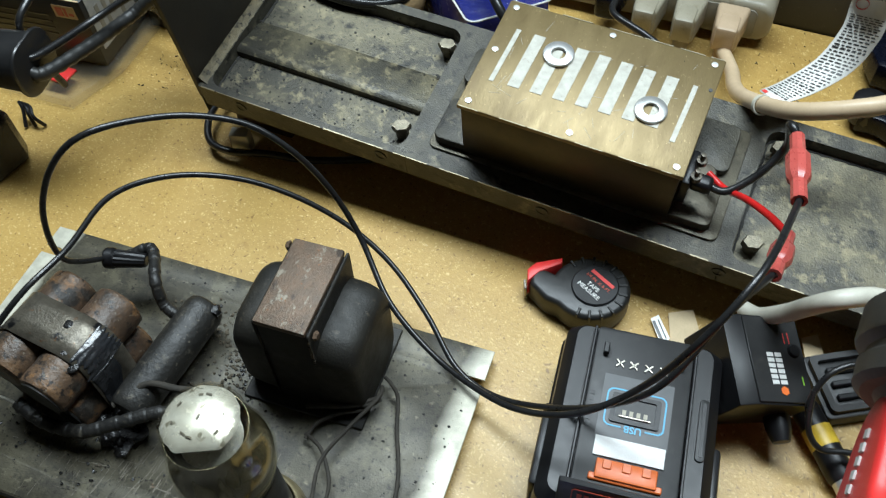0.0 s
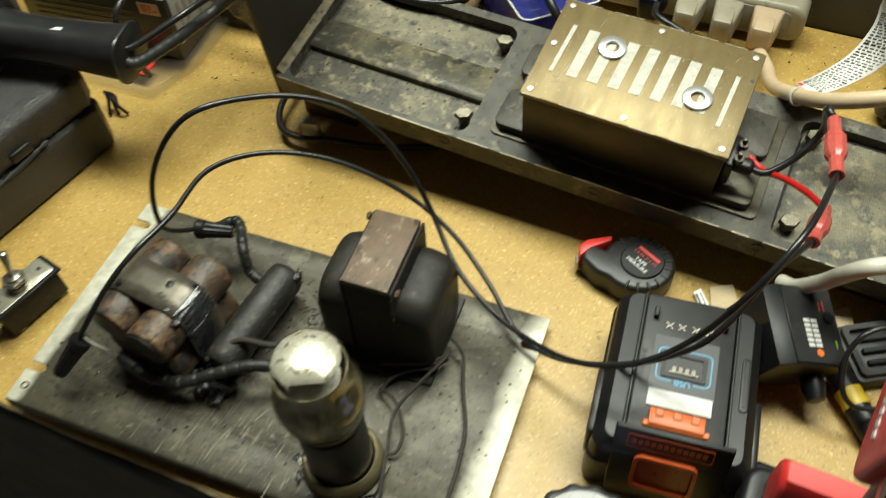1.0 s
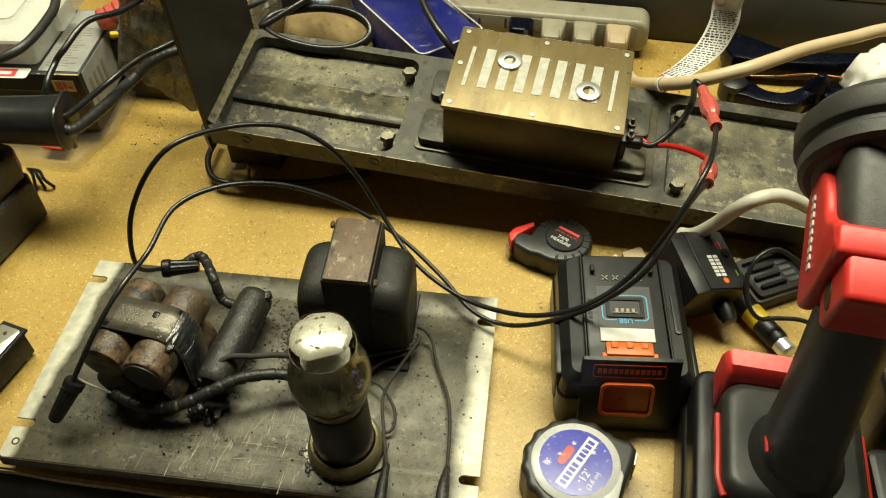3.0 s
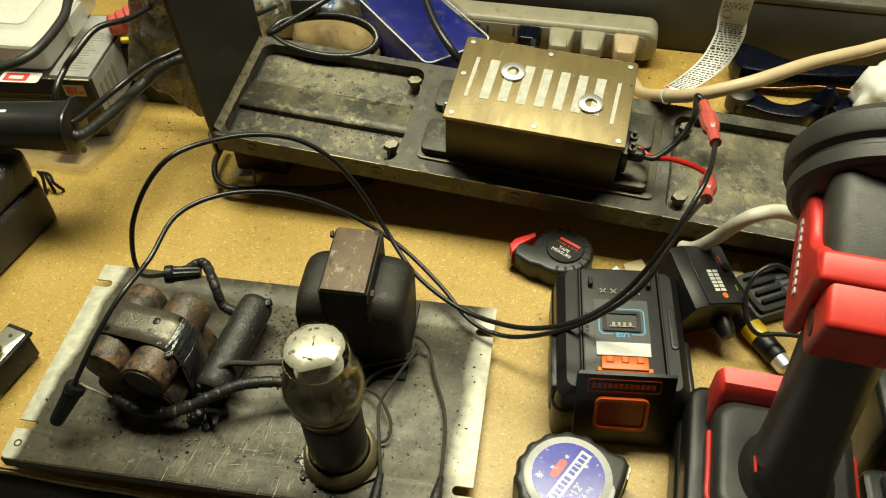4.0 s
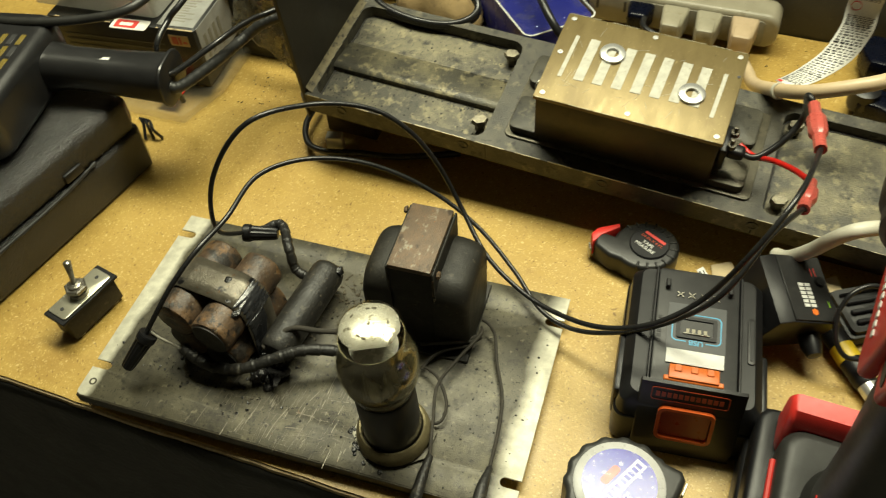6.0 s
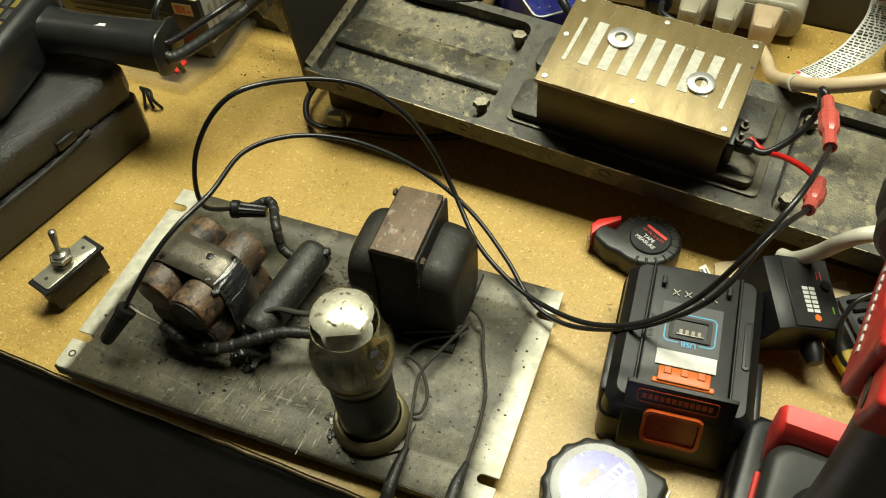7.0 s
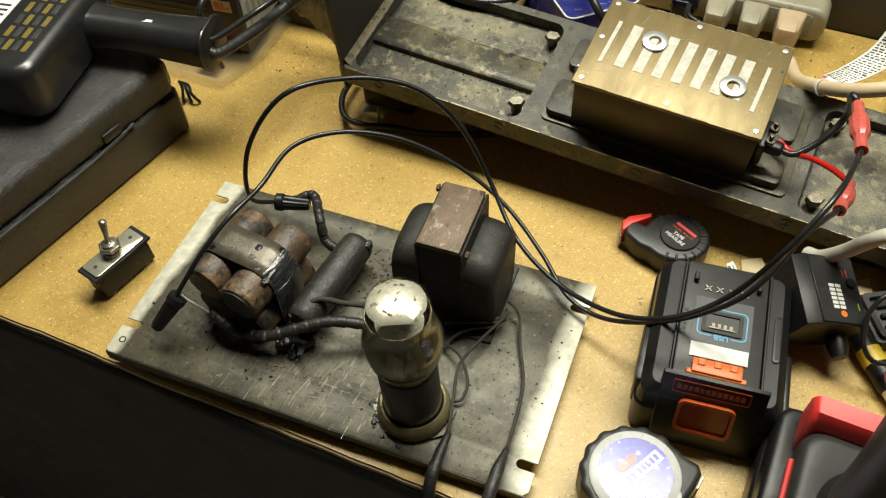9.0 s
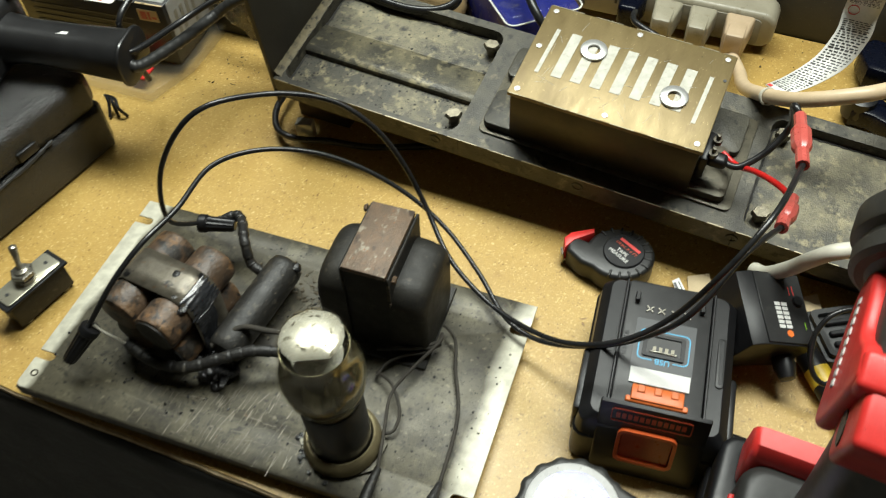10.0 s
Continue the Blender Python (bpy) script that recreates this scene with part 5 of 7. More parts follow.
    # taped tails that hang over the bench edge
    w("wire_tail", [(0.0040, 0.2010, 0.0170), (0.0045, 0.1911, 0.0175), (0.0060, 0.1773, 0.0165), (0.0070, 0.1698, 0.0080), (0.0075, 0.1668, -0.0120), (0.0075, 0.1633, -0.0450)], lambda f: 0.0016 + 0.0018 * min(1, 3 * f), M_TAPED, "taped black wire tail hanging over the bench edge", "wire", "wire tails", 10, 8, 0.06)
    w("wire_tail", [(0.0350, 0.2070, 0.0150), (0.0355, 0.1948, 0.0175), (0.0370, 0.1785, 0.0165), (0.0380, 0.1710, 0.0080), (0.0385, 0.1680, -0.0120), (0.0385, 0.1645, -0.0450)], lambda f: 0.0014 + 0.0020 * min(1, 4 * f), M_TAPED, "taped black wire tail hanging over the bench edge", "wire", "wire tails", 10, 8, 0.06)


chassis_wires()


# ---- tools and clutter on the bench ----
def make_switch():
    m = pose(-0.2380, 0.2215, 0, 0, 0, 80)
    th = thing("toggle_switch", m, "old toggle switch with nickel bat standing on the bench", "switch")
    part("body", rbox(-0.0195, 0.0195, -0.0080, 0.0080, 0.0025, 0.0215, 0.001), M_BLACK_CAN, th, "black insulating body")
    part("rim", rbox(-0.0220, 0.0220, -0.0090, 0.0090, 0.0200, 0.0222, 0.0005, 1), M_PLASTIC, th)
    part("top_plate", prism(rrect(-0.0190, 0.0190, -0.0075, 0.0075, 0.002, 4), 0.0223, 0.0234, 0.0003), M_STEEL_CLEAN, th, "worn metal plate")
    for x in (-0.014, 0.014):
        part("rivet_hole", lathe([(0, 0.0235), (0.0012, 0.0235), (0.0012, 0.0238), (0, 0.0238)], 12, None, Matrix.Translation((x, 0, 0))), M_INK, th)
        part("solder_tag", rbox(x - 0.002, x + 0.002, -0.0065, -0.0045, 0.0, 0.004, 0.0004, 1), M_NICKEL, th)
    part("bushing", lathe([(0, 0.0234), (0.0058, 0.0234), (0.0058, 0.0262), (0.0042, 0.0266), (0.0042, 0.0325), (0.0030, 0.0330), (0, 0.0330)], 24), M_NICKEL, th, "threaded nickel bushing")
    part("hex_nut", lathe([(0.0040, 0.0282), (0.0068, 0.0282), (0.0070, 0.0290), (0.0070, 0.0306), (0.0062, 0.0312), (0.0040, 0.0312)], 6), M_NICKEL, th, "hex nut", 20)
    a, b = Vector((0, 0, 0.0318)), Vector((0.0045, 0.0022, 0.0485))
    mm, ln = along(a, b)
    part("bat_lever", lathe([(0, 0), (0.0014, 0), (0.0016, ln * 0.4), (0.0024, ln * 0.85), (0.0023, ln * 0.95), (0.0012, ln), (0, ln)], 18, None, mm), M_NICKEL, th, "nickel bat lever")


make_switch()


def make_small_tape():
    m = pose(0.0735, 0.3780, 0, 0, 0, 24)
    th = thing("small_tape_measure", m, "small black rubber tape measure with red corner on the bench", "tape measure")
    out = []
    for k in range(29):
        a = radians(-150 + 300 * k / 28)
        out.append((0.0205 * math.cos(a) + 0.001, 0.0190 * math.sin(a)))
    out += [(-0.0260, 0.0150), (-0.0300, 0.0110), (-0.0300, 0.0030), (-0.0230, -0.0060)]
    part("case", prism(out, 0.0005, 0.0165, 0.0028, None, None, 3), M_TAPE, th)
    tdisc = part("disc", lathe([(0, 0.0165), (0.0118, 0.0165), (0.0122, 0.0172), (0.0116, 0.0178), (0, 0.0179)], 36, None, Matrix.Translation((0.003, 0.0, 0))), M_PLASTIC, th, "black printed disc")
    first = None
    for k in range(13):
        a = radians(-118 + 236 * k / 12)
        ob = part("rib", rbox(0.0142, 0.0191, -0.0008, 0.0008, 0.002, 0.0169, 0.0004, 1), M_TAPE, th) if first is None else first.copy()
        if first is not None:
            scene.collection.objects.link(ob)
        first = first or ob
        ob.matrix_basis = Matrix.Translation((0.001, 0, 0)) @ Matrix.Rotation(a, 4, "Z")
    part("red_corner", prism([(-0.0315, 0.0040), (-0.0310, 0.0120), (-0.0262, 0.0160), (-0.0120, 0.0185), (-0.0125, 0.0150), (-0.0250, 0.0100)], 0.0040, 0.0172, 0.001), M_RED, th, "red plastic corner")
    part("hook", rbox(-0.0330, -0.0316, 0.0035, 0.0095, 0.0020, 0.0110, 0.0003, 1), M_NICKEL, th, "steel end hook")
    t = Matrix.Translation((0.003, 0.0, 0.01795)) @ Matrix.Rotation(radians(-50), 4, "Z")
    lettering("size_text", "1/4 IN. X 6 FT.", 0.0027, t @ Matrix.Translation((0, 0.0022, 0)), M_ORANGE_PRINT, tdisc)
    lettering("name_text", "TAPE", 0.0034, t @ Matrix.Translation((0, -0.0016, 0)), M_WHITE_LABEL, tdisc)
    lettering("name_text", "MEASURE", 0.0034, t @ Matrix.Translation((0, -0.0050, 0)), M_WHITE_LABEL, tdisc)
    part("logo_bar", bars([(-0.0075, 0.0075, 0.0046, 0.0066)], 0, 0.00012, t), M_RED_INK, tdisc, "red brand mark")


make_small_tape()


def make_large_tape():
    m = pose(0.0995, 0.2150, 0, 0, 0, -8)
    th = thing("large_tape_measure", m, "grey and black tape measure with round scuffed blue label", "tape measure")
    out = []
    for k in range(33):
        a = radians(55 + 190 * k / 32)
        rad = 0.0262 + (0.0011 if k % 4 < 2 else 0)
        out.append((rad * math.cos(a), rad * math.sin(a)))
    out += [(-0.004, -0.0270), (0.020, -0.0270), (0.0245, -0.0230), (0.0275, 0.010), (0.0275, 0.0185), (0.0245, 0.0220)]
    part("case", prism(out, 0.0005, 0.0275, 0.003, None, None, 3), M_RUBBER, th, "dark rubber case")
    face = rrect(-0.001, 0.0245, -0.0245, 0.004, 0.004, 4)
    part("face_plate", prism(face, 0.0270, 0.0287, 0.0008), M_SILVER_PLASTIC, th, "silver grey face")
    part("face_ring", lathe([(0, 0.0275), (0.0222, 0.0275), (0.0225, 0.0285), (0.0216, 0.0292), (0, 0.0292)], 48), M_SILVER_PLASTIC, th, "silver grey ring")
    lab = part("label", lathe([(0, 0.0291), (0.0184, 0.0291), (0.0184, 0.0294), (0, 0.0294)], 48), M_BLUE_LABEL, th, "glossy scuffed blue round label")
    t = Matrix.Translation((0, 0, 0.0295)) @ Matrix.Rotation(radians(72), 4, "Z") @ Matrix.Diagonal((0.95, 0.92, 1, 1))
    part("name_panel", bars([(-0.0165, 0.0170, -0.0042, 0.0024)], -0.00005, 0.0001, t), M_GLOSS_WHITE, lab, "white panel")
    part("name_bars", bars([(-0.0150 + 0.0030 * k + (0.0012 if k > 4 else 0), -0.0129 + 0.0030 * k + (0.0012 if k > 4 else 0), -0.0028, 0.0010) for k in range(10)], 0.0001, 0.0002, t), M_BLUE_LABEL, lab, "blue brand print")
    lettering("size_text", "12'", 0.0062, t @ Matrix.Translation((-0.004, -0.0085, 0.0001)), M_GLOSS_WHITE, lab)
    lettering("size_text", "(3.6 m)", 0.0040, t @ Matrix.Translation((-0.004, -0.0135, 0.0001)), M_GLOSS_WHITE, lab)
    part("logo_panel", prism(rrect(-0.006, 0.0065, 0.0040, 0.0088, 0.002, 4), -0.00005, 0.0001, 0, None, t), M_LOGO, lab, "red brand mark")
    part("hook", rbox(0.0278, 0.0290, 0.0130, 0.0205, 0.004, 0.020, 0.0003, 1), M_NICKEL, th, "steel end hook")


make_large_tape()


def make_battery():
    m = pose(0.1163, 0.2995, 0.0048, 0, 0, 8.7)
    th = thing("usb_battery_pack", m, "black tool battery pack with blue-edged USB port on the bench", "battery")
    part("lower_case", loft([(-0.0362, 0.0362, -0.0418, 0.0468, 0.006, -0.0045), (-0.0372, 0.0372, -0.0425, 0.0475, 0.006, -0.002), (-0.0372, 0.0372, -0.0425, 0.0475, 0.006, 0.0215), (-0.0362, 0.0362, -0.0418, 0.0468, 0.006, 0.0225)]), M_PLASTIC, th, "", 30)
    part("upper_case", loft([(-0.0358, 0.0358, -0.0414, 0.0464, 0.006, 0.0222), (-0.0362, 0.0362, -0.0418, 0.0468, 0.006, 0.0232), (-0.0352, 0.0352, -0.0400, 0.0462, 0.005, 0.0330), (-0.0312, 0.0312, -0.0372, 0.0448, 0.005, 0.0380), (-0.0304, 0.0304, -0.0366, 0.0442, 0.005, 0.0386)]), M_PLASTIC, th, "", 24)
    part("deck", prism(rrect(-0.0215, 0.0215, -0.0330, 0.0440, 0.002, 3), 0.0384, 0.0415, 0.0008), M_PLASTIC_DULL, th, "dull raised deck")
    for x in (-0.0225, 0.0225):
        part("rail", rbox(x - 0.0007, x + 0.0007, -0.033, 0.0435, 0.0384, 0.0422, 0.0004, 1), M_PLASTIC, th)
    part("grey_panel", rbox(-0.0150, 0.0150, -0.0105, 0.0205, 0.0414, 0.0418, 0), M_GREY_PANEL, th, "dark grey printed panel")
    # USB port: frame, dark well and tongue
    port = part("port_frame", ring(rrect(-0.0104, 0.0104, -0.0020, 0.0118, 0.0012, 3), rrect(-0.0084, 0.0084, 0.0000, 0.0100, 0.0006, 3), 0.0416, 0.0428), M_PLASTIC, th, "port surround")
    part("port_well", rbox(-0.0082, 0.0082, 0.0002, 0.0098, 0.0417, 0.0419, 0), M_INK, port)
    part("port_tongue", rbox(-0.0068, 0.0068, 0.0008, 0.0016, 0.0419, 0.0427, 0.0002, 1), M_NICKEL, port, "metal USB contact")
    for x in (-0.0045, -0.0015, 0.0015, 0.0045):
        part("contact", rbox(x - 0.0008, x + 0.0008, 0.0018, 0.0042, 0.0419, 0.0425, 0), M_CREAM, port)
    part("blue_outline", ring(rrect(-0.0128, 0.0128, -0.0040, 0.0142, 0.003, 5), rrect(-0.0121, 0.0121, -0.0033, 0.0135, 0.0024, 5), 0.04182, 0.04195), M_BLUE_PRINT, th, "light blue outline")
    part("outline_gap", rbox(-0.0050, 0.0050, -0.0045, -0.0028, 0.04185, 0.04199, 0), M_GREY_PANEL, th)
    lettering("usb_text", "USB", 0.0044, pose(0, -0.0040, 0.0420, 0, 0, 180), M_BLUE_PRINT, th, 0.00005, 0.0001)
    part("white_label", rbox(-0.0145, 0.0145, -0.0182, -0.0095, 0.0420, 0.0424, 0), M_WHITE_LABEL, th, "blank white label strip")
    latch = part("release_latch", rbox(-0.0125, 0.0125, -0.0285, -0.0200, 0.0412, 0.0445, 0.0008), M_ORANGE, th, "orange release latch")
    part("latch_step", rbox(-0.0148, 0.0148, -0.0292, -0.0262, 0.0412, 0.0432, 0.0005, 1), M_ORANGE, th, "orange latch step")
    for x in (-0.008, 0.0, 0.008):
        part("latch_rib", rbox(x - 0.0018, x + 0.0018, -0.0245, -0.0205, 0.0443, 0.0452, 0.0003, 1), M_ORANGE, latch)
    # contacts and slots near the back
    for x in (-0.0095, -0.0035, 0.0030, 0.0095):
        for a in (45, -45):
            part("slot_spring", merge(None, rbox(-0.0024, 0.0024, -0.0003, 0.0003, 0, 0.0008, 0), Matrix.Translation((x, 0.0265, 0.0415)) @ Matrix.Rotation(radians(a), 4, "Z")), M_NICKEL, th, "bright spring contact")
    for x in (-0.0165, 0.0165):
        part("post", rbox(x - 0.0012, x + 0.0012, 0.0290, 0.0345, 0.0414, 0.0450, 0.0004, 1), M_PLASTIC, th)
    # raised front wall leaning back, with its print and orange frame
    side = [(-0.0460, -0.003), (-0.0460, 0.010), (-0.0356, 0.0492), (-0.0338, 0.0496), (-0.0330, 0.0480), (-0.0330, -0.003)]
    part("front_wall", prism(side, -0.0258, 0.0258, 0.0008, None, Matrix(((0, 0, 1, 0), (1, 0, 0, 0), (0, 1, 0, 0), (0, 0, 0, 1)))), M_PLASTIC, th, "glossy raised front")
    f = Matrix.Translation((-0.001, -0.0461, 0.010)) @ Matrix.Rotation(radians(75.1), 4, "X")
    part("front_frame", ring(rrect(-0.0142, 0.0142, 0.0034, 0.0258, 0.0040, 5), rrect(-0.0124, 0.0124, 0.0052, 0.0240, 0.0026, 5), 0.0002, 0.0022), M_RED_ORANGE, th, "orange button frame", 40, f)
    part("front_button", rbox(-0.0121, 0.0121, 0.0055, 0.0237, 0.0001, 0.0007, 0.0003, 1), M_BUTTON, th, "dark orange button", 40, f)
    part("print_outline", ring(rrect(-0.0190, 0.0190, 0.0292, 0.0378, 0.0015, 4), rrect(-0.0185, 0.0185, 0.0297, 0.0373, 0.0011, 4), 0.0002, 0.0004), M_ORANGE_PRINT, th, "orange printed outline", 40, f)
    part("brand_bars", bars([(-0.0166 + 0.0028 * k, -0.0146 + 0.0028 * k, 0.0318, 0.0350) for k in range(12)], 0.0002, 0.0004), M_ORANGE_PRINT, th, "orange brand print", 40, f)
    # side grips
    part("side_grip", prism(rrect(0.0265, 0.0305, -0.0100, 0.0190, 0.0018, 4), 0.0380, 0.0396, 0.0004), M_PLASTIC_DULL, th, "ribbed side latch")
    part("side_groove", prism(rrect(0.0277, 0.0293, -0.0080, 0.0170, 0.0007, 4), 0.0395, 0.0399, 0), M_PLASTIC, th)
    part("side_block", rbox(0.0330, 0.0385, -0.0330, 0.0020, 0.006, 0.0315, 0.002), M_PLASTIC, th)
    part("side_block", rbox(-0.0385, -0.0330, -0.0330, 0.0060, 0.006, 0.0315, 0.002), M_PLASTIC, th)
    part("molded_marks", bars([(-0.0202, -0.0180, -0.0060 + 0.0030 * k, -0.0040 + 0.0030 * k) for k in range(6)], 0.0415, 0.0417), M_PLASTIC, th, "raised moulded marks")


make_battery()


def make_charger():
    a, d, c = Vector((0.1452, 0.3668, 0.0464)), Vector((0.1639, 0.3288, 0.0396)), Vector((0.1874, 0.3489, 0.0308))
    e1 = (d - a).normalized()
    e2 = (c - d) - e1 * (c - d).dot(e1)
    e2.normalize()
    e3 = e1.cross(e2)
    m = Matrix.Translation((a + c) / 2) @ Matrix((e1, e2, e3)).transposed().to_4x4()
    th = thing("battery_charger", m, "small black plug-in charger with white and orange print", "charger")
    x, y = 0.0215, 0.0150
    turn = Matrix(((0, 0, 1, 0), (1, 0, 0, 0), (0, 1, 0, 0), (0, 0, 0, 1)))
    part("case", prism([(-y, -0.0006), (-y - 0.0065, -0.0035), (-y - 0.0085, -0.034), (y - 0.004, -0.026), (y, -0.0006)], -x, x, 0.0009, None, turn), M_PLASTIC, th)
    part("face", rbox(-x + 0.0012, x - 0.0012, -y + 0.0012, y - 0.0008, -0.0007, 0.0004, 0.0003, 1), M_PLASTIC_DULL, th, "dull printed face")
    t = Matrix.Translation((0, 0.002, 0.0005)) @ Matrix.Rotation(radians(180), 4, "Z")
    part("brand_bars", bars([(-0.0120 + 0.0026 * k, -0.0101 + 0.0026 * k, -0.0002, 0.0032) for k in range(6)] + [(-0.0120 + 0.0026 * k, -0.0101 + 0.0026 * k, 0.0040, 0.0074) for k in range(6)], 0, 0.00015, t), M_WHITE_LABEL, th, "white brand print")
    part("brand_mark", lathe([(0, 0), (0.0021, 0), (0.0021, 0.00015), (0, 0.00015)], 6, None, t @ Matrix.Translation((-0.0150, 0.0020, 0))), M_ORANGE, th, "orange hexagon mark")
    part("small_print", bars([(0.0075, 0.0125, -0.0038, -0.0033), (0.0075, 0.0130, -0.0062, -0.0057)], 0, 0.00015, t), M_RED_INK, th)
    part("status_mark", bars([(-0.0120, -0.0080, -0.0090, -0.0083)], 0, 0.00015, t), surf("green_ink", (0.25, 0.5, 0.03), (0.22, 0.45, 0.03), 0.4), th, "green status line")
    part("knob", lathe([(0, 0), (0.0030, 0), (0.0028, 0.0016), (0, 0.0018)], 16, None, t @ Matrix.Translation((0.004, -0.0070, 0))), M_PLASTIC, th)
    part("plug_end", lathe([(0, 0), (0.0060, 0), (0.0058, 0.010), (0.0040, 0.016), (0, 0.0165)], 20, None, Matrix.Translation((x - 0.004, y - 0.010, -0.016)) @ Matrix.Rotation(radians(90), 4, "Y")), M_PLASTIC, th, "round black cord grip")


make_charger()
wire("white_cable", [(0.1480, 0.3860, 0.028), (0.1545, 0.3797, 0.0354), (0.1631, 0.3734, 0.0526), (0.1697, 0.3693, 0.0681), (0.1785, 0.3683, 0.0801), (0.1925, 0.3763, 0.0787), (0.2063, 0.3808, 0.0716), (0.222, 0.386, 0.058), (0.240, 0.380, 0.040), (0.262, 0.36, 0.012), (0.262, 0.33, 0.006), (0.30, 0.29, 0.0055)], 0.0042, M_CORD_WHITE, "thick off-white cord arching over the charger", "cord", "", 14)
wire("charger_cable", [(0.186, 0.338, 0.030), (0.183, 0.342, 0.040), (0.187, 0.352, 0.050), (0.198, 0.360, 0.052), (0.212, 0.358, 0.046), (0.226, 0.350, 0.038)], 0.0014, M_WIRE_BLACK, "thin black cord looping beside the charger", "cord")
wire("charger_cable", [(0.183, 0.345, 0.044), (0.186, 0.334, 0.032), (0.194, 0.330, 0.024), (0.206, 0.334, 0.022), (0.222, 0.336, 0.020), (0.24, 0.33, 0.014)], 0.0014, M_WIRE_BLACK, "thin black cord looping beside the charger", "cord")


def make_scraps():
    for k, (x, y, w, d, a, mat_, lab) in enumerate(((0.1242, 0.3823, 0.0159, 0.0199, 24, M_CARD, "torn scrap of manila card on the bench"), (0.1137, 0.3757, 0.0057, 0.0165, 38, M_WHITE_LABEL, "folded scrap of silvery printed paper on the bench"),
                                                   (0.1888, 0.3855, 0.0103, 0.0307, 23, M_CARD, "strip of manila card on the bench"))):
        th = thing("paper_scrap", pose(x, y, 0.001 + 0.0012 * k, 6, -5, a), lab, "scrap")
        part("sheet", prism([(-w / 2, -d / 2), (w / 2, -d / 2 * 0.7), (w / 2 * 0.8, d / 2), (-w / 2 * 0.8, d / 2 * 0.9)], 0, 0.0006), mat_, th)
        if k == 1:
            part("blue_edge", bars([(-w * 0.38, -w * 0.12, -d * 0.35, d * 0.35), (w * 0.12, w * 0.22, -d * 0.32, d * 0.35)], 0.0006, 0.0008), M_GREY_PANEL, th)


make_scraps()


def make_drill():
    m = pose(0.1960, 0.2000, 0, 0, 0, 0)
    th = thing("cordless_tool", m, "black and red cordless power tool standing on its battery", "power tool")
    part("battery", prism(rrect(-0.0440, 0.0310, -0.0200, 0.0840, 0.006, 5), 0.0005, 0.0270, 0.003, None, None, 3), M_PLASTIC, th, "black battery block")
    part("battery_top", prism(rrect(-0.0425, 0.0295, -0.0180, 0.0700, 0.008, 5), 0.0260, 0.0500, 0.003, None, None, 3), M_PLASTIC, th)
    part("foot", prism(rrect(-0.0350, 0.0270, -0.0140, 0.0470, 0.012, 6), 0.0480, 0.0780, 0.006, None, None, 4), M_RUBBER, th, "dark grey rubber foot")
    part("foot_collar", lathe([(0.0, 0.078), (0.0225, 0.0785), (0.0212, 0.0812), (0.0190, 0.0850), (0.0172, 0.092), (0, 0.093)], 32, None, Matrix.Translation((-0.004, 0.010, -0.001)) @ Matrix.Diagonal((0.92, 1.05, 1, 1))), M_RUBBER, th)
    side = [(0.0455, 0.050), (0.0455, 0.0790), (0.0490, 0.0850), (0.0570, 0.0865), (0.0640, 0.0740), (0.0660, 0.0520)]
    part("red_latch", prism(side, -0.0345, 0.0265, 0.0035, None, Matrix(((0, 0, 1, 0), (1, 0, 0, 0), (0, 1, 0, 0), (0, 0, 0, 1))), 3), M_RED, th, "red rear cover of the battery")
    for sx in (-0.0356, 0.0277):
        part("red_trim", sweep([(sx, 0.0300, 0.070), (sx, 0.010, 0.0705), (sx, -0.002, 0.070), (sx * 0.93, -0.0105, 0.069)], 0.0016, 8, 6), M_RED, th, "red trim line")
    # grip leans back
    bm = bmesh.new()
    rows = []
    for i in range(13):
        f = i / 12
        z = 0.080 + 0.100 * f
        cy = 0.010 + 0.007 * f
        rx, ry = 0.0148 + 0.0030 * (1 - f) ** 4, 0.0180 + 0.003 * (1 - f) ** 4
        rows.append([bm.verts.new((-0.0040 - 0.0035 * f + rx * math.cos(2 * math.pi * k / 28), cy + ry * math.sin(2 * math.pi * k / 28), z)) for k in range(28)])
    for p, q in zip(rows, rows[1:]):
        for k in range(28):
            j = (k + 1) % 28
            bm.faces.new((p[k], p[j], q[j], q[k]))
    bm.faces.new(rows[0])
    bm.faces.new(rows[-1])
    part("grip", bm, M_RUBBER, th, "dark rubber grip")
    part("grip_inlay", rbox(-0.0212, -0.0198, 0.000, 0.008, 0.092, 0.0935, 0.0003, 1), M_RED, th, "red inlay")
    # head, nose tipped up and away; within it y runs down, z towards the nose
    h = Matrix.Translation((-0.0045, 0.018, 0.198)) @ Matrix.Rotation(radians(-2), 4, "Z") @ Matrix.Rotation(radians(-72), 4, "X")
    head = part("head", prism(rrect(-0.0225, 0.0225, -0.0225, 0.0200, 0.008, 5), -0.014, 0.034, 0.002, None, None, 3), M_HEAD, th, "dull black head", 40, h)
    part("head_neck", lathe([(0, 0.0290), (0.0250, 0.0290), (0.0295, 0.0325), (0, 0.0330)], 40), M_HEAD, th, "", 40, h)
    part("head_seam", rbox(-0.0003, 0.0003, -0.0228, -0.0220, -0.013, 0.033, 0), M_INK, head, "")
    part("nose_ring", lathe([(0.020, 0.0310), (0.0305, 0.0312), (0.0325, 0.0325), (0.0328, 0.0372), (0.0316, 0.0385), (0.0316, 0.0402), (0.0340, 0.0416), (0.0345, 0.0425), (0.0345, 0.0500), (0.0328, 0.0518), (0.0310, 0.0545), (0.020, 0.0545)], 56), M_HEAD, th, "ringed rubber nose collar", 30, h)
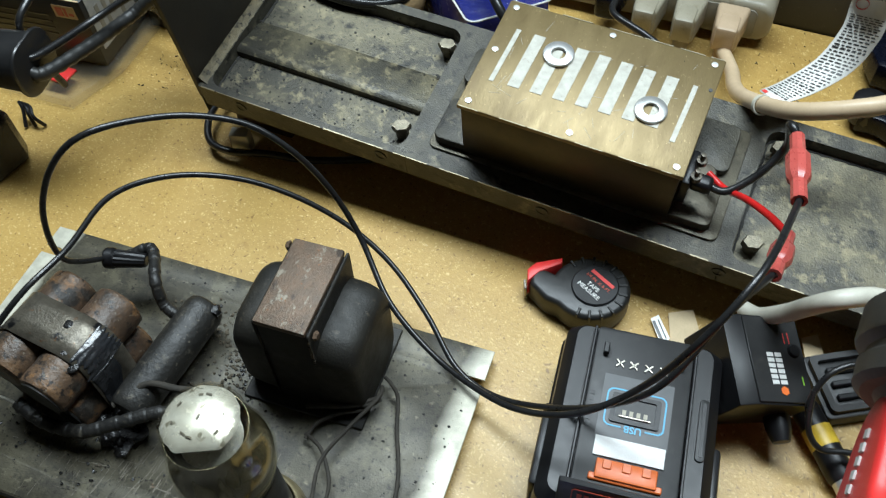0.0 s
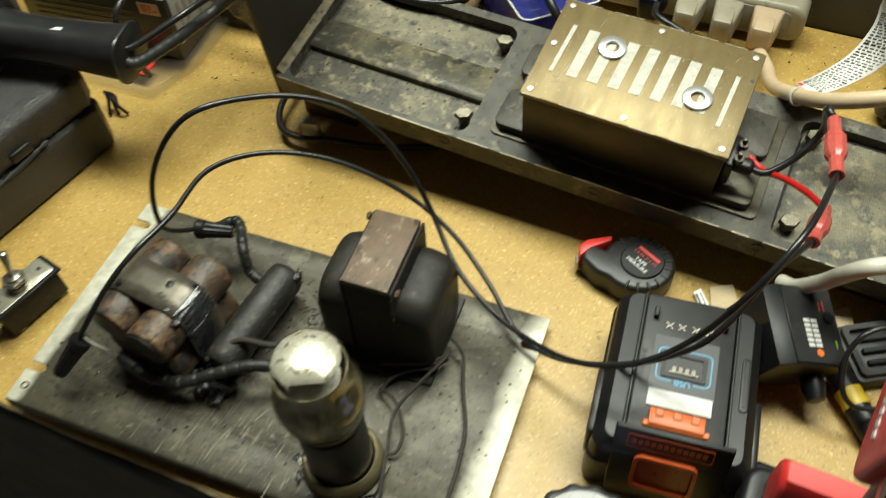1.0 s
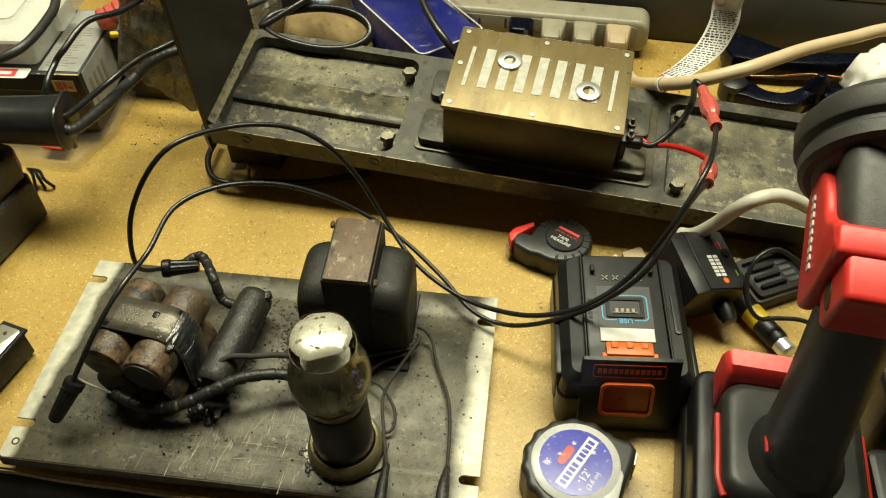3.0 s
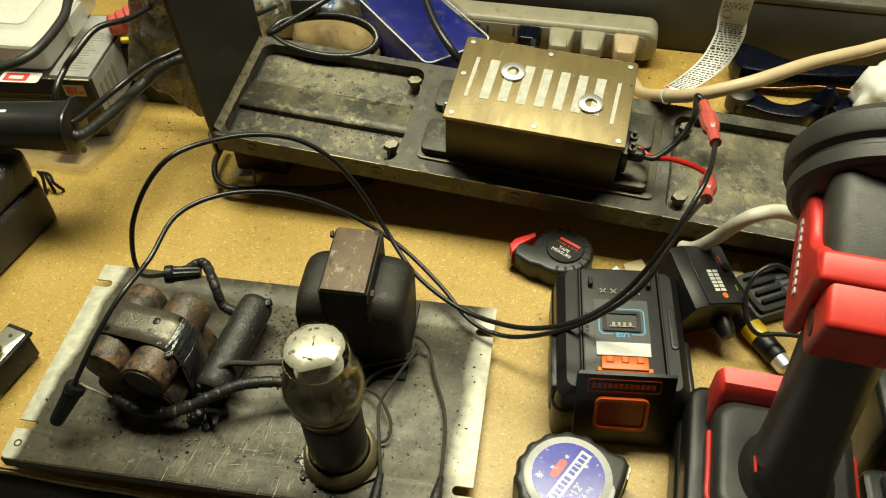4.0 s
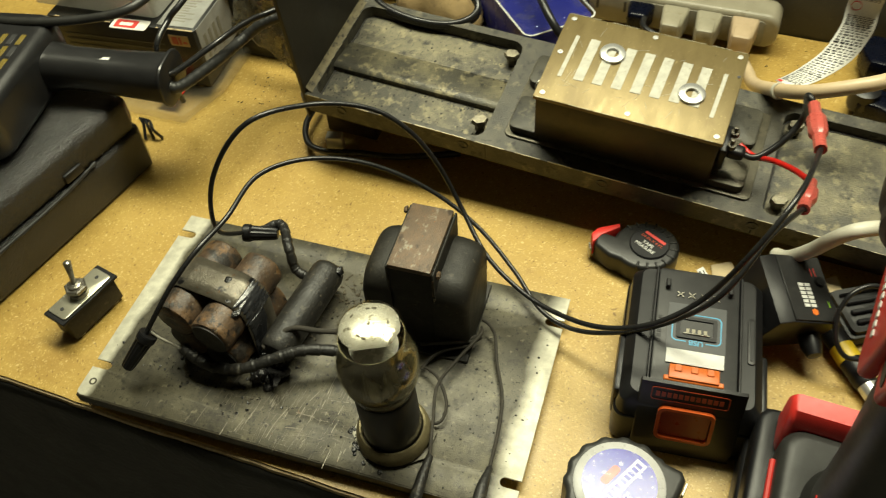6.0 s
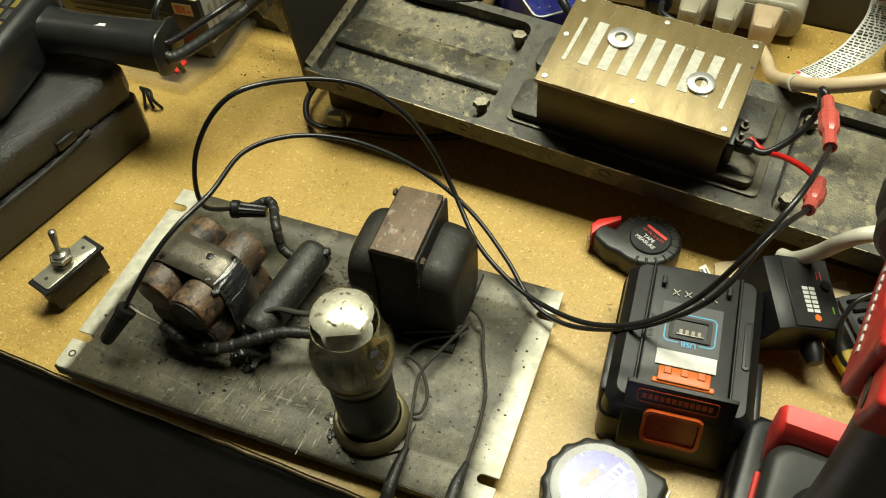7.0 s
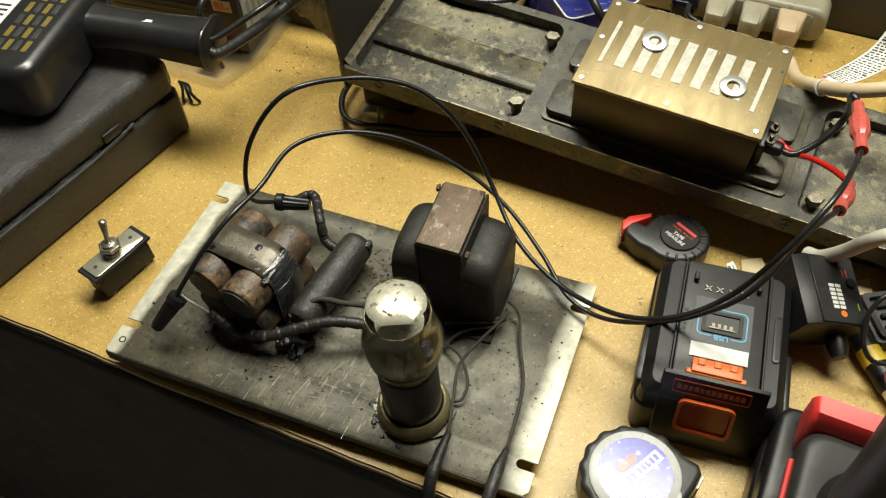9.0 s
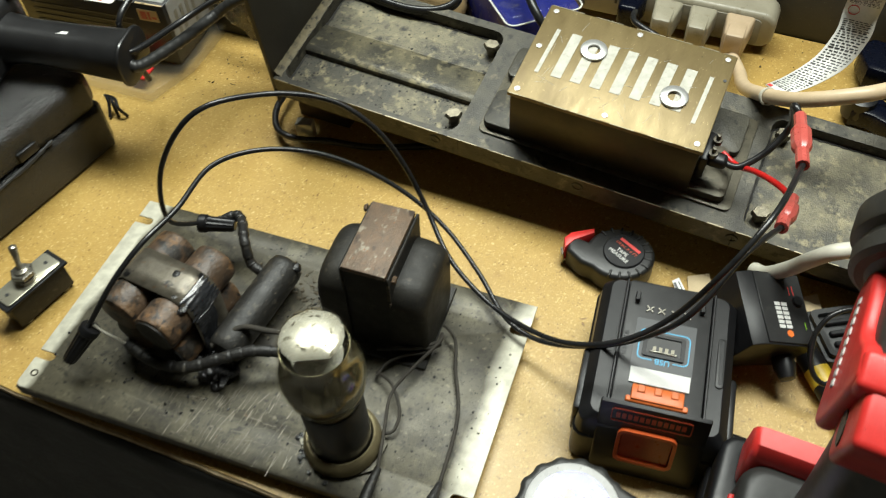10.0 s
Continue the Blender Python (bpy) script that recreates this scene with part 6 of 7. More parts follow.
    part("nose_lens", lathe([(0, 0.0490), (0.0205, 0.0490), (0.0205, 0.0510), (0, 0.0510)], 32), M_PLASTIC, th, "", 40, h)
    # red saddle: two arms and the band that joins them over the head
    turn = Matrix(((0, 0, 1, 0), (1, 0, 0, 0), (0, 1, 0, 0), (0, 0, 0, 1)))
    arm = [(0.006, 0.0305), (-0.005, 0.0290), (-0.0095, 0.0190), (-0.0125, 0.0070), (-0.0215, 0.0005), (-0.0240, -0.0050), (-0.0235, -0.0105), (-0.0130, -0.0130), (0.0080, -0.0160), (0.0185, -0.0150), (0.0200, -0.0070), (0.0165, 0.0080), (0.0135, 0.0230)]
    loop = spline([(y, z, 0) for y, z in arm[-2:] + arm + arm[:3]], 4)[8:-8]
    out = [(p.x, p.y) for p in loop[:len(arm) * 4]]
    for sx in (1, -1):
        arm_part = part("red_arm", prism(out, min(sx * 0.0205, sx * 0.0262), max(sx * 0.0205, sx * 0.0262), 0.0022, None, turn, 3), M_RED, th, "red side arm of the saddle", 40, h)
    band = part("red_band", rbox(-0.0258, 0.0258, -0.0250, -0.0080, -0.0125, -0.0010, 0.0022, 4), M_RED, th, "red band over the head", 40, h)
    part("band_seam", rbox(-0.0002, 0.0002, -0.0250, -0.0100, -0.0118, -0.0020, 0), M_LIP, band, "")
    rear = part("rear_block", rbox(-0.0225, 0.0220, -0.0238, 0.0050, -0.0275, -0.0100, 0.0026, 4), M_RED, th, "red rear block", 40, h)
    part("block_seam", rbox(-0.0002, 0.0002, -0.0239, 0.0020, -0.0276, -0.0125, 0), M_LIP, rear, "")
    part("side_notch", lathe([(0, 0), (0.0030, 0), (0.0030, 0.0008), (0, 0.0008)], 16, None, Matrix.Translation((-0.0229, -0.006, -0.0190)) @ Matrix.Rotation(radians(90), 4, "Y") @ Matrix.Diagonal((1.9, 1, 1, 1))), M_LIP, rear, "dark notch in the rear block")
    for k in range(9):
        part("brand_bar", rbox(-0.0267, -0.0262, 0.0008 + 0.0004 * k, 0.0038 + 0.0004 * k, 0.0200 - 0.0032 * k, 0.0221 - 0.0032 * k, 0), M_WHITE_LABEL, arm_part, "white brand print")


make_drill()


def make_case_and_gun():
    # long black moulded case; its near end runs off along the bench
    m = pose(-0.279, 0.3535, 0, 0, 0, -98.5)
    th = thing("tool_case", m, "textured black plastic tool case with a split lid seam", "case")
    # x runs along the case towards the room, y across, away from the chassis
    part("lower_shell", prism([(0.006, 0.0), (0.30, 0.0), (0.30, -0.16), (0.006, -0.16), (0.0, -0.15), (0.0, 0.0 - 0.008)], 0.0005, 0.0360, 0.004, None, None, 3), M_CASE, th)
    part("lid", prism([(0.008, -0.0006), (0.30, -0.0006), (0.30, -0.157), (0.010, -0.157), (0.001, -0.150), (0.001, -0.008)], 0.0345, 0.064, 0.0085, None, None, 5), M_CASE, th, "textured lid")
    part("latch", rbox(0.055, 0.070, -0.004, 0.0012, 0.0400, 0.0470, 0.001), M_PLASTIC, th)
    part("seam_tear", sweep([(0.045, 0.0000, 0.0385), (0.08, 0.0004, 0.0350), (0.13, 0.0003, 0.0340), (0.18, 0.0005, 0.0345), (0.25, 0.0003, 0.0350)], 0.0013, 6, 8, None, 0.4), M_INK, th, "split seam")
    g = thing("soldering_gun", pose(-0.2590, 0.3573, 0.0655, 0, 0, 13), "glossy black soldering gun lying on the case", "soldering gun")
    # handle along x, ending at the cord
    bm = bmesh.new()
    rows = []
    for x, hy, hz, cz in ((-0.075, 0.0165, 0.0150, 0.020), (-0.050, 0.0140, 0.0130, 0.019), (-0.020, 0.0145, 0.0135, 0.017), (0.012, 0.0160, 0.0145, 0.015), (0.016, 0.0168, 0.0152, 0.015)):
        rows.append([bm.verts.new((x, p, cz + q)) for p, q in rrect(-hy, hy, -hz, hz, 0.0115, 7)])
    for p, q in zip(rows, rows[1:]):
        for k in range(len(p)):
            j = (k + 1) % len(p)
            bm.faces.new((p[k], p[j], q[j], q[k]))
    bm.faces.new(rows[0])
    bm.faces.new(rows[-1])
    part("handle", bm, M_GLOSS_BLACK, g)
    part("end_rim", prism(rrect(-0.0182, 0.0182, -0.0005, 0.0315, 0.012, 6), 0.0145, 0.0175, 0.0012, None, Matrix(((0, 0, 1, 0), (1, 0, 0, 0), (0, 1, 0, 0), (0, 0, 0, 1)))), M_GLOSS_BLACK, g)
    part("body", prism(rrect(-0.150, -0.066, -0.078, 0.030, 0.014, 5), 0.002, 0.042, 0.007, None, None, 4), M_GLOSS_BLACK, g, "glossy black housing")
    for i in range(4):
        for j in range(5):
            part("vent", rbox(-0.100 + 0.0065 * i, -0.0962 + 0.0065 * i, -0.058 + 0.0125 * j, -0.0475 + 0.0125 * j, 0.0415, 0.0424, 0.0003, 1), M_COIL if (i + j) % 2 else M_INK, g, "vent slot")
    part("paper_label", rbox(-0.134, -0.108, -0.060, -0.008, 0.0420, 0.0423, 0), M_WHITE_LABEL, g, "white printed label")
    part("label_print", bars([(-0.132, -0.111, -0.057 + 0.005 * k, -0.055 + 0.005 * k) for k in range(9)], 0.0423, 0.0425), M_INK, g)
    part("mark", rbox(-0.030, -0.021, -0.004, -0.0015, 0.0302, 0.0308, 0), M_WHITE_LABEL, g, "small white mark")
    wire("gun_cable", [(-0.2470, 0.3580, 0.0800), (-0.2386, 0.3585, 0.0760), (-0.2353, 0.3936, 0.0700), (-0.2360, 0.4284, 0.0640), (-0.2215, 0.4420, 0.0735), (-0.2040, 0.4545, 0.0760), (-0.190, 0.480, 0.066), (-0.186, 0.53, 0.03), (-0.18, 0.58, 0.006)], lambda f: 0.0039 + 0.00022 * math.sin(f * 260), M_RUBBER, "thick ribbed black cord from the soldering gun", "cord", "", 14, 16)
    wire("black_cable", [(-0.2490, 0.3600, 0.0880), (-0.2411, 0.3615, 0.0850), (-0.2365, 0.4018, 0.0800), (-0.2235, 0.4239, 0.0850), (-0.2095, 0.4382, 0.0880), (-0.196, 0.470, 0.084), (-0.19, 0.54, 0.06), (-0.20, 0.60, 0.03)], 0.0021, M_WIRE_BLACK, "black cord beside the soldering gun", "cord", "black cords", 12)
    wire("black_cable", [(-0.2720, 0.3900, 0.0300), (-0.2660, 0.3790, 0.0640), (-0.2625, 0.3765, 0.0900), (-0.2633, 0.3955, 0.0980), (-0.2586, 0.4023, 0.1040), (-0.2531, 0.4266, 0.1100), (-0.2427, 0.4492, 0.1050), (-0.238, 0.490, 0.095), (-0.235, 0.54, 0.07)], 0.0021, M_WIRE_BLACK, "black cord arching over the cartons", "cord", "black cords", 12)
    wire("black_cable", [(-0.42, 0.345, 0.105), (-0.3500, 0.352, 0.108), (-0.3035, 0.3667, 0.1100), (-0.2750, 0.3829, 0.1150), (-0.2757, 0.4243, 0.1150), (-0.2862, 0.4542, 0.1150), (-0.30, 0.51, 0.11), (-0.29, 0.57, 0.10)], 0.0031, M_RUBBER, "thick black cord over the plastic organizer", "cord", "black cords", 12)
    # dark prongs under the gun
    c = thing("prong_bundle", pose(-0.3030, 0.3740, 0.0, 0, 0, 0), "dark metal prongs beside the case", "clip")
    for k in range(3):
        part("prong", sweep([(-0.0060 + 0.002 * k, 0.004, 0.013), (-0.0040 + 0.004 * k, 0.003, 0.013), (-0.0015 + 0.0052 * k, 0.001 - 0.0012 * k, 0.010), (0.001 + 0.0055 * k, -0.005 + 0.0030 * k, 0.0013)], 0.0012, 8, 5), M_PLASTIC, c)


make_case_and_gun()


def crumpled(name, size, m, material, label):
    """A heap of thin film: sharp folds over a soft mound that lies on the bench."""
    bm = bmesh.new()
    bmesh.ops.create_icosphere(bm, subdivisions=5, radius=1)
    for v in bm.verts:
        c = v.co.copy()
        k = 1 + 0.30 * noise.noise(c * 1.7) - 0.30 * abs(noise.noise(c * 2.6 + Vector((3, 1, 7)))) - 0.10 * abs(noise.noise(c * 6))
        v.co = Vector((c.x * size[0] * k, c.y * size[1] * k, max(c.z * size[2] * k, -size[2] * 0.97) + size[2] * 0.975))
    return tagged(part(name, bm, material, None, "", 70, m), label, "bag")


def make_left_clutter():
    m = pose(-0.280, 0.431, 0, 0, 0, 7.2)
    th = thing("carton", m, "black product carton with a grey printed end and top panel", "carton")
    part("body", rbox(-0.125, 0.0, 0.0, 0.085, 0.0088, 0.0600, 0.001), M_BOX_BLACK, th)
    part("top_panel", rbox(-0.032, -0.002, 0.004, 0.083, 0.0600, 0.0605, 0), M_BOX_GREY, th, "grey printed top")
    part("end_panel", rbox(0.0001, 0.0005, 0.004, 0.083, 0.020, 0.0595, 0), M_BOX_GREY, th, "grey printed end")
    part("end_print", bars([(0.010 + 0.0075 * k, 0.0135 + 0.0075 * k, 0.026 + 0.004 * (k % 3), 0.050) for k in range(4)], 0, 0.0002, Matrix.Translation((0.0006, 0, 0)) @ Matrix(((0, 0, 1, 0), (1, 0, 0, 0), (0, 1, 0, 0), (0, 0, 0, 1)))), M_STRIP_FACE, th)
    part("bar_code", bars([(0.055 + 0.0022 * k, 0.0562 + 0.0022 * k, 0.024, 0.044) for k in range(9)], 0, 0.0002, Matrix.Translation((0.0006, 0, 0)) @ Matrix(((0, 0, 1, 0), (1, 0, 0, 0), (0, 1, 0, 0), (0, 0, 0, 1)))), M_INK, th)
    part("sticker", rbox(-0.022, -0.006, -0.0006, -0.0001, 0.046, 0.0555, 0), M_CARD, th, "small sticker")
    part("sticker_print", bars([(-0.0200, -0.0150, 0.0475, 0.0540), (-0.0140, -0.0120, 0.0475, 0.0540), (-0.0110, -0.0075, 0.0485, 0.0505)], 0, 0.0002, Matrix.Translation((0, -0.0006, 0)) @ Matrix.Rotation(radians(90), 4, "X")), M_CRIMP, th)
    part("front_lines", bars([(-0.115, -0.028, 0.030 + 0.005 * k, 0.0312 + 0.005 * k) for k in range(4)], 0, 0.0002, Matrix.Translation((0, -0.0002, 0)) @ Matrix.Rotation(radians(90), 4, "X")), M_GREY_PANEL, th)
    part("top_print", bars([(-0.029, -0.029 + random.uniform(0.014, 0.022), 0.010 + 0.0032 * k, 0.0112 + 0.0032 * k) for k in range(16)], 0.0605, 0.0606), M_STRIP_FACE, th, "lines of small grey print")
    part("worn_edge", bars([(-0.118 + 0.0145 * k, -0.118 + 0.0145 * k + random.uniform(0.001, 0.005), 0.0, 0.0007) for k in range(8)] + [(-0.022, -0.001, -0.0001, 0.0012)], 0.0598, 0.0603), M_CARD, th, "corners scuffed to bare card")
    pt = thing("plastic_case", pose(-0.2835, 0.394, 0, 0, 0, 3), "flat cloudy clear plastic case on the bench", "plastic case")
    part("lid", prism([(-0.060, 0.0), (0.0, 0.0), (0.012, 0.040), (0.010, 0.125), (-0.060, 0.125)], 0.0005, 0.0085, 0.002), M_LID_CLEAR, pt)
    part("red_insert", rbox(-0.030, -0.012, 0.012, 0.026, 0.0087, 0.0105, 0.0005, 1), M_RED, pt, "red insert")
    o = thing("organizer_box", pose(-0.312, 0.434, 0.0606, 0, 0, 6), "cloudy clear plastic organizer box on the carton", "organizer box")
    part("tray", loft([(-0.112, -0.003, 0.003, 0.092, 0.005, 0.0002), (-0.115, 0.0, 0.0, 0.095, 0.006, 0.020)]), M_MILKY, o, "milky tray", 30)
    part("lid", loft([(-0.1165, 0.0015, -0.0015, 0.0965, 0.006, 0.0203), (-0.1165, 0.0015, -0.0015, 0.0965, 0.006, 0.0230), (-0.113, -0.002, 0.002, 0.093, 0.006, 0.0245)]), M_MILKY, o, "milky lid", 30)
    for y in (0.030, 0.062):
        part("divider", rbox(-0.108, -0.006, y, y + 0.0012, 0.002, 0.0195, 0.0003, 1), M_MILKY, o)
    for x in (-0.080, -0.042):
        part("divider", rbox(x, x + 0.0012, 0.006, 0.088, 0.002, 0.0195, 0.0003, 1), M_MILKY, o)
    part("lid_panel", prism(rrect(-0.096, -0.022, 0.022, 0.076, 0.006, 5), 0.0246, 0.0258, 0.0004), M_MILKY, o, "raised panel of the lid")
    part("catch", rbox(0.0017, 0.0070, 0.034, 0.058, 0.008, 0.024, 0.001), M_MILKY, o, "folding catch")
    st = thing("sticker_sheet", pose(-0.330, 0.424, 0.0608, 0, 0, 8), "red and white sticker on the carton", "sticker")
    part("sheet", prism(rrect(-0.016, 0.014, -0.006, 0.006, 0.002, 3), 0, 0.0003), M_PAPER, st)
    part("print", ring(rrect(-0.013, 0.005, -0.0045, 0.0045, 0.001, 3), rrect(-0.0095, 0.0015, -0.0020, 0.0020, 0.001, 3), 0.0003, 0.0005), M_RED_INK, st)
    rp = thing("red_packet", pose(-0.278, 0.492, 0.061, 0, 12, 40), "crumpled packet with red plastic parts", "packet")
    for k in range(3):
        part("piece", rbox(-0.016 + 0.006 * k, -0.002 + 0.008 * k, -0.008, 0.008, 0.002 + 0.004 * k, 0.014 + 0.003 * k, 0.003, 2), M_CRIMP, rp)
    part("yellow_piece", rbox(-0.010, -0.004, -0.016, -0.011, 0.0, 0.004, 0.001), M_YELLOW, rp)
    # crinkled bag, hanging between cartons and upright
    bm = bmesh.new()
    n = 30
    c = [Vector((-0.274, 0.468, 0.040)), Vector((-0.214, 0.463, 0.014)), Vector((-0.208, 0.480, 0.125)), Vector((-0.250, 0.478, 0.122))]
    rows = []
    for i in range(n + 1):
        row = []
        for j in range(n + 1):
            u, v = i / n, j / n
            p = (c[0] * (1 - u) + c[1] * u) * (1 - v) + (c[3] * (1 - u) + c[2] * u) * v
            p += Vector((0, -1, 0.5)) * (0.006 * abs(noise.noise((u * 3, v * 3, 1))) + 0.003 * abs(noise.noise((u * 7, v * 7, 4))) - 0.003 * abs(noise.noise((u * 2 + v * 3, v, 8)))) + Vector((0.004 * noise.noise((v * 6, 2, 0)) * (u - 0.5), 0, 0.008 * noise.noise((u * 5, 9, 0)) * (1 - v)))
            row.append(bm.verts.new(p))
        rows.append(row)
    for i in range(n):
        for j in range(n):
            bm.faces.new((rows[i][j], rows[i + 1][j], rows[i + 1][j + 1], rows[i][j + 1]))
    ob = part("foil_bag", bm, M_FOIL, None, "", 60)
    sol = ob.modifiers.new("thick", "SOLIDIFY")
    sol.thickness, sol.offset = 0.0012, -1
    tagged(ob, "crinkled cloudy grey foil bag leaning behind the upright", "bag")
    # Added dark box that stands in for the deep shade under the bag.
    sb = thing("bag_shade_box", pose(-0.243, 0.487, 0, 0, 0, 3), "added black box standing in for shade behind the foil bag", "carton")
    part("body", rbox(-0.043, 0.040, 0.0, 0.055, 0.0005, 0.052, 0.001), M_BOX_BLACK, sb)
    part("flap", rbox(-0.042, 0.039, 0.001, 0.027, 0.0522, 0.0530, 0.0003, 1), M_BOX_BLACK, sb, "top flap of the added box")
    crumpled("clear_bag", (0.052, 0.030, 0.046), pose(-0.230, 0.585, 0, 0, 0, 8), M_BAG, "crumpled cloudy clear plastic bag behind the foil bag")


make_left_clutter()


def make_back_clutter():
    # power strip standing on edge against the board
    m = pose(0.030, 0.606, 0, 0, 0, 1.0)
    th = thing("power_strip", m, "aged cream power strip standing on edge against the board", "power strip")
    back = prism(rrect(-0.125, 0.088, 0.0055, 0.0345, 0.010, 6), 0.0, 0.025, 0.004, None, Matrix.Translation((0, 0.027, 0)) @ Matrix.Rotation(radians(90), 4, "X"), 3)
    part("housing", back, M_CREAM, th)
    part("outlet_face", prism(rrect(-0.116, 0.078, 0.0085, 0.0300, 0.004, 4), 0, 0.0012, 0.0004, None, Matrix.Translation((0, 0.0022, 0)) @ Matrix.Rotation(radians(90), 4, "X")), M_STRIP_FACE, th, "grey outlet face")
    for x in (-0.085, -0.055, -0.025):
        for dx, h in ((-0.004, 0.009), (0.004, 0.008)):
            part("outlet_slot", rbox(x + dx - 0.0010, x + dx + 0.0010, 0.0006, 0.0012, 0.019, 0.019 + h, 0), M_INK, th)
        part("ground_hole", lathe([(0, 0), (0.0022, 0), (0.0022, 0.0006), (0, 0.0006)], 12, None, Matrix.Translation((x, 0.0010, 0.0135)) @ Matrix.Rotation(radians(90), 4, "X")), M_INK, th)
    for x, mat_, w, lab in ((0.011, M_CREAM, 0.0105, "grubby white plug in the power strip"), (0.0365, M_CREAM, 0.0100, "ivory plug in the power strip"), (0.0630, M_TAN, 0.0105, "tan plug in the power strip")):
        p = thing("power_plug", m @ pose(x, 0.0, 0.0245), lab, "plug", "plugs in the power strip")
        part("block", prism([(-w, 0.0), (w, 0.0), (w * 0.72, -0.026), (-w * 0.72, -0.026)], -0.010, 0.0090, 0.0025, None, None, 3), mat_, p)
        part("grip", rbox(-w * 0.62, w * 0.62, -0.029, -0.012, -0.006, 0.0102, 0.002), mat_, p)
        part("strain_relief", lathe([(0, 0), (0.0055, 0), (0.0042, 0.014), (0, 0.0145)], 16, None, Matrix.Translation((0, -0.018, -0.009)) @ Matrix.Rotation(radians(160), 4, "X")), mat_, p)
    dp = thing("dark_plug", m @ pose(-0.017, 0.0, 0.0235), "dark blue-grey plug in the power strip", "plug", "plugs in the power strip")
    part("block", prism([(-0.009, 0.0), (0.012, 0.0), (0.008, -0.020), (-0.006, -0.020)], -0.009, 0.009, 0.003, None, None, 3), M_NAVY, dp)
    wire("dark_plug_cable", [m @ Vector((-0.010, -0.019, 0.030)), m @ Vector((-0.006, -0.035, 0.033)), m @ Vector((0.018, -0.045, 0.030)), m @ Vector((0.040, -0.050, 0.020)), m @ Vector((0.05, -0.052, 0.006))], 0.0022, M_WIRE_BLACK, "thin black cord in front of the plugs", "cord")
    # cream cord from the tan plug with its warning tag
    wire("cream_cable", [m @ Vector((0.063, -0.024, 0.016)), (0.1040, 0.560, 0.020), (0.1090, 0.530, 0.035), (0.1175, 0.4983, 0.0568), (0.1404, 0.4673, 0.0838), (0.1696, 0.4640, 0.0994), (0.1890, 0.4798, 0.0983), (0.2126, 0.5047, 0.0928), (0.2455, 0.5313, 0.0877), (0.2774, 0.5512, 0.0858), (0.34, 0.57, 0.08), (0.44, 0.58, 0.03)], 0.0044, M_CORD_CREAM, "thick cream power cord running behind the brass box", "cord", "", 16)
    # tag: a curled white strip
    spine = spline([(0.128, 0.488, 0.0700), (0.140, 0.497, 0.0735), (0.1535, 0.510, 0.0820), (0.1600, 0.520, 0.0960), (0.1600, 0.5245, 0.1070), (0.1600, 0.5225, 0.1180), (0.1600, 0.520, 0.1270)], 6)
    wdir = [Vector((0.55, -0.75, 0.35)).lerp(Vector((1.0, -0.05, 0.0)), min(1, i / 16)).normalized() for i in range(len(spine))]

    def tag_point(f, w, lift=0.0):
        x = f * (len(spine) - 1)
        i = min(int(x), len(spine) - 2)
        p = spine[i].lerp(spine[i + 1], x - i)
        d = wdir[i].lerp(wdir[i + 1], x - i)
        t = (spine[i + 1] - spine[i]).normalized()
        nrm = d.cross(t).normalized()
        return p + d * w * 0.0095 + nrm * lift

    o = spine[0].copy()
    tg = thing("warning_tag", Matrix.Translation(o), "curled white warning tag with small black print", "tag")
    bm = bmesh.new()
    n = 30
    g = [[bm.verts.new(tag_point(i / n, w) - o) for w in (-1, 0, 1)] for i in range(n + 1)]
    for i in range(n):
        for k in range(2):
            bm.faces.new((g[i][k], g[i][k + 1], g[i + 1][k + 1], g[i + 1][k]))
    ob = part("sheet", bm, M_PAPER, tg, "", 80)
    sol = ob.modifiers.new("thick", "SOLIDIFY")
    sol.thickness, sol.offset = 0.0004, 0

    def tag_bars(rows):
        b = bmesh.new()
        for f0, f1, w0, w1 in rows:
            vs = [b.verts.new(tag_point(f, w, 0.0004) - o) for f, w in ((f0, w0), (f0, w1), (f1, w1), (f1, w0))]
            b.faces.new(vs)
            vs = [b.verts.new(tag_point(f, w, -0.0004) - o) for f, w in ((f0, w0), (f0, w1), (f1, w1), (f1, w0))]
            b.faces.new(vs)
        return b

    lines = []
    for k in range(40):
        f = 0.06 + 0.0165 * k + (0.16 if k > 33 else 0)
        w = -0.85
        while w < 0.75:
            e = min(0.85, w + random.uniform(0.10, 0.34))
            lines.append((f, f + (0.0065 if k % 7 else 0.0095), w, e))
            w = e + 0.09
    part("print", tag_bars(lines), M_INK, tg, "rows of small black print")
    part("red_print", tag_bars([(0.015, 0.045, -0.9, -0.5), (0.01, 0.035, 0.5, 0.9)]), M_RED_INK, tg)
    part("red_sign", ring([(0.0031 * math.cos(k / 24 * 6.283), 0.0036 * math.sin(k / 24 * 6.283)) for k in range(24)], [(0.0029 * math.cos(k / 24 * 6.283), 0.0029 * math.sin(k / 24 * 6.283)) for k in range(24)], 0, 0.0002), M_RED_INK, tg, "red ring sign", 40,
         Matrix.Translation(tag_point(0.71, -0.45, 0.0006) - o) @ (tag_point(0.71, -0.45, 1) - tag_point(0.71, -0.45, 0)).to_track_quat("Z", "Y").to_matrix().to_4x4())
    part("tie", lathe([(0.0046, -0.0012), (0.0053, -0.0012), (0.0053, 0.0012), (0.0046, 0.0012)], 20, None, Matrix.Translation(Vector((0.126, 0.4825, 0.0690)) - o) @ Vector((0.023, -0.031, 0.027)).to_track_quat("Z", "Y").to_matrix().to_4x4()), M_CORD_WHITE, tg, "white cable tie")
    # suede glove heap
    bm = bmesh.new()
    bmesh.ops.create_icosphere(bm, subdivisions=4, radius=1)
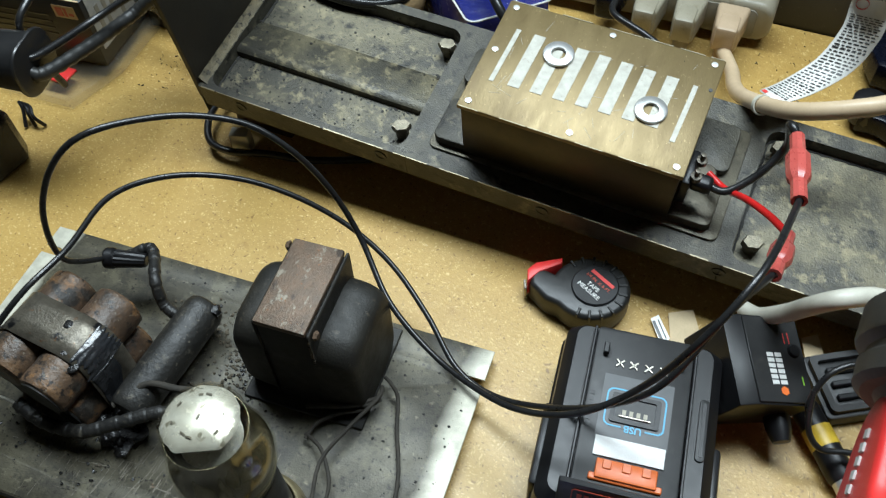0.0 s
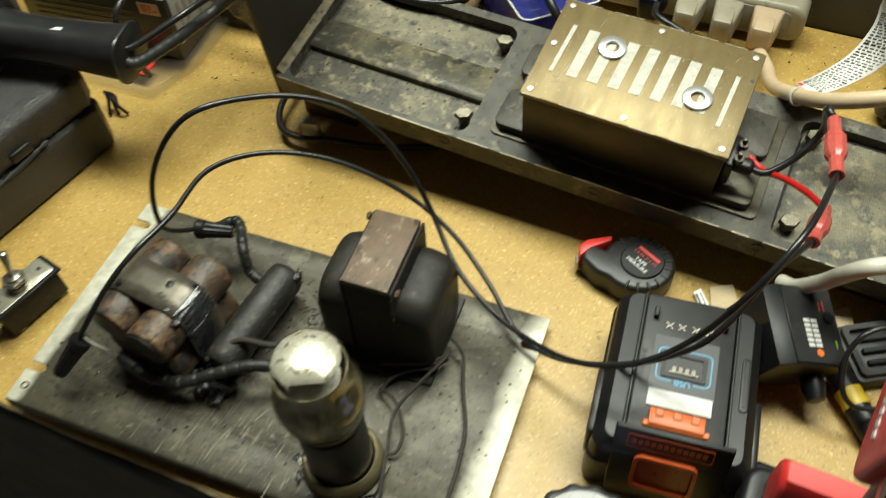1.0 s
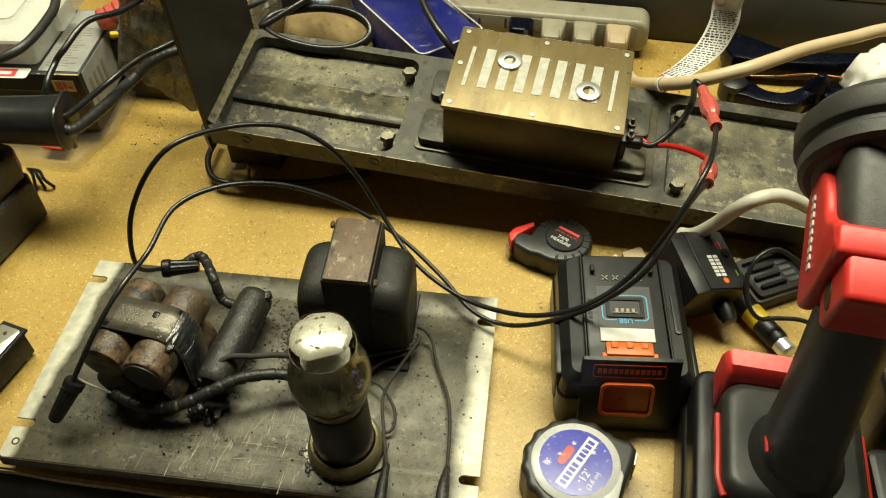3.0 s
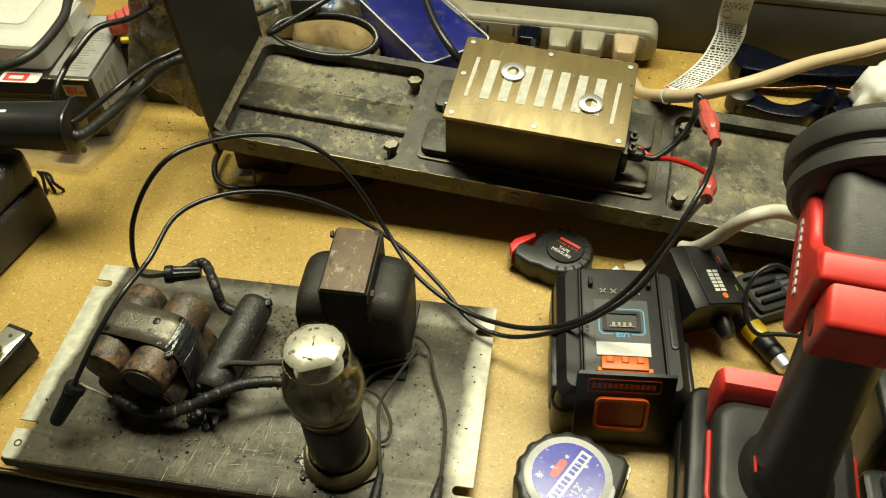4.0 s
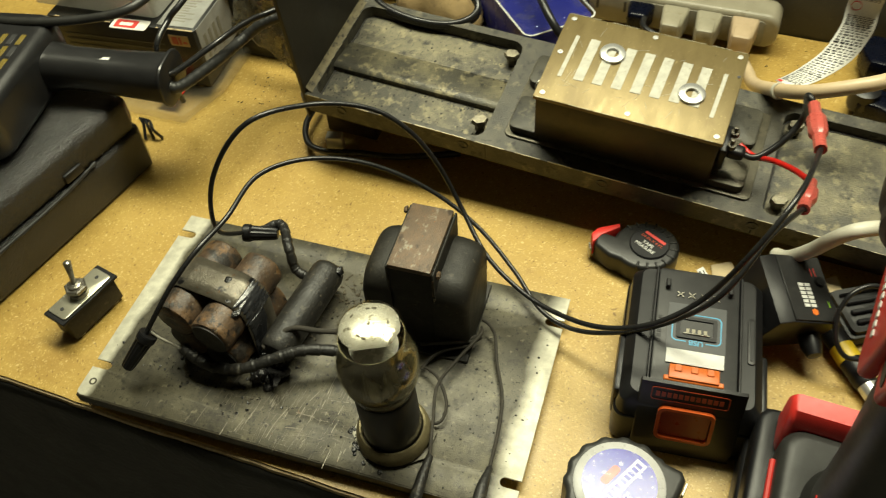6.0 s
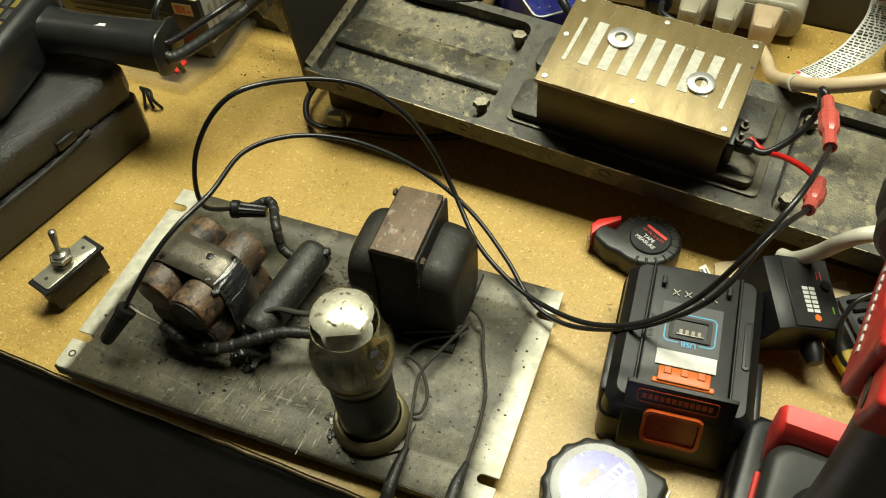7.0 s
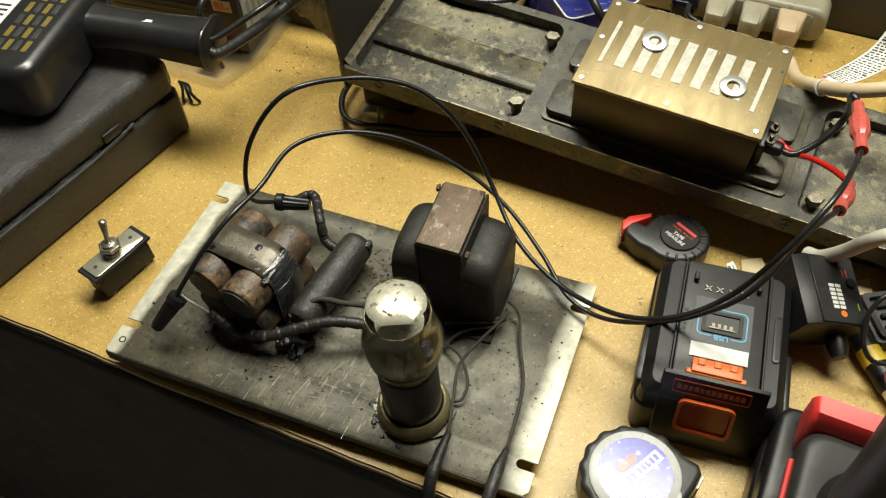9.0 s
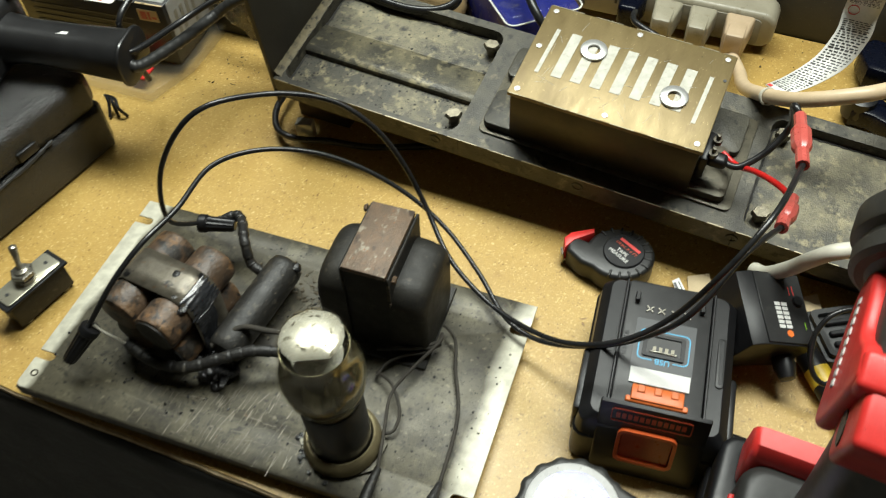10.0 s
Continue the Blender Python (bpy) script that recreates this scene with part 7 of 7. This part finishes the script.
    for v in bm.verts:
        c = v.co.copy()
        k = 1 + 0.16 * noise.noise(c * 1.6) + 0.06 * noise.noise(c * 5)
        fold = 0.10 * math.exp(-((c.x - 0.35 + 0.5 * c.y) / 0.10) ** 2)
        v.co = Vector((c.x * 0.039 * k, c.y * 0.024 * k, max((c.z * (1 - 0.30 * c.x) - fold) * 0.029 * k, -0.0285) + 0.0287))
    tagged(part("suede_glove", bm, M_LEATHER, None, "", 80, pose(-0.131, 0.546, 0, 0, 0, -14)), "crumpled tan suede glove behind the casting", "glove")
    # blue blister package leaning on the casting
    bp = thing("blue_box", pose(-0.0445, 0.4985, 0.0, 0, 0, 45), "blue plastic box with a scuffed clear lid behind the casting", "plastic box")
    part("tray", prism(rrect(0.0015, 0.0545, 0.0015, 0.118, 0.005, 4), 0.0005, 0.0590, 0.001), M_BLUE_PACK, bp, "deep blue tray")
    lid = part("lid", prism(rrect(0.0, 0.056, 0.0, 0.120, 0.006, 5), 0.0595, 0.0665, 0.0014, None, None, 3), M_CLEAR_LID, bp, "scuffed clear lid")
    part("lid_rim", ring(rrect(-0.0008, 0.0568, -0.0008, 0.1208, 0.007, 5), rrect(0.0004, 0.0556, 0.0004, 0.1196, 0.006, 5), 0.0597, 0.0604), M_CLEAR, lid, "pale rim of the lid")
    scr = bmesh.new()
    for _ in range(26):
        ln = random.uniform(0.001, 0.009)
        merge(scr, rbox(-ln / 2, ln / 2, -0.00007, 0.00007, 0.0666, 0.06668, 0), Matrix.Translation((random.uniform(0.010, 0.046), random.uniform(0.012, 0.105), 0)) @ Matrix.Rotation(random.uniform(0, 3.14), 4, "Z"))
    part("scuffs", scr, M_FOIL, lid, "pale scuffs on the lid")["kind"] = "stuff"
    # black cable coil resting on the casting's back edge
    loop = []
    for k in range(27):
        a = radians(200 + 360 * k / 13)
        loop.append((-0.123 + 0.040 * math.cos(a), 0.503 + 0.017 * math.sin(a), 0.070 + 0.006 * math.sin(a) + 0.0022 * (k // 13) + 0.0015 * math.sin(k)))
    loop += [(-0.128, 0.53, 0.085), (-0.132, 0.57, 0.070)]
    wire("cable_coil", loop, 0.0024, M_WIRE_BLACK, "coiled black cable lying on the casting's back edge", "cable", "", 12)
    wire("back_cable", [(-0.083, 0.60, 0.090), (-0.066, 0.565, 0.088), (-0.048, 0.530, 0.080), (-0.030, 0.507, 0.072), (-0.018, 0.503, 0.060)], 0.0030, M_WIRE_BLACK, "black cord running down over the blue package", "cord", "", 12)
    wire("under_cable", [(-0.188, 0.44, 0.012), (-0.186, 0.415, 0.012), (-0.176, 0.398, 0.010), (-0.160, 0.395, 0.009), (-0.140, 0.404, 0.0055), (-0.11, 0.412, 0.0035), (-0.07, 0.43, 0.003)], 0.0023, M_WIRE_BLACK, "black cord curling under the end of the casting", "cord", "", 12)
    lb = thing("white_clip", pose(-0.158, 0.406, 0.0, 0, 0, 15), "small white plastic clip under the casting", "clip")
    part("body", rbox(-0.006, 0.006, -0.004, 0.004, 0.0005, 0.016, 0.001), M_CORD_WHITE, lb)
    # items behind the coil
    for x, y, sx, sy, hgt, mt, nm, lab in ((-0.165, 0.60, 0.022, 0.02, 0.05, M_PLASTIC_DULL, "dark_gadget", "dark ribbed plastic gadget behind the casting"), (-0.20, 0.61, 0.02, 0.02, 0.055, M_WHITE_LABEL, "white_box", "small white box behind the casting")):
        t2 = thing(nm, pose(x, y, 0, 0, 0, 12), lab, "clutter")
        part("body", rbox(-sx, sx, -sy, sy, 0.0005, hgt, 0.004), mt, t2)
    crumpled("printed_wrapper", (0.034, 0.020, 0.034), pose(-0.128, 0.590, 0, 0, 0, -6), M_WRAP, "crinkled blue and white wrapper behind the glove")
    # navy spring clamp behind the casting
    cl = thing("spring_clamp", pose(0.205, 0.585, 0.001, 0, 0, 4), "navy blue plastic clamp with black pads behind the casting", "clamp")
    front = [(-0.026, -0.030), (-0.014, -0.031), (-0.004, -0.036), (0.014, -0.039), (0.026, -0.037), (0.036, -0.026), (0.044, -0.022), (0.050, -0.030), (0.075, -0.036), (0.080, -0.018), (0.058, -0.010), (0.044, -0.008), (0.030, -0.016), (0.016, -0.024), (0.002, -0.022), (-0.008, -0.012), (-0.022, -0.010)]
    jaw = [(p.x, p.y) for p in spline([(x, y, 0) for x, y in front + front[:1]], 4)[:-1]]
    part("jaw", prism(jaw, 0.002, 0.016, 0.002), M_NAVY, cl)
    part("jaw_tooth", lathe([(0, 0.016), (0.009, 0.016), (0.0065, 0.024), (0.003, 0.030), (0, 0.031)], 20, None, Matrix.Translation((0.041, -0.018, -0.001)) @ Matrix.Diagonal((1.2, 0.7, 1, 1))), M_NAVY, cl)
    back = [(-0.020, 0.010), (0.010, 0.006), (0.050, 0.008), (0.085, 0.014), (0.085, 0.026), (0.050, 0.024), (0.020, 0.026), (-0.004, 0.040), (-0.018, 0.044), (-0.026, 0.030)]
    jaw = [(p.x, p.y) for p in spline([(x, y, 0) for x, y in back + back[:1]], 4)[:-1]]
    part("jaw", prism(jaw, 0.004, 0.022, 0.003), M_NAVY, cl)
    part("pad", lathe([(0, 0), (0.010, 0), (0.0105, 0.003), (0.010, 0.014), (0.006, 0.016), (0, 0.016)], 20, None, Matrix.Translation((-0.0215, -0.020, 0.006))), M_PLASTIC, cl, "black swivel pad")
    wire("copper_wire", [(0.1950, 0.5650, 0.0260), (0.2150, 0.5680, 0.0260), (0.2390, 0.5750, 0.0260), (0.2630, 0.5750, 0.0260)], 0.0008, surf("copper", (0.55, 0.25, 0.10), (0.45, 0.2, 0.08), 0.35, 0.9), "thin bare copper wire behind the clamp", "wire", "", 6)
    # crumpled white bag with a yellow tool, far along the bench
    bm = bmesh.new()
    bmesh.ops.create_icosphere(bm, subdivisions=4, radius=1)
    for v in bm.verts:
        c = v.co.copy()
        k = 1 + 0.22 * noise.noise(c * 2.1) + 0.10 * noise.noise(c * 6)
        v.co = Vector((c.x * 0.040 * k, c.y * 0.028 * k, max(c.z * 0.030 * k, -0.0295) + 0.0297))
    tagged(part("white_bag", bm, M_PAPER, None, "", 50, pose(0.305, 0.570, 0)), "crumpled white plastic bag on the bench", "bag")
    y = thing("yellow_tool", pose(0.315, 0.532, 0.034, 0, 78, 5), "bright yellow plastic handle beside the white bag", "tool handle")
    part("handle", lathe([(0, -0.03), (0.010, -0.029), (0.012, -0.02), (0.0105, 0.0), (0.012, 0.02), (0.009, 0.03), (0, 0.031)], 20), M_YELLOW, y)
    # crumbs on the bench behind the casting
    bm = bmesh.new()
    for _ in range(80):
        x, yy = random.choice(((random.gauss(0.135, 0.02), random.gauss(0.585, 0.02)), (random.gauss(-0.248, 0.010), random.gauss(0.445, 0.025))))
        ln, wd = random.expovariate(1 / 0.0006) + 0.0003, random.uniform(0.0002, 0.0005)
        merge(bm, rbox(-ln / 2, ln / 2, -wd / 2, wd / 2, 0, 0.0006, 0), Matrix.Translation((x, yy, 0.0003)) @ Matrix.Rotation(random.uniform(0, 3.1), 4, "Z"))
    tagged(part("bench_crumbs", bm, M_LIP), "dark crumbs and shavings on the bench", "debris", kind="stuff")


make_back_clutter()


def make_right_clutter():
    # yellow-banded dark cylinder lying on the bench
    m, ln = along((0.194, 0.348, 0.0075), (0.2135, 0.3225, 0.0075))
    th = thing("tool_bit_holder", m, "dark cylinder with yellow band and steel tip on the bench", "bit holder")
    part("barrel", lathe([(0, -0.012), (0.0062, -0.012), (0.0066, -0.010), (0.0066, 0.024), (0.0058, 0.026), (0, 0.026)], 24), M_PLASTIC, th)
    part("band", lathe([(0.0066, 0.000), (0.00685, 0.000), (0.00685, 0.010), (0.0066, 0.010)], 24), M_YELLOW, th, "yellow printed band")
    part("tip", lathe([(0, 0.0255), (0.0056, 0.0255), (0.0056, 0.033), (0.0040, 0.0345), (0, 0.0345)], 24), M_ZINC, th, "steel tip")
    # black ribbed holster plate
    h = thing("plastic_holster", pose(0.2080, 0.380, 0, 0, 0, 32), "black moulded plastic tool plate with raised ribs", "tool plate")
    part("plate", prism(rrect(-0.022, 0.022, -0.017, 0.017, 0.003, 4), 0.0005, 0.009, 0.001), M_PLASTIC_DULL, h)
    part("rim", ring(rrect(-0.020, 0.020, -0.015, 0.015, 0.003, 4), rrect(-0.017, 0.017, -0.012, 0.012, 0.002, 4), 0.009, 0.0125), M_PLASTIC_DULL, h)
    for k in range(3):
        part("rib", rbox(-0.014, 0.004, -0.009 + 0.007 * k, -0.006 + 0.007 * k, 0.009, 0.0118, 0.0006, 1), M_PLASTIC, h)
    part("raised_print", bars([(0.006, 0.014, -0.009 + 0.005 * k, -0.006 + 0.005 * k) for k in range(4)], 0.009, 0.0095), M_GREY_PANEL, h)
    # second charger block with red print, mostly hidden by the standing tool
    c = thing("black_charger", pose(0.268, 0.285, 0, 0, 0, 5), "black charger with orange printed text, standing beside the tool", "charger")
    part("body", rbox(-0.022, 0.040, -0.022, 0.026, 0.0005, 0.052, 0.004, 3), M_PLASTIC, c)
    part("label", rbox(-0.016, 0.014, -0.0226, -0.0221, 0.014, 0.046, 0), M_BOX_BLACK, c)
    part("label_print", bars([(-0.014, 0.012, 0.016 + 0.004 * k, 0.018 + 0.004 * k) for k in range(6)], 0, 0.0003, Matrix.Translation((0, -0.0228, 0)) @ Matrix.Rotation(radians(90), 4, "X")), M_ORANGE_PRINT, c, "orange print")
    b = thing("spare_battery", pose(0.268, 0.222, 0, 0, 0, 4), "black spare battery beside the standing tool", "battery")
    part("body", prism(rrect(-0.024, 0.040, -0.040, 0.032, 0.006, 4), 0.0005, 0.030, 0.003), M_PLASTIC, b)
    part("rail", rbox(-0.016, -0.009, -0.036, 0.026, 0.030, 0.038, 0.001), M_GREY_PANEL, b, "grey rail")
    part("rail", rbox(0.012, 0.019, -0.036, 0.026, 0.030, 0.038, 0.001), M_PLASTIC, b)
    part("knob", lathe([(0, 0.036), (0.010, 0.036), (0.011, 0.042), (0.008, 0.050), (0, 0.051)], 24, None, Matrix.Translation((0.006, 0.016, 0))), M_PLASTIC, b, "round black knob")
    wire("side_cable", [(0.240, 0.325, 0.010), (0.250, 0.300, 0.036), (0.262, 0.270, 0.058), (0.285, 0.25, 0.055), (0.32, 0.23, 0.02)], 0.0016, M_WIRE_BLACK, "thin black cord over the spare battery", "cord")


make_right_clutter()
